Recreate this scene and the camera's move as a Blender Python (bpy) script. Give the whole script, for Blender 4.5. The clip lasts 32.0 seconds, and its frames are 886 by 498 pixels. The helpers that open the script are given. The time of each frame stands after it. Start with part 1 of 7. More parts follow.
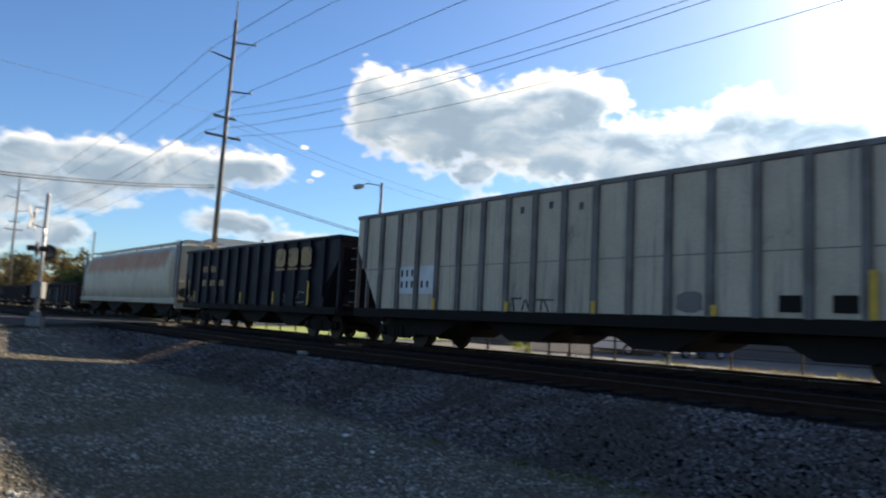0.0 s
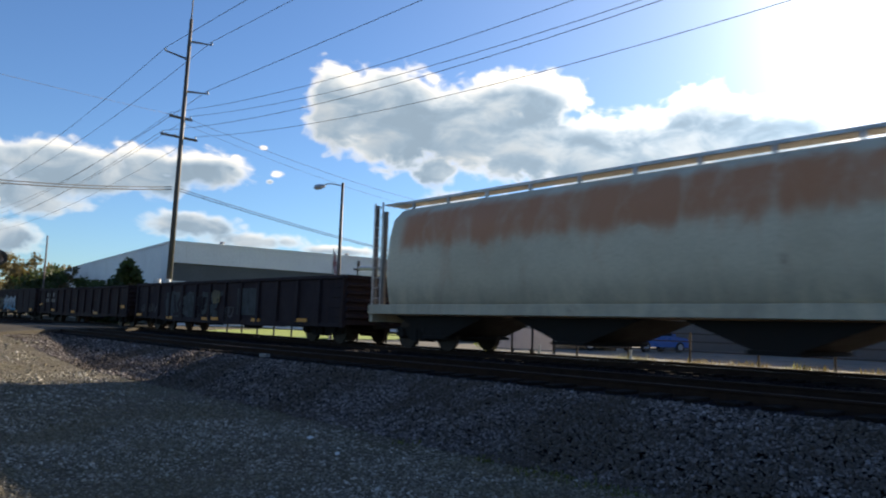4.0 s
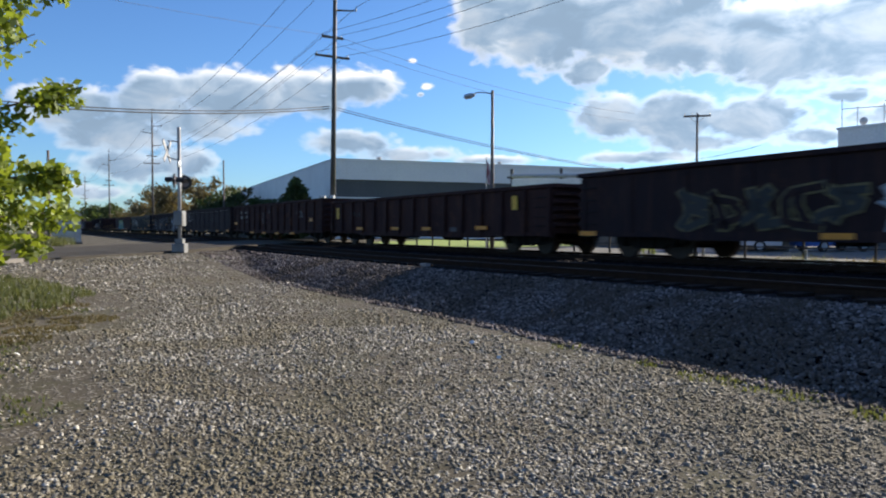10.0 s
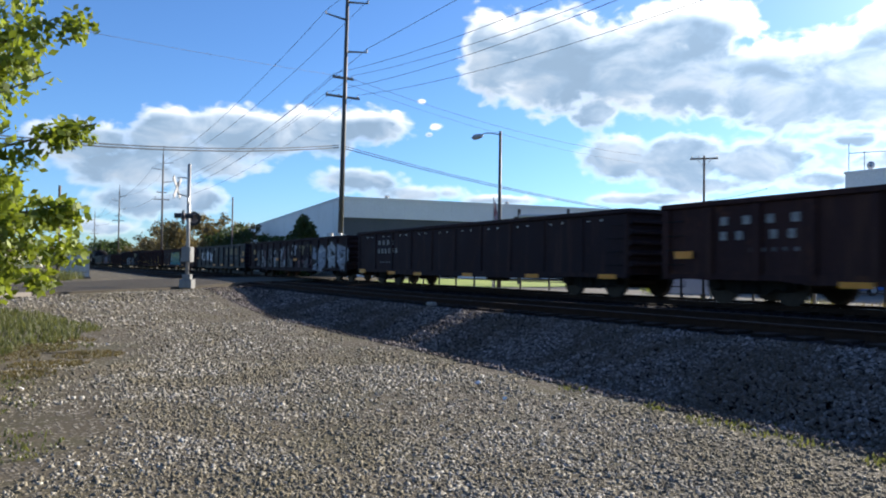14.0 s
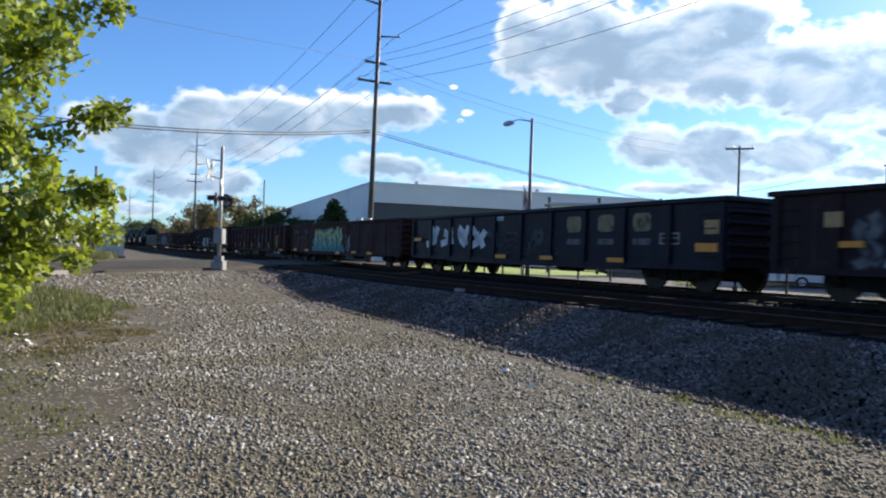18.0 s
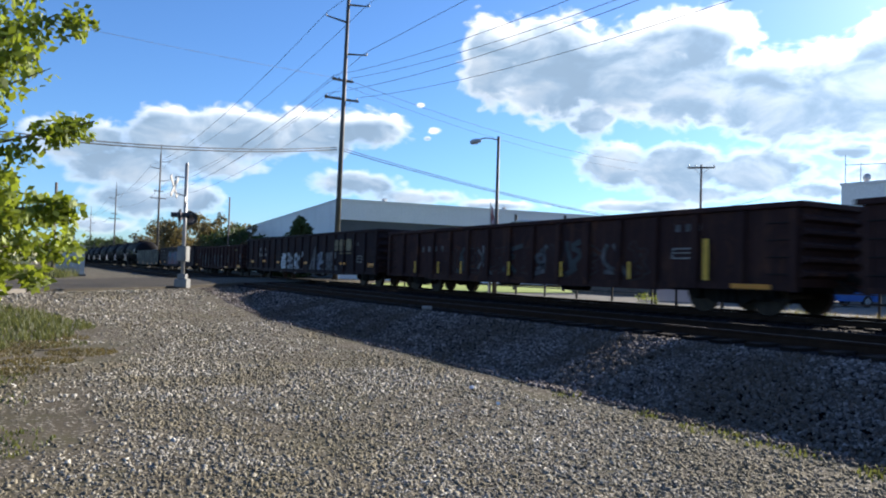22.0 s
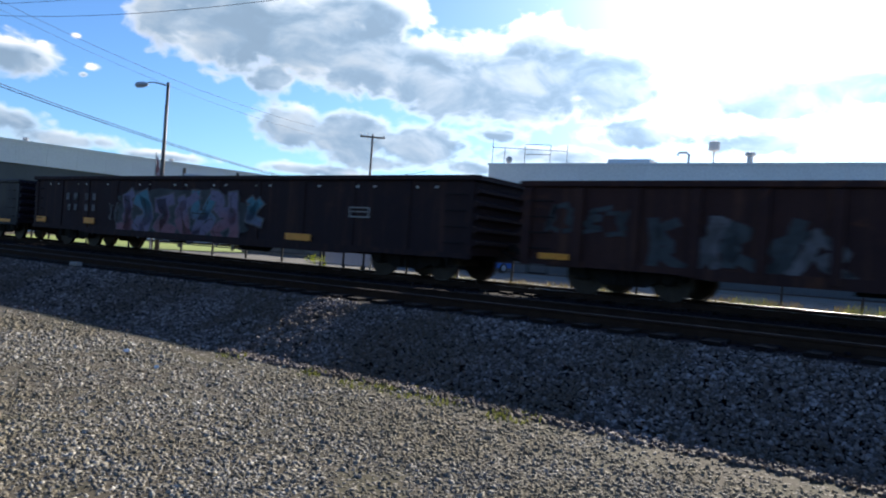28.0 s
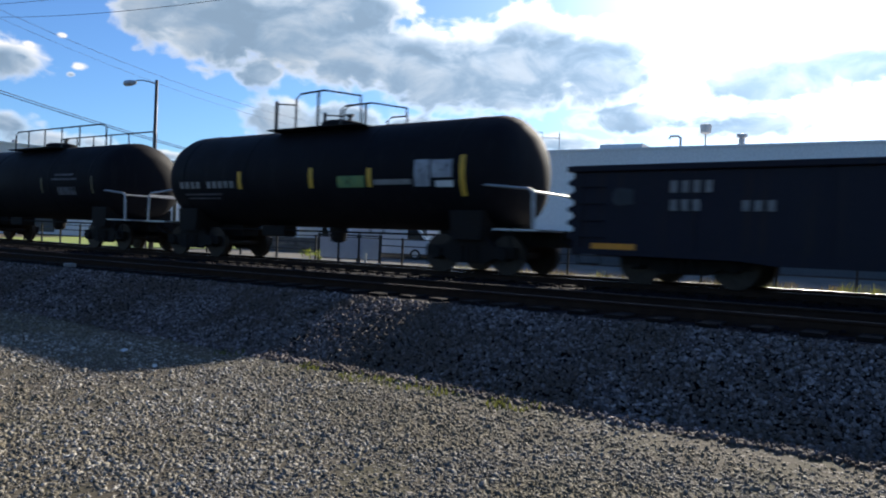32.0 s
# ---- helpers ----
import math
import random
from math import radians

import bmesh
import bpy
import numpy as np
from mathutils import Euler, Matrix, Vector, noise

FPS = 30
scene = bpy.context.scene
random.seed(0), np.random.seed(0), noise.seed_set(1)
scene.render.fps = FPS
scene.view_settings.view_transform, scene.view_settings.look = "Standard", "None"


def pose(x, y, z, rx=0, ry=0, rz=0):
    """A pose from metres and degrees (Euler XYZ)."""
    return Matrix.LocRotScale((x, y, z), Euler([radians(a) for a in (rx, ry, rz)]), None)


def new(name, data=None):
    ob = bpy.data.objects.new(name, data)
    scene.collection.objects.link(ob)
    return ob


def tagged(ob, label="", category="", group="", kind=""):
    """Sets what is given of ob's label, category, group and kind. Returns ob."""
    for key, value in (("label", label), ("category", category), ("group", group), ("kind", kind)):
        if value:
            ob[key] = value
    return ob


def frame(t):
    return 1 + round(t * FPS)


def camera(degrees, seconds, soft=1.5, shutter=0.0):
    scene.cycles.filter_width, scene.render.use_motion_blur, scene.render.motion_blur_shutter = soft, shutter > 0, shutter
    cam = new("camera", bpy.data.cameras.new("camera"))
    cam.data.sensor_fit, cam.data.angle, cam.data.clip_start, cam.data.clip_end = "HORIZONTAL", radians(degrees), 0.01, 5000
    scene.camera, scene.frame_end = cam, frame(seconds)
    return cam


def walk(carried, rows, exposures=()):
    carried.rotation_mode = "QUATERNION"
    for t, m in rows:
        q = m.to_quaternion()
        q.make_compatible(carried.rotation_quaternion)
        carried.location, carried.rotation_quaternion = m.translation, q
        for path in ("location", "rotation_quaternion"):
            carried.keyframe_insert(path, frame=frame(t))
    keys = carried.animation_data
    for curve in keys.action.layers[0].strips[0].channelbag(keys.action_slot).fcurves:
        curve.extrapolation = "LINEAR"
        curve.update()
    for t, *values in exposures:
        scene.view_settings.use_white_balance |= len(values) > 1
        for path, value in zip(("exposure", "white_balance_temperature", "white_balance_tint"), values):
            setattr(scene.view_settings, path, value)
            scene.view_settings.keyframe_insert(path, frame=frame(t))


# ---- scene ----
cam = camera(61.71, 32.0, soft=2.0, shutter=0.4)
PATH = [
    (0.0, pose(0, 0, 1.6, 95.62, -3.10, 37.25)),
    (0.5, pose(0, 0, 1.6, 94.81, -5.21, 32.61)),
    (1.0, pose(0, 0, 1.6, 95.02, -3.98, 34.00)),
    (1.5, pose(0, 0, 1.6, 94.98, -4.11, 35.14)),
    (2.0, pose(0, 0, 1.6, 94.97, -4.27, 34.09)),
    (2.5, pose(0, 0, 1.6, 95.47, -2.92, 35.47)),
    (3.0, pose(0, 0, 1.6, 95.46, -2.14, 34.88)),
    (3.5, pose(0, 0, 1.6, 95.63, -1.79, 35.51)),
    (5.5, pose(0, 0, 1.6, 96.58, -5.71, 25.27)),
    (6.0, pose(0, 0, 1.6, 97.32, -8.50, 22.35)),
    (6.5, pose(0, 0, 1.6, 95.02, -8.26, 17.49)),
    (7.0, pose(0, 0, 1.6, 95.17, -6.89, 18.23)),
    (7.5, pose(0, 0, 1.6, 94.83, -5.18, 21.57)),
    (8.0, pose(0, 0, 1.6, 93.42, -3.89, 25.63)),
    (8.5, pose(0, 0, 1.6, 92.71, -3.46, 30.93)),
    (9.0, pose(0, 0, 1.6, 92.73, -2.44, 33.59)),
    (9.5, pose(0, 0, 1.6, 90.52, -1.38, 39.42)),
    (10.0, pose(0, 0, 1.6, 88.35, -0.00, 46.38)),
    (10.5, pose(0, 0, 1.6, 88.90, -0.07, 47.38)),
    (11.0, pose(0, 0, 1.6, 88.90, 0.53, 45.72)),
    (11.5, pose(0, 0, 1.6, 89.31, 1.58, 45.79)),
    (12.0, pose(0, 0, 1.6, 90.13, 1.26, 46.00)),
    (12.5, pose(0, 0, 1.6, 90.72, 0.77, 46.61)),
    (13.0, pose(0, 0, 1.6, 90.82, -0.05, 46.37)),
    (13.5, pose(0, 0, 1.6, 91.26, -0.72, 46.49)),
    (15.5, pose(0, 0, 1.6, 91.30, -0.04, 48.78)),
    (16.0, pose(0, 0, 1.6, 90.19, -3.50, 50.68)),
    (16.5, pose(0, 0, 1.6, 88.46, -4.33, 50.91)),
    (17.0, pose(0, 0, 1.6, 87.76, -3.51, 51.78)),
    (17.5, pose(0, 0, 1.6, 89.72, -1.76, 51.99)),
    (18.0, pose(0, 0, 1.6, 90.26, -1.83, 49.12)),
    (18.5, pose(0, 0, 1.6, 89.85, -0.92, 47.13)),
    (19.0, pose(0, 0, 1.6, 90.10, -1.00, 46.42)),
    (19.5, pose(0, 0, 1.6, 89.73, -1.11, 47.17)),
    (20.0, pose(0, 0, 1.6, 90.01, -1.08, 47.33)),
    (20.5, pose(0, 0, 1.6, 90.35, -1.04, 47.09)),
    (21.0, pose(0, 0, 1.6, 90.75, -0.52, 47.30)),
    (21.5, pose(0, 0, 1.6, 91.38, -0.88, 47.11)),
    (22.0, pose(0, 0, 1.6, 91.68, -1.73, 46.59)),
    (22.5, pose(0, 0, 1.6, 90.90, -1.20, 46.63)),
    (23.0, pose(0, 0, 1.6, 90.85, -1.79, 46.67)),
    (23.5, pose(0, 0, 1.6, 90.68, -1.79, 46.13)),
    (24.0, pose(0, 0, 1.6, 90.56, -1.69, 45.55)),
    (24.5, pose(0, 0, 1.6, 90.06, -1.79, 46.25)),
    (25.0, pose(0, 0, 1.6, 91.32, -4.22, 40.07)),
    (25.5, pose(0, 0, 1.6, 90.66, -4.73, 32.20)),
    (26.0, pose(0, 0, 1.6, 89.44, -6.73, 25.15)),
    (26.5, pose(0, 0, 1.6, 89.72, -5.88, 28.36)),
    (28.5, pose(0, 0, 1.6, 89.72, -3.66, 20.23)),
    (29.0, pose(0, 0, 1.6, 88.81, -4.01, 22.07)),
    (29.5, pose(0, 0, 1.6, 88.92, -2.47, 26.07)),
    (30.0, pose(0, 0, 1.6, 88.89, -3.13, 24.52)),
    (30.5, pose(0, 0, 1.6, 89.01, -3.48, 22.46)),
    (31.0, pose(0, 0, 1.6, 89.50, -3.99, 21.31)),
    (31.5, pose(0, 0, 1.6, 89.48, -3.24, 21.51)),
    (32.0, pose(0, 0, 1.6, 89.21, -2.38, 21.12)),
]
EXPO = [(0.0, 1.10, 7500, 10), (3.5, 1.05, 7500, 10), (5.5, 0.60, 7000, 10), (7.0, 0.53, 6900, 10), (9.0, 0.57, 7000, 10), (9.6, 0.77, 6900, 10), (10.0, 0.98, 6600, 10), (10.7, 1.12, 6500, 10), (24.5, 1.2, 6500, 10), (26.0, 1.1, 6500, 10), (28.5, 0.98, 6500, 10), (30.0, 0.86, 6500, 10), (32.0, 0.80, 6500, 10)]
walk(cam, PATH, EXPO)

# ---------------------------------------------------------------- light
SKY = 0.058
SUN_AZ, SUN_EL = 6.2, 22.4          # degrees from +Y towards +X, and above the horizon


def unit(az, el):
    a, e = radians(az), radians(el)
    return Vector((math.sin(a) * math.cos(e), math.cos(a) * math.cos(e), math.sin(e)))


sun = new("sun", bpy.data.lights.new("sun", "SUN"))
sun.data.energy, sun.data.angle, sun.data.color = 5.0, radians(0.6), (1.0, 0.92, 0.80)
sun.rotation_mode = "QUATERNION"
sun.rotation_quaternion = unit(SUN_AZ, SUN_EL).to_track_quat("Z", "Y")

world = bpy.data.worlds.new("sky")
scene.world = world
world.use_nodes = True
wt = world.node_tree
wt.nodes.clear()


class Net:
    """Short hand for wiring shader nodes."""

    def __init__(self, tree):
        self.t = tree

    def n(self, kind):
        return self.t.nodes.new(kind)

    def put(self, sock, value):
        if isinstance(value, bpy.types.NodeSocket):
            self.t.links.new(value, sock)
        else:
            sock.default_value = value

    def math(self, op, a, b=0.0, c=0.0, clamp=False):
        node = self.n("ShaderNodeMath")
        node.operation, node.use_clamp = op, clamp
        for sock, value in zip(node.inputs, (a, b, c)):
            self.put(sock, value)
        return node.outputs[0]

    def vec(self, op, a, b=(0, 0, 0)):
        node = self.n("ShaderNodeVectorMath")
        node.operation = op
        self.put(node.inputs[0], a)
        self.put(node.inputs[1], b)
        return node.outputs["Value"] if op in ("DOT_PRODUCT", "LENGTH", "DISTANCE") else node.outputs[0]

    def mix(self, fac, a, b, blend="MIX"):
        node = self.n("ShaderNodeMix")
        node.data_type, node.blend_type = "RGBA", blend
        self.put(node.inputs[0], fac)
        for sock, value in ((node.inputs[6], a), (node.inputs[7], b)):
            if not isinstance(value, bpy.types.NodeSocket) and len(value) == 3:
                value = (*value, 1)
            self.put(sock, value)
        return node.outputs[2]

    def noise(self, vector, scale, detail=4.0, rough=0.55, warp=0.0):
        node = self.n("ShaderNodeTexNoise")
        if vector is not None:
            self.put(node.inputs["Vector"], vector)
        self.put(node.inputs["Scale"], scale)
        node.inputs["Detail"].default_value = detail
        node.inputs["Roughness"].default_value = rough
        node.inputs["Distortion"].default_value = warp
        return node.outputs["Fac"]

    def ramp(self, fac, lo, hi, a=0.0, b=1.0, smooth=True):
        node = self.n("ShaderNodeMapRange")
        node.interpolation_type = "SMOOTHSTEP" if smooth else "LINEAR"
        for key, value in zip((0, 1, 2, 3, 4), (fac, lo, hi, a, b)):
            self.put(node.inputs[key], value)
        return node.outputs[0]


# cumulus clouds: bearing and height of each lobe, half width and half height, all in degrees
CLOUD_BIG = [(-43.1, 16.0, 2.6, 3.2), (-38.7, 15.5, 4.7, 3.8), (-33.2, 15.0, 4.6, 3.4), (-28.3, 13.9, 4.4, 3.0), (-23.7, 13.1, 4.1, 2.9), (-19.0, 13.0, 4.1, 3.1), (-35.3, 11.7, 2.1, 1.2), (-28.7, 17.4, 4.8, 1.9)]
CLOUD_SUN = [(-21.0, 12.6, 4.7, 3.0), (-14.6, 13.8, 4.8, 3.7), (-9.6, 13.3, 4.2, 3.2), (-16.6, 10.9, 2.6, 1.2), (2.4, 12.4, 5.6, 2.1), (7.4, 13.2, 4.2, 1.8), (-7.4, 9.6, 3.2, 1.2)]
CLOUD_LOW = [(-33.6, 8.3, 3.1, 1.7), (-29.2, 7.9, 4.4, 2.0), (-24.1, 7.7, 4.5, 1.7), (-27.2, 6.2, 4.3, 0.7), (-20.1, 6.3, 2.5, 0.8)]
CLOUD_WEST = [(-72.9, 8.3, 3.9, 1.5), (-66.7, 9.9, 2.7, 1.4), (-62.7, 9.5, 3.6, 2.2), (-56.9, 10.5, 2.5, 1.5), (-52.2, 10.7, 3.2, 1.3), (-70.4, 6.7, 4.7, 1.5), (-64.7, 7.4, 4.3, 1.2), (-56.1, 9.4, 2.5, 1.1), (-59.7, 9.7, 2.8, 1.6), (-54.6, 10.4, 2.6, 1.2), (-67.6, 8.5, 3.6, 1.5)]
CLOUD_HAZE = [(-69.8, 4.4, 3.3, 1.1), (-65.5, 4.7, 2.3, 1.2), (-53.5, 6.5, 3.9, 0.9), (-49.2, 5.6, 3.9, 0.7), (-71.8, 2.5, 2.5, 0.6), (-42.2, 5.2, 3.5, 0.4)]
CLOUD_PUFF = [(-50.7, 11.7, 0.45, 0.26), (-48.7, 12.6, 0.40, 0.22), (-47.6, 10.7, 0.5, 0.26), (-48.1, 10.1, 0.3, 0.18)]
CLOUD_EAST = [(-7.4, 9.2, 4.8, 0.9), (-13.5, 7.6, 5.0, 0.8), (0.9, 9.0, 5.0, 1.2), (-31.9, 5.2, 4.3, 0.5), (-17.7, 9.0, 2.7, 0.6), (30.0, 12.0, 12.0, 4.0), (-110.0, 14.0, 14.0, 5.0), (150.0, 20.0, 20.0, 6.0), (80.0, 16.0, 12.0, 4.0)]


def cloud_group():
    g = bpy.data.node_groups.new("cloud_density", "ShaderNodeTree")
    g.interface.new_socket("place", in_out="INPUT", socket_type="NodeSocketVector")
    g.interface.new_socket("density", in_out="OUTPUT", socket_type="NodeSocketFloat")
    g.interface.new_socket("body", in_out="OUTPUT", socket_type="NodeSocketFloat")
    w = Net(g)
    place = w.n("NodeGroupInput").outputs[0]
    field = None
    for az, el, ra, re in CLOUD_BIG + CLOUD_SUN + CLOUD_LOW + CLOUD_WEST + CLOUD_HAZE + CLOUD_PUFF + CLOUD_EAST:
        d = w.vec("MULTIPLY", w.vec("SUBTRACT", place, (az, el, 0)), (1 / (ra * 1.12), 1 / (re * 1.12), 0))
        one = w.math("MULTIPLY", w.math("SUBTRACT", 1.0, w.vec("LENGTH", d)), min(1.0, 0.50 + 0.20 * re))
        field = one if field is None else w.math("SMOOTH_MAX", field, one, 0.12)
    rough = w.noise(w.vec("MULTIPLY", place, (0.6, 1.0, 1.0)), 0.62, 9.0, 0.58, 0.5)
    lump = w.n("ShaderNodeTexVoronoi")
    lump.feature = "SMOOTH_F1"
    w.put(lump.inputs["Vector"], w.vec("MULTIPLY", place, (0.7, 1.0, 1.0)))
    lump.inputs["Scale"].default_value, lump.inputs["Smoothness"].default_value = 1.5, 0.3
    wob = w.math("ADD", w.math("MULTIPLY", w.math("SUBTRACT", rough, 0.5), 0.95), w.math("MULTIPLY", w.math("SUBTRACT", 0.42, lump.outputs["Distance"]), 0.22))
    out = w.n("NodeGroupOutput")
    w.put(out.inputs[0], w.math("ADD", field, wob))
    soft = w.noise(w.vec("MULTIPLY", place, (0.6, 1.0, 1.0)), 0.5, 3.0, 0.5, 0.3)
    w.put(out.inputs[1], w.math("ADD", field, w.math("MULTIPLY", w.math("SUBTRACT", soft, 0.5), 0.55)))
    return g


def build_sky():
    w = Net(wt)
    out = w.n("ShaderNodeOutputWorld")
    bg = w.n("ShaderNodeBackground")
    sky = w.n("ShaderNodeTexSky")
    sky.sky_type, sky.sun_disc = "NISHITA", False
    sky.sun_elevation, sky.sun_rotation = radians(SUN_EL), radians(SUN_AZ)
    sky.air_density, sky.dust_density, sky.ozone_density = 1.0, 0.25, 2.2
    blue = w.mix(1.0, sky.outputs[0], (0.68, 1.02, 1.50), "MULTIPLY")
    way = w.n("ShaderNodeTexCoord").outputs["Generated"]
    sep = w.n("ShaderNodeSeparateXYZ")
    w.put(sep.inputs[0], way)
    az = w.math("MULTIPLY", w.math("ARCTAN2", sep.outputs[0], sep.outputs[1]), 57.29578)
    el = w.math("MULTIPLY", w.math("ARCSINE", sep.outputs[2]), 57.29578)
    both = w.n("ShaderNodeCombineXYZ")
    w.put(both.inputs[0], az)
    w.put(both.inputs[1], el)
    place = both.outputs[0]
    group = cloud_group()

    def density(shift):
        node = w.n("ShaderNodeGroup")
        node.node_tree = group
        w.put(node.inputs[0], shift)
        return node.outputs

    # low clouds are smaller, so their lit rims are narrower
    lift = w.n("ShaderNodeCombineXYZ")
    w.put(lift.inputs[0], 0.45)
    w.put(lift.inputs[1], w.ramp(el, 7.5, 13.0, 0.40, 1.2))
    here, above = density(place), density(w.vec("ADD", place, lift.outputs[0]))
    mask = w.ramp(here[0], -0.07, w.ramp(el, 8.0, 13.0, 0.36, 0.24))
    thick = w.math("MULTIPLY", w.ramp(w.math("ADD", above[1], w.ramp(el, 9.0, 13.5, 0.16, 0.0)), -0.24, 0.34), w.ramp(here[0], 0.0, 0.34))
    mottle = w.noise(w.vec("MULTIPLY", place, (0.55, 1.0, 1.0)), 0.42, 6.0, 0.55, 0.4)
    thick = w.math("MULTIPLY", thick, w.ramp(mottle, 0.30, 0.64, 0.55, 1.08))
    # the nearer to the sun, the more light comes through
    cosine = w.vec("DOT_PRODUCT", way, tuple(unit(SUN_AZ, SUN_EL)))
    halo = w.math("POWER", w.math("MAXIMUM", cosine, 0.0), 9.0)
    core = w.math("POWER", w.math("MAXIMUM", cosine, 0.0), 48.0)
    billow = w.ramp(above[0], -0.3, 0.9, 1.15, 0.8)
    lit = w.math("MULTIPLY", w.math("ADD", 9.4, w.math("MULTIPLY", halo, 11.0)), billow)
    dim = w.math("ADD", w.math("ADD", 4.5, w.math("MULTIPLY", halo, 3.4)), w.math("MULTIPLY", core, 5.0))
    value = w.math("ADD", w.math("MULTIPLY", lit, w.math("SUBTRACT", 1.0, thick)), w.math("MULTIPLY", dim, thick))
    tone = w.mix(thick, (1.0, 0.99, 0.98), (0.62, 0.885, 1.22))
    cloud = w.vec("SCALE", tone)
    w.put(cloud.node.inputs["Scale"], value)
    glow = w.math("ADD", w.math("MULTIPLY", core, 20.0), w.math("MULTIPLY", halo, 3.4))
    blaze = w.vec("SCALE", (1.0, 0.98, 0.93))
    w.put(blaze.node.inputs["Scale"], glow)
    col = w.mix(mask, w.vec("ADD", blue, blaze), cloud)
    w.put(bg.inputs["Color"], col)
    bg.inputs["Strength"].default_value = SKY
    w.t.links.new(bg.outputs[0], out.inputs[0])


build_sky()

# ---------------------------------------------------------------- materials
def surface(name, base, other=None, scale=3.0, rough=0.7, metal=0.0, bump=0.15, grain=40.0, dirt=None, dirt_at=0.55, spread=0.0, coord="Object", spec=0.5, streak=None):
    """A worn surface: two base colours mixed by large noise, fine grain in tone and relief, and patches of dirt."""
    m = bpy.data.materials.new(name)
    m.use_nodes = True
    w = Net(m.node_tree)
    bsdf = m.node_tree.nodes["Principled BSDF"]
    tc = w.n("ShaderNodeTexCoord").outputs[coord]
    if coord == "Object":
        info = w.n("ShaderNodeObjectInfo").outputs["Random"]
        shift = w.n("ShaderNodeCombineXYZ")
        w.put(shift.inputs[0], w.math("MULTIPLY", info, 37.0))
        w.put(shift.inputs[1], w.math("MULTIPLY", info, 11.0))
        tc = w.vec("ADD", tc, shift.outputs[0])
    big = w.noise(tc, scale, 5.0, 0.6, 0.4)
    fine = w.noise(tc, grain, 3.0, 0.6)
    col = w.mix(w.ramp(big, 0.35, 0.68), base, other or tuple(c * 0.72 for c in base))
    col = w.mix(w.ramp(fine, 0.2, 0.85, 0.0, 0.35), col, tuple(min(1, c * 0.45) for c in base))
    if dirt:
        spot = w.noise(tc, scale * 0.6 + 0.3, 6.0, 0.7, 1.2)
        col = w.mix(w.ramp(spot, dirt_at, dirt_at + 0.16), col, dirt)
    if streak:
        run = w.noise(w.vec("MULTIPLY", tc, (5.0, 5.0, 0.35)), 1.0, 5.0, 0.65)
        col = w.mix(w.ramp(run, 0.5, 0.72, 0.0, 0.75), col, streak)
    if spread:
        rnd = w.n("ShaderNodeObjectInfo").outputs["Random"]
        hsv = w.n("ShaderNodeHueSaturation")
        w.put(hsv.inputs["Value"], w.ramp(rnd, 0.0, 1.0, 1 - spread, 1 + spread, False))
        w.put(hsv.inputs["Color"], col)
        col = hsv.outputs[0]
    w.put(bsdf.inputs["Base Color"], col)
    w.put(bsdf.inputs["Roughness"], w.ramp(big, 0.2, 0.8, max(0.03, rough - 0.12), min(1, rough + 0.12)))
    bsdf.inputs["Metallic"].default_value = metal
    bsdf.inputs["Specular IOR Level"].default_value = spec
    if bump:
        b = w.n("ShaderNodeBump")
        b.inputs["Strength"].default_value, b.inputs["Distance"].default_value = bump, 0.02
        w.put(b.inputs["Height"], fine)
        w.put(bsdf.inputs["Normal"], b.outputs[0])
    return m


def island_stone(name, dark, light, warm_tone, rough=0.85, dusty_west=0.0):
    """Loose stones: every stone of the joined mesh takes its own tone."""
    m = bpy.data.materials.new(name)
    m.use_nodes = True
    w = Net(m.node_tree)
    bsdf = m.node_tree.nodes["Principled BSDF"]
    rnd = w.n("ShaderNodeNewGeometry").outputs["Random Per Island"]
    tc = w.n("ShaderNodeTexCoord").outputs["Object"]
    col = w.mix(w.math("POWER", rnd, 2.0), dark, light)
    warm = w.math("FRACT", w.math("MULTIPLY", rnd, 7.31))
    col = w.mix(w.ramp(warm, 0.45, 1.0, 0.0, 0.7), col, warm_tone)
    dusty = w.ramp(w.noise(tc, 0.45, 4.0, 0.6, 0.5), 0.40, 0.60, 0.1, 0.75)
    if dusty_west:
        sep = w.n("ShaderNodeSeparateXYZ")
        w.put(sep.inputs[0], tc)
        dusty = w.math("MAXIMUM", dusty, w.math("MULTIPLY", w.ramp(sep.outputs[0], -0.62, -3.9, 0.0, dusty_west), w.ramp(w.noise(tc, 0.8, 4.0, 0.6), 0.3, 0.6, 0.4, 1.0)))
        # The dimmer light towards +X is put into the stones' colour.
        east_dimming = w.math("MULTIPLY", w.ramp(sep.outputs[0], -4.4, -1.2, 0.0, 0.62), w.ramp(w.noise(tc, 0.7, 4.0, 0.6), 0.25, 0.6, 0.5, 1.0))
        col = w.mix(east_dimming, col, tuple(c * 1.1 for c in dark))
    col = w.mix(dusty, col, (warm_tone[0] * 0.60, warm_tone[1] * 0.57, warm_tone[2] * 0.45))
    col = w.mix(w.ramp(w.noise(tc, 60.0, 3.0), 0.3, 0.8, 0.0, 0.4), col, tuple(c * 0.6 for c in dark))
    w.put(bsdf.inputs["Base Color"], col)
    bsdf.inputs["Roughness"].default_value = rough
    bsdf.inputs["Specular IOR Level"].default_value = 0.25
    return m


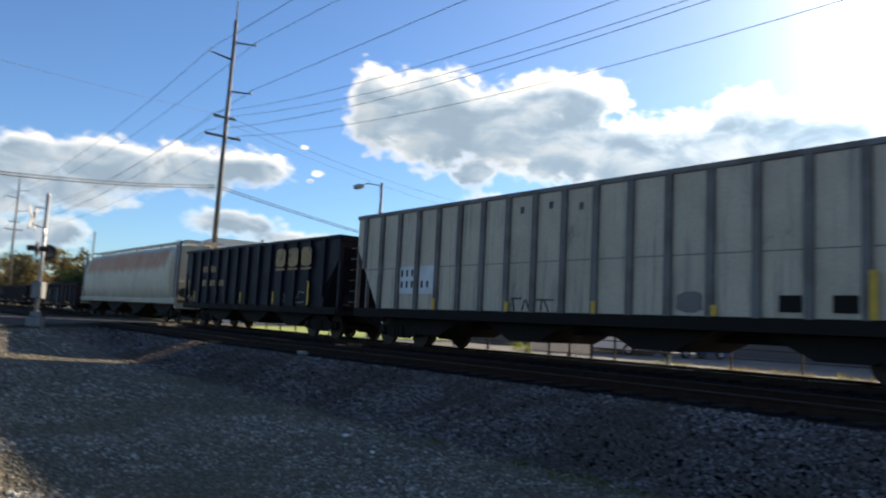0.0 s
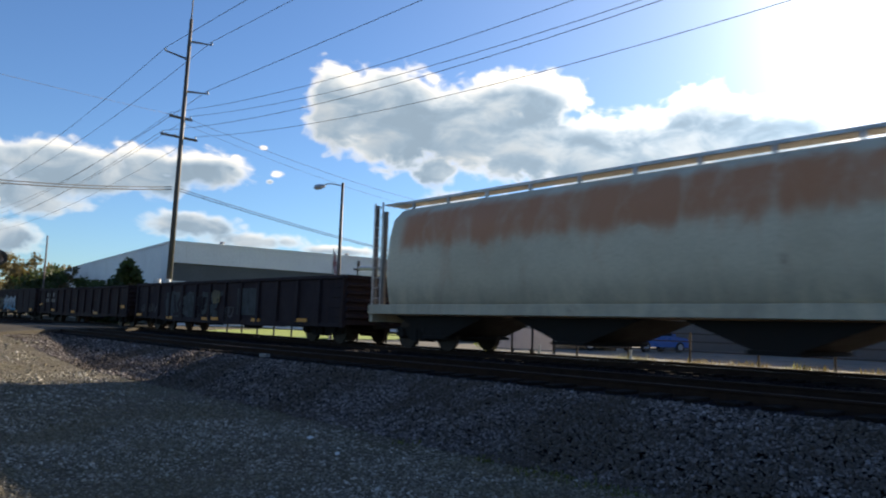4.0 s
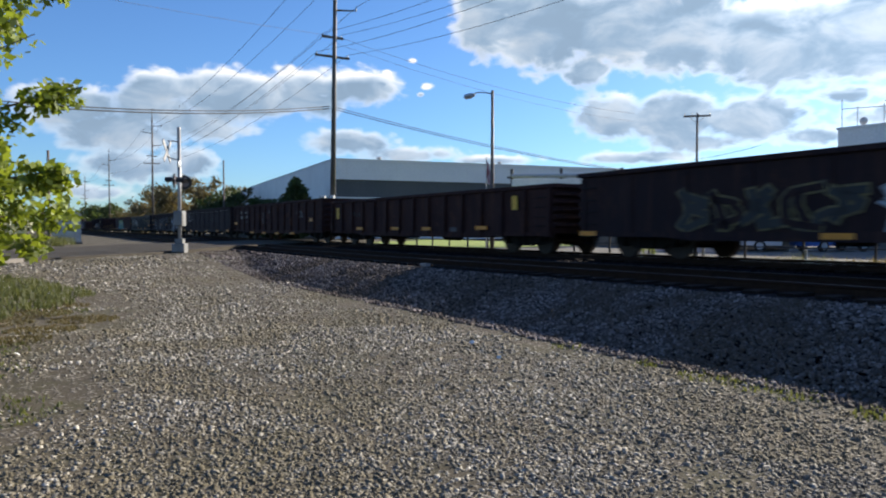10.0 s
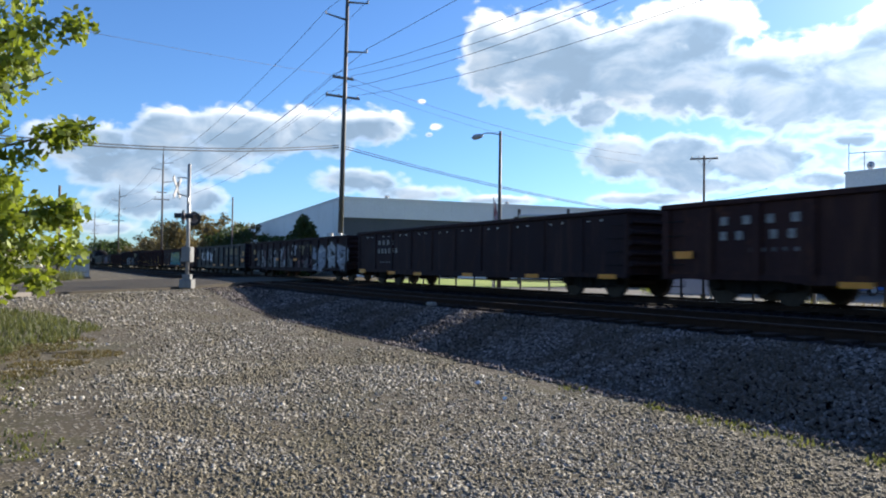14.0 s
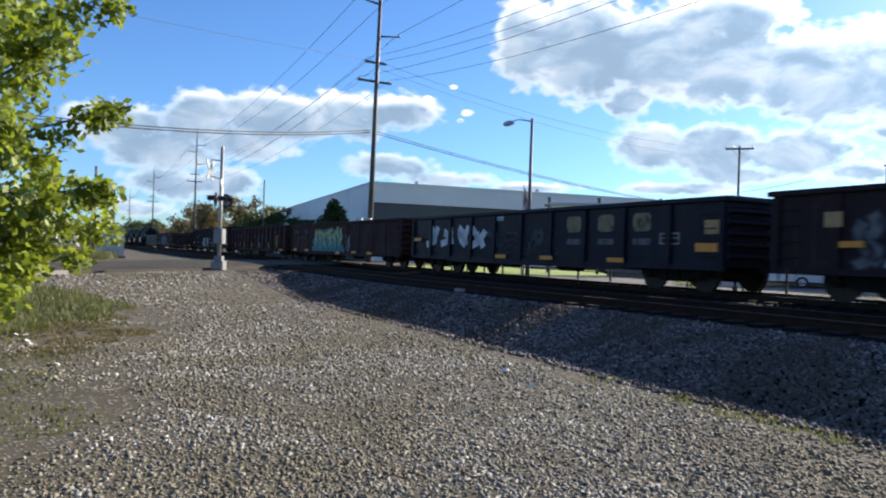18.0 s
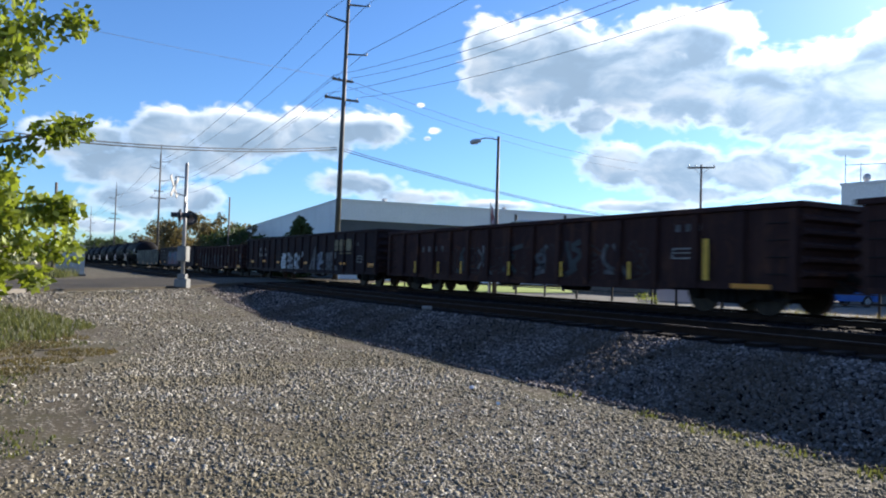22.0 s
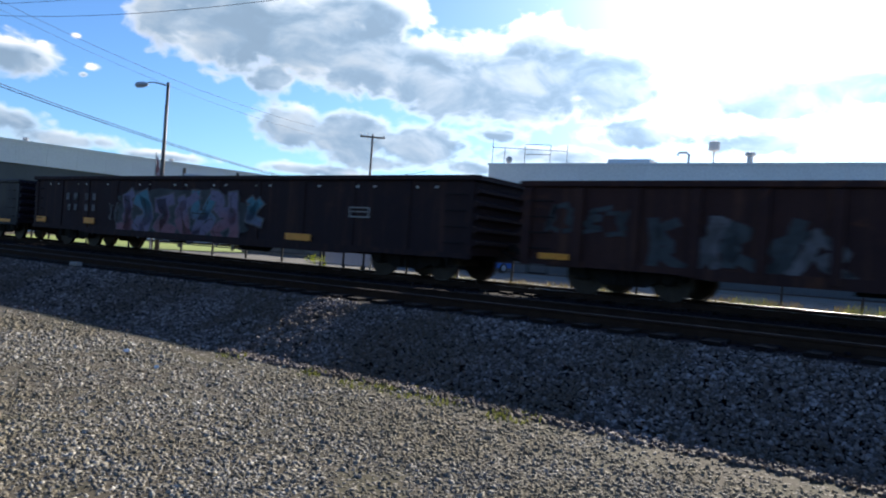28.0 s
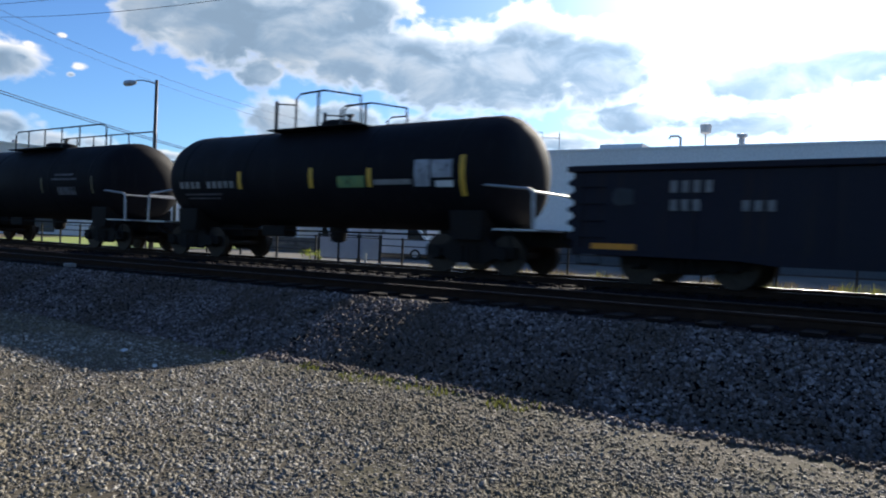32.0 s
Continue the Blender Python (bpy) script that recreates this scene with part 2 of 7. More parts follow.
def stony_ground(name):
    """Brown dirt with crushed stone trodden into it: small uneven cells, thinning out in patches."""
    m = bpy.data.materials.new(name)
    m.use_nodes = True
    w = Net(m.node_tree)
    bsdf = m.node_tree.nodes["Principled BSDF"]
    tc = w.n("ShaderNodeTexCoord").outputs["Object"]
    warp = w.n("ShaderNodeTexNoise")
    w.put(warp.inputs["Vector"], tc)
    warp.inputs["Scale"].default_value = 30.0
    spot = w.vec("ADD", tc, w.vec("MULTIPLY", warp.outputs["Color"], (0.02, 0.02, 0.0)))
    cell = w.n("ShaderNodeTexVoronoi")
    w.put(cell.inputs["Vector"], w.vec("MULTIPLY", spot, (1, 1, 0.2)))
    cell.inputs["Scale"].default_value = 27.0
    tone = w.n("ShaderNodeSeparateColor")
    w.put(tone.inputs[0], cell.outputs["Color"])
    patch = w.noise(tc, 0.35, 5.0, 0.6, 0.6)
    fine = w.noise(tc, 70.0, 3.0, 0.6)
    soil = w.mix(w.ramp(patch, 0.35, 0.65), (0.070, 0.057, 0.038), (0.102, 0.084, 0.056))
    soil = w.mix(w.ramp(w.noise(tc, 0.9, 5.0, 0.65, 0.8), 0.46, 0.62, 0.0, 0.7), soil, (0.072, 0.066, 0.032))
    soil = w.mix(w.ramp(fine, 0.3, 0.8, 0.0, 0.5), soil, (0.045, 0.036, 0.027))
    stone = w.mix(tone.outputs[0], (0.09, 0.077, 0.062), (0.34, 0.30, 0.245))
    there = w.math("MULTIPLY", w.ramp(tone.outputs[1], 0.55, 0.7), w.ramp(cell.outputs["Distance"], 0.62, 0.40))
    there = w.math("MULTIPLY", there, w.ramp(patch, 0.66, 0.46, 0.25, 1.0))
    w.put(bsdf.inputs["Base Color"], w.mix(there, soil, stone))
    bsdf.inputs["Roughness"].default_value = 0.95
    bsdf.inputs["Specular IOR Level"].default_value = 0.2
    b = w.n("ShaderNodeBump")
    b.inputs["Strength"].default_value, b.inputs["Distance"].default_value = 0.8, 0.016
    w.put(b.inputs["Height"], w.math("ADD", w.math("MULTIPLY", there, w.math("SUBTRACT", 1.0, cell.outputs["Distance"])), w.math("MULTIPLY", fine, 0.35)))
    w.put(bsdf.inputs["Normal"], b.outputs[0])
    return m


MAT = {
    "dirt": stony_ground("gravel_bed"),
    "gravel": island_stone("gravel_stone", (0.068, 0.062, 0.052), (0.76, 0.72, 0.64), (0.25, 0.215, 0.155), dusty_west=0.4),
    "ballast": island_stone("ballast_stone", (0.036, 0.030, 0.031), (0.44, 0.39, 0.38), (0.13, 0.10, 0.088)),
    # Near-black and purplish: the shade on the tracks is put into this colour.
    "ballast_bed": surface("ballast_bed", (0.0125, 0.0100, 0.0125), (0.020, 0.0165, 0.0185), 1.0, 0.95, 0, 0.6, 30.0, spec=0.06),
    "tie": surface("creosoted_timber", (0.014, 0.0105, 0.0095), (0.022, 0.017, 0.015), 3.0, 0.9, 0, 0.4, 35.0, (0.034, 0.03, 0.027), 0.6, 0.25, spec=0.08),
    "rail": surface("rusty_rail_web", (0.026, 0.015, 0.011), (0.04, 0.024, 0.017), 4.0, 0.85, 0, 0.2, 60.0, spec=0.08),
    "railhead": surface("polished_railhead", (0.55, 0.54, 0.52), (0.45, 0.44, 0.43), 2.0, 0.22, 1.0, 0.03, 60.0),
    "railhead_dull": surface("dull_railhead", (0.05, 0.036, 0.03), (0.036, 0.026, 0.022), 2.0, 0.7, 0.2, 0.03, 60.0, spec=0.15),
    "asphalt": surface("asphalt", (0.064, 0.056, 0.045), (0.088, 0.078, 0.063), 0.8, 0.95, 0, 0.3, 90.0, (0.06, 0.056, 0.05), 0.6, spec=0.08),
    "concrete": surface("concrete", (0.20, 0.185, 0.16), (0.15, 0.14, 0.12), 0.5, 0.95, 0, 0.2, 50.0, (0.085, 0.08, 0.06), 0.52, spec=0.12),
    "kerb": surface("old_kerb", (0.27, 0.245, 0.21), (0.21, 0.19, 0.165), 0.9, 0.95, 0, 0.2, 50.0, (0.12, 0.105, 0.09), 0.56, spec=0.1),
    "lawn": surface("lawn", (0.26, 0.32, 0.05), (0.19, 0.26, 0.04), 0.6, 0.95, 0, 0.5, 25.0, (0.22, 0.23, 0.07), 0.6),
    "grass": surface("grass_blade", (0.12, 0.17, 0.03), (0.18, 0.20, 0.05), 0.8, 0.8, 0, 0.0, 10.0),
    "greybox": surface("dull_grey_enclosure", (0.22, 0.22, 0.215), (0.17, 0.17, 0.165), 3.0, 0.6, 0.2, 0.05, 60.0),
    # Pale because the sky's reflection in the lens is put into its colour.
    "lens": surface("unlit_lens", (0.30, 0.26, 0.25), (0.24, 0.2, 0.2), 4.0, 0.2, 0, 0.0, 30.0),
    "galv": surface("galvanised_steel", (0.50, 0.51, 0.52), (0.40, 0.41, 0.42), 3.0, 0.5, 0.6, 0.05, 60.0),
    "alu": surface("silver_paint", (0.38, 0.375, 0.365), (0.30, 0.295, 0.29), 2.0, 0.5, 0.3, 0.05, 50.0),
    "blackpaint": surface("black_paint", (0.015, 0.015, 0.016), (0.022, 0.022, 0.022), 2.0, 0.45, 0, 0.05, 30.0),
    "tank": surface("black_tank_paint", (0.008, 0.0075, 0.010), (0.013, 0.0115, 0.013), 0.7, 0.70, 0, 0.04, 20.0, (0.022, 0.018, 0.017), 0.62, streak=(0.016, 0.0145, 0.016), spec=0.10),
    "gon_black": surface("weathered_black_car_paint", (0.025, 0.0155, 0.019), (0.033, 0.0205, 0.0215), 0.8, 0.72, 0, 0.15, 14.0, (0.055, 0.028, 0.021), 0.56, streak=(0.066, 0.034, 0.026), spec=0.10),
    "gon_brown": surface("rust_brown_car_paint", (0.050, 0.0235, 0.0215), (0.036, 0.020, 0.021), 0.8, 0.78, 0, 0.2, 14.0, (0.088, 0.037, 0.023), 0.54, streak=(0.085, 0.041, 0.028), spec=0.10),
    "gon_grey": surface("faded_dark_car_paint", (0.038, 0.0275, 0.032), (0.029, 0.021, 0.025), 0.8, 0.74, 0, 0.15, 14.0, (0.046, 0.028, 0.023), 0.56, streak=(0.054, 0.032, 0.025), spec=0.10),
    "navy": surface("navy_car_paint", (0.0125, 0.0125, 0.0215), (0.018, 0.0165, 0.0255), 0.8, 0.5, 0, 0.1, 14.0, (0.022, 0.017, 0.018), 0.62, streak=(0.026, 0.019, 0.018), spec=0.12),
    "greycar": surface("faded_grey_car_paint", (0.60, 0.48, 0.355), (0.50, 0.405, 0.30), 0.7, 0.7, 0, 0.08, 14.0, (0.20, 0.17, 0.14), 0.6, streak=(0.24, 0.20, 0.17)),
    "whitecar": surface("soiled_white_car_paint", (0.64, 0.54, 0.39), (0.54, 0.45, 0.32), 0.5, 0.6, 0, 0.05, 14.0, (0.34, 0.25, 0.18), 0.58),
    "greyrib": surface("stained_side_post", (0.20, 0.18, 0.165), (0.13, 0.105, 0.09), 1.0, 0.75, 0, 0.1, 14.0, streak=(0.16, 0.09, 0.06)),
    "sp_white": surface("sprayed_white", (0.384, 0.392, 0.416), (0.24, 0.248, 0.272), 3.2, 0.65, 0, 0.02, 20.0, (0.024, 0.021, 0.022), 0.53, spec=0.2),
    "sp_bright": surface("fresh_white_spray", (0.62, 0.62, 0.63), (0.50, 0.50, 0.52), 3.2, 0.6, 0, 0.02, 20.0, (0.05, 0.045, 0.048), 0.60, spec=0.2),
    "sp_silver": surface("sprayed_silver", (0.272, 0.288, 0.336), (0.176, 0.192, 0.24), 3.2, 0.65, 0, 0.02, 20.0, (0.024, 0.021, 0.022), 0.55, spec=0.2),
    "sp_teal": surface("sprayed_teal", (0.051, 0.187, 0.212), (0.085, 0.255, 0.255), 3.2, 0.65, 0, 0.02, 20.0, (0.024, 0.021, 0.022), 0.55, spec=0.2),
    "sp_blue": surface("sprayed_blue", (0.043, 0.17, 0.289), (0.085, 0.255, 0.357), 3.2, 0.65, 0, 0.02, 20.0, (0.024, 0.021, 0.022), 0.56, spec=0.2),
    "sp_green": surface("sprayed_green", (0.119, 0.238, 0.111), (0.221, 0.289, 0.102), 3.2, 0.65, 0, 0.02, 20.0, (0.024, 0.021, 0.022), 0.56, spec=0.2),
    "sp_pink": surface("sprayed_pink", (0.161, 0.074, 0.087), (0.099, 0.068, 0.105), 3.2, 0.65, 0, 0.02, 20.0, (0.024, 0.021, 0.022), 0.5, spec=0.2),
    "sp_tan": surface("sprayed_faded_yellow", (0.17, 0.136, 0.06), (0.111, 0.093, 0.068), 3.2, 0.65, 0, 0.02, 20.0, (0.024, 0.021, 0.022), 0.5, spec=0.2),
    "sp_dim": surface("faded_tag_paint", (0.144, 0.135, 0.144), (0.081, 0.077, 0.081), 3.2, 0.65, 0, 0.02, 20.0, (0.024, 0.021, 0.022), 0.5, spec=0.2),
    "sp_faint": surface("almost_faded_tag_paint", (0.055, 0.062, 0.068), (0.04, 0.042, 0.046), 1.5, 0.7, 0, 0.02, 20.0, (0.03, 0.03, 0.03), 0.52, spec=0.22),
    "sp_black": surface("sprayed_black", (0.012, 0.012, 0.014), (0.02, 0.02, 0.02), 1.5, 0.6, 0, 0.02, 20.0),
    "logo": surface("worn_yellow_lettering", (0.44, 0.26, 0.09), (0.30, 0.18, 0.08), 3.0, 0.6, 0, 0.02, 30.0, (0.06, 0.045, 0.04), 0.50),
    "logo_pale": surface("faded_pale_lettering", (0.26, 0.20, 0.11), (0.17, 0.14, 0.09), 3.2, 0.65, 0, 0.02, 20.0, (0.024, 0.021, 0.022), 0.5, spec=0.2),
    "stencil": surface("stencil_white", (0.27, 0.26, 0.25), (0.17, 0.165, 0.16), 5.0, 0.6, 0, 0.02, 50.0, (0.05, 0.05, 0.05), 0.62),
    "running": surface("running_gear", (0.014, 0.012, 0.011), (0.022, 0.017, 0.015), 3.0, 0.8, 0.2, 0.2, 25.0, spec=0.22),
    "wheel": surface("wheel_steel", (0.045, 0.034, 0.028), (0.07, 0.055, 0.045), 4.0, 0.6, 0.6, 0.1, 30.0, spec=0.22),
    "orange": surface("amber_reflector", (0.72, 0.26, 0.012), (0.62, 0.21, 0.012), 6.0, 0.4, 0, 0.02, 60.0),
    "yellowmark": surface("yellow_paint", (0.75, 0.42, 0.04), (0.62, 0.34, 0.04), 4.0, 0.6, 0, 0.02, 60.0),
    "white": surface("white_paint", (0.72, 0.72, 0.70), (0.60, 0.60, 0.58), 4.0, 0.6, 0, 0.02, 60.0),
    "wall_white": surface("white_painted_block", (0.80, 0.79, 0.76), (0.74, 0.73, 0.70), 0.2, 0.8, 0, 0.05, 6.0, (0.62, 0.61, 0.58), 0.64),
    "wall_grey": surface("pale_ribbed_cladding", (0.80, 0.79, 0.77), (0.74, 0.735, 0.72), 0.2, 0.6, 0, 0.05, 6.0),
    "wall_dark": surface("dark_wall_band", (0.075, 0.082, 0.085), (0.10, 0.105, 0.108), 0.3, 0.7, 0, 0.05, 6.0),
    "wood": surface("weathered_pole_wood", (0.13, 0.10, 0.085), (0.18, 0.15, 0.13), 1.5, 0.85, 0, 0.3, 30.0),
    "bark": surface("bark", (0.10, 0.08, 0.06), (0.15, 0.12, 0.09), 3.0, 0.9, 0, 0.5, 25.0),
    "steelpole": surface("weathered_steel_pole", (0.075, 0.068, 0.062), (0.10, 0.09, 0.083), 1.5, 0.6, 0.2, 0.05, 30.0),
    "bluecar": surface("blue_car_paint", (0.05, 0.15, 0.45), (0.04, 0.13, 0.40), 2.0, 0.3, 0, 0.0, 30.0),
    "whiteveh": surface("white_car_paint", (0.65, 0.65, 0.65), (0.6, 0.6, 0.6), 2.0, 0.3, 0, 0.0, 30.0),
    "glassdark": surface("dark_glass", (0.02, 0.025, 0.03), (0.03, 0.035, 0.04), 2.0, 0.1, 0, 0.0, 30.0),
    "rubber": surface("tyre_rubber", (0.02, 0.02, 0.02), (0.03, 0.03, 0.03), 5.0, 0.85, 0, 0.1, 30.0),
    "wire": surface("cable", (0.05, 0.052, 0.058), (0.07, 0.07, 0.075), 2.0, 0.6, 0, 0.0, 30.0),
}


def leaf_material(name, dark, light):
    m = bpy.data.materials.new(name)
    m.use_nodes = True
    w = Net(m.node_tree)
    bsdf = m.node_tree.nodes["Principled BSDF"]
    rnd = w.n("ShaderNodeNewGeometry").outputs["Random Per Island"]
    col = w.mix(rnd, dark, light)
    w.put(bsdf.inputs["Base Color"], col)
    bsdf.inputs["Roughness"].default_value = 0.55
    trans = w.n("ShaderNodeBsdfTranslucent")
    w.put(trans.inputs["Color"], w.mix(0.5, col, (light[0] * 1.6, light[1] * 1.5, light[2])))
    both = w.n("ShaderNodeMixShader")
    both.inputs[0].default_value = 0.45
    w.t.links.new(bsdf.outputs[0], both.inputs[1])
    w.t.links.new(trans.outputs[0], both.inputs[2])
    w.t.links.new(both.outputs[0], m.node_tree.nodes["Material Output"].inputs[0])
    return m


def faded_spray(name, low, high, z0, z1):
    """Sprayed paint that was blended from one colour at the foot to another at the head."""
    m = MAT["sp_white"].copy()
    m.name = name
    w = Net(m.node_tree)
    bsdf = m.node_tree.nodes["Principled BSDF"]
    sep = w.n("ShaderNodeSeparateXYZ")
    tc = w.n("ShaderNodeTexCoord").outputs["Object"]
    w.put(sep.inputs[0], tc)
    z = w.math("ADD", sep.outputs[2], w.math("MULTIPLY", w.math("SUBTRACT", w.noise(tc, 2.5, 4.0), 0.5), 0.7))
    col = w.mix(w.ramp(z, z0, z1), low, high)
    worn = w.ramp(w.noise(tc, 7.0, 6.0, 0.7, 0.8), 0.50, 0.72, 0.0, 0.75)
    w.put(bsdf.inputs["Base Color"], w.mix(worn, col, (0.02, 0.018, 0.02)))
    return m


MAT["fade_blue"] = faded_spray("white_to_blue_spray", (0.05, 0.27, 0.44), (0.40, 0.44, 0.48), 0.75, 1.45)
MAT["fade_green"] = faded_spray("yellow_green_to_teal_spray", (0.03, 0.22, 0.20), (0.36, 0.40, 0.13), 0.7, 1.7)
MAT["fade_lilac"] = faded_spray("lilac_to_pink_spray", (0.20, 0.09, 0.11), (0.15, 0.13, 0.20), 0.8, 1.7)
MAT["fade_sea"] = faded_spray("sea_blue_to_lilac_spray", (0.15, 0.12, 0.18), (0.06, 0.17, 0.22), 0.8, 1.7)

MAT["leaf"] = leaf_material("fresh_leaf", (0.045, 0.072, 0.008), (0.24, 0.30, 0.035))
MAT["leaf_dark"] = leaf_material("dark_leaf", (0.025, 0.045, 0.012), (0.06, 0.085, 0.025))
MAT["leaf_brown"] = leaf_material("brownish_leaf", (0.05, 0.055, 0.02), (0.13, 0.10, 0.045))
MAT["blossom"] = leaf_material("white_blossom", (0.55, 0.55, 0.45), (0.75, 0.75, 0.68))
MAT["weed"] = leaf_material("weed_blade", (0.042, 0.060, 0.016), (0.125, 0.135, 0.045))


def stained_white():
    """Soiled white hopper paint, with rust run down from the roof edge."""
    m = MAT["whitecar"]
    w = Net(m.node_tree)
    bsdf = m.node_tree.nodes["Principled BSDF"]
    old = bsdf.inputs["Base Color"].links[0].from_socket
    tc = w.n("ShaderNodeTexCoord").outputs["Object"]
    sep = w.n("ShaderNodeSeparateXYZ")
    w.put(sep.inputs[0], tc)
    patch = w.noise(w.vec("MULTIPLY", tc, (1.3, 1.3, 0.42)), 1.0, 7.0, 0.72, 0.8)
    band = w.math("MULTIPLY", w.ramp(sep.outputs[2], 2.55, 3.25), w.ramp(sep.outputs[2], 4.22, 3.80))
    rust = w.ramp(w.math("ADD", patch, w.math("MULTIPLY", band, 0.44)), 0.52, 1.0, 0.0, 0.92)
    rust = w.math("MULTIPLY", rust, w.ramp(w.math("ABSOLUTE", sep.outputs[0]), 8.75, 8.2))
    col = w.mix(rust, old, (0.46, 0.17, 0.07))
    foot = w.ramp(sep.outputs[2], 2.1, 1.4, 0.0, 0.45)
    col = w.mix(w.math("MULTIPLY", foot, w.ramp(patch, 0.35, 0.6)), col, (0.22, 0.20, 0.17))
    w.put(bsdf.inputs["Base Color"], col)


stained_white()

# ---------------------------------------------------------------- mesh tools
class Shape:
    """Collects simple solids into one mesh."""

    def __init__(self):
        self.v, self.f, self.k = [], [], []

    def add(self, verts, faces, slot=0):
        o = len(self.v)
        self.v += [tuple(p) for p in verts]
        self.f += [tuple(i + o for i in q) for q in faces]
        self.k += [slot] * len(faces)
        return self

    def box(self, x0, x1, y0, y1, z0, z1, c=0.0, slot=0):
        """A box; c chamfers its four edges along x."""
        if c <= 0:
            pts = [(x, y, z) for x in (x0, x1) for y in (y0, y1) for z in (z0, z1)]
            return self.add(pts, [(0, 1, 3, 2), (4, 6, 7, 5), (0, 4, 5, 1), (2, 3, 7, 6), (0, 2, 6, 4), (1, 5, 7, 3)], slot)
        prof = [(y0 + c, z0), (y1 - c, z0), (y1, z0 + c), (y1, z1 - c), (y1 - c, z1), (y0 + c, z1), (y0, z1 - c), (y0, z0 + c)]
        return self.prism(prof, x0, x1, slot)

    def prism(self, prof, x0, x1, slot=0):
        """A (y, z) profile, drawn out along x."""
        n = len(prof)
        pts = [(x0, y, z) for y, z in prof] + [(x1, y, z) for y, z in prof]
        faces = [tuple(range(n - 1, -1, -1)), tuple(range(n, 2 * n))]
        faces += [(i, (i + 1) % n, n + (i + 1) % n, n + i) for i in range(n)]
        return self.add(pts, faces, slot)

    def prism_y(self, prof, y0, y1, slot=0):
        """An (x, z) profile, drawn out along y."""
        n = len(prof)
        pts = [(x, y0, z) for x, z in prof] + [(x, y1, z) for x, z in prof]
        faces = [tuple(range(n)), tuple(range(2 * n - 1, n - 1, -1))]
        faces += [((i + 1) % n, i, n + i, n + (i + 1) % n) for i in range(n)]
        return self.add(pts, faces, slot)

    def tube(self, points, r, sides=6, r_end=None, slot=0, caps=True):
        """A round bar along a line of points."""
        pts = [Vector(p) for p in points]
        rings = []
        for i, p in enumerate(pts):
            d = (pts[min(i + 1, len(pts) - 1)] - pts[max(i - 1, 0)]).normalized()
            ref = Vector((0, 0, 1)) if abs(d.z) < 0.9 else Vector((1, 0, 0))
            a = d.cross(ref).normalized()
            b = d.cross(a)
            rr = r if r_end is None else r + (r_end - r) * i / (len(pts) - 1)
            rings.append([p + rr * (math.cos(2 * math.pi * k / sides) * a + math.sin(2 * math.pi * k / sides) * b) for k in range(sides)])
        verts = [q for ring in rings for q in ring]
        faces = []
        for i in range(len(pts) - 1):
            for k in range(sides):
                k2 = (k + 1) % sides
                faces.append((i * sides + k, i * sides + k2, (i + 1) * sides + k2, (i + 1) * sides + k))
        if caps:
            faces += [tuple(range(sides - 1, -1, -1)), tuple(range((len(pts) - 1) * sides, len(pts) * sides))]
        return self.add(verts, faces, slot)

    def lathe(self, prof, axis="x", sides=24, centre=(0, 0, 0), slot=0):
        """A profile of (along, radius), turned round an axis."""
        verts = []
        for a, r in prof:
            for k in range(sides):
                u, w2 = r * math.cos(2 * math.pi * k / sides), r * math.sin(2 * math.pi * k / sides)
                p = {"x": (a, u, w2), "y": (u, a, w2), "z": (u, w2, a)}[axis]
                verts.append((p[0] + centre[0], p[1] + centre[1], p[2] + centre[2]))
        faces = []
        for i in range(len(prof) - 1):
            for k in range(sides):
                k2 = (k + 1) % sides
                faces.append((i * sides + k, i * sides + k2, (i + 1) * sides + k2, (i + 1) * sides + k))
        faces += [tuple(range(sides - 1, -1, -1)), tuple(range((len(prof) - 1) * sides, len(prof) * sides))]
        return self.add(verts, faces, slot)

    def mesh(self, name, *materials, smooth=False):
        me = bpy.data.meshes.new(name)
        me.from_pydata(self.v, [], self.f)
        for m in materials:
            me.materials.append(MAT[m] if isinstance(m, str) else m)
        if any(self.k):
            me.polygons.foreach_set("material_index", self.k)
        if smooth:
            me.polygons.foreach_set("use_smooth", [len(f) <= 4 for f in self.f])
        me.update()
        return me


def part(name, shape, material, parent, label="", at=None, smooth=False):
    """One mesh object under a thing or a part."""
    me = shape if isinstance(shape, bpy.types.Mesh) else shape.mesh(name, *(material if isinstance(material, tuple) else (material,)), smooth=smooth)
    ob = new(name, me)
    ob.parent = parent
    if at is not None:
        ob.matrix_basis = at
    if label:
        ob["label"] = label
    return ob


def thing(name, label, category, m=None, group="", kind=""):
    ob = new(name)
    ob.empty_display_size = 0.2
    if m is not None:
        ob.matrix_basis = m
    return tagged(ob, label, category, group, kind)


# ---------------------------------------------------------------- the line of the tracks
EYE_Z = 1.6
UNIT = 0.78                                   # scale about the eye of the layout, which is placed to fit the camera's view
RAIL = 0.80                                   # height of the rail heads by the level crossing
FACE, TURN = 14.04, radians(13.9)             # where the near faces of the cars cross the line x = 0, and the turn of the line
TRACK_GAP = 5.42                              # from the far track's centre line to the near one's
COS, SIN = math.cos(TURN), math.sin(TURN)
NEAR_LINE = FACE * COS + 1.5 - TRACK_GAP      # square distance of the near track's centre line from the eye


def along(s, off=0.0):
    """The point at s metres along the far track, off metres to its far side, and the turn there."""
    q = 1.5 + off
    return s * COS + q * SIN, FACE - s * SIN + q * COS, TURN


def rise(s):
    """The line climbs a little towards +X."""
    return 0.006 * (min(max(s, -16.0), 40.0) + 16.0)


def smooth(x, a, b):
    u = min(1.0, max(0.0, (x - a) / (b - a)))
    return u * u * (3 - 2 * u)


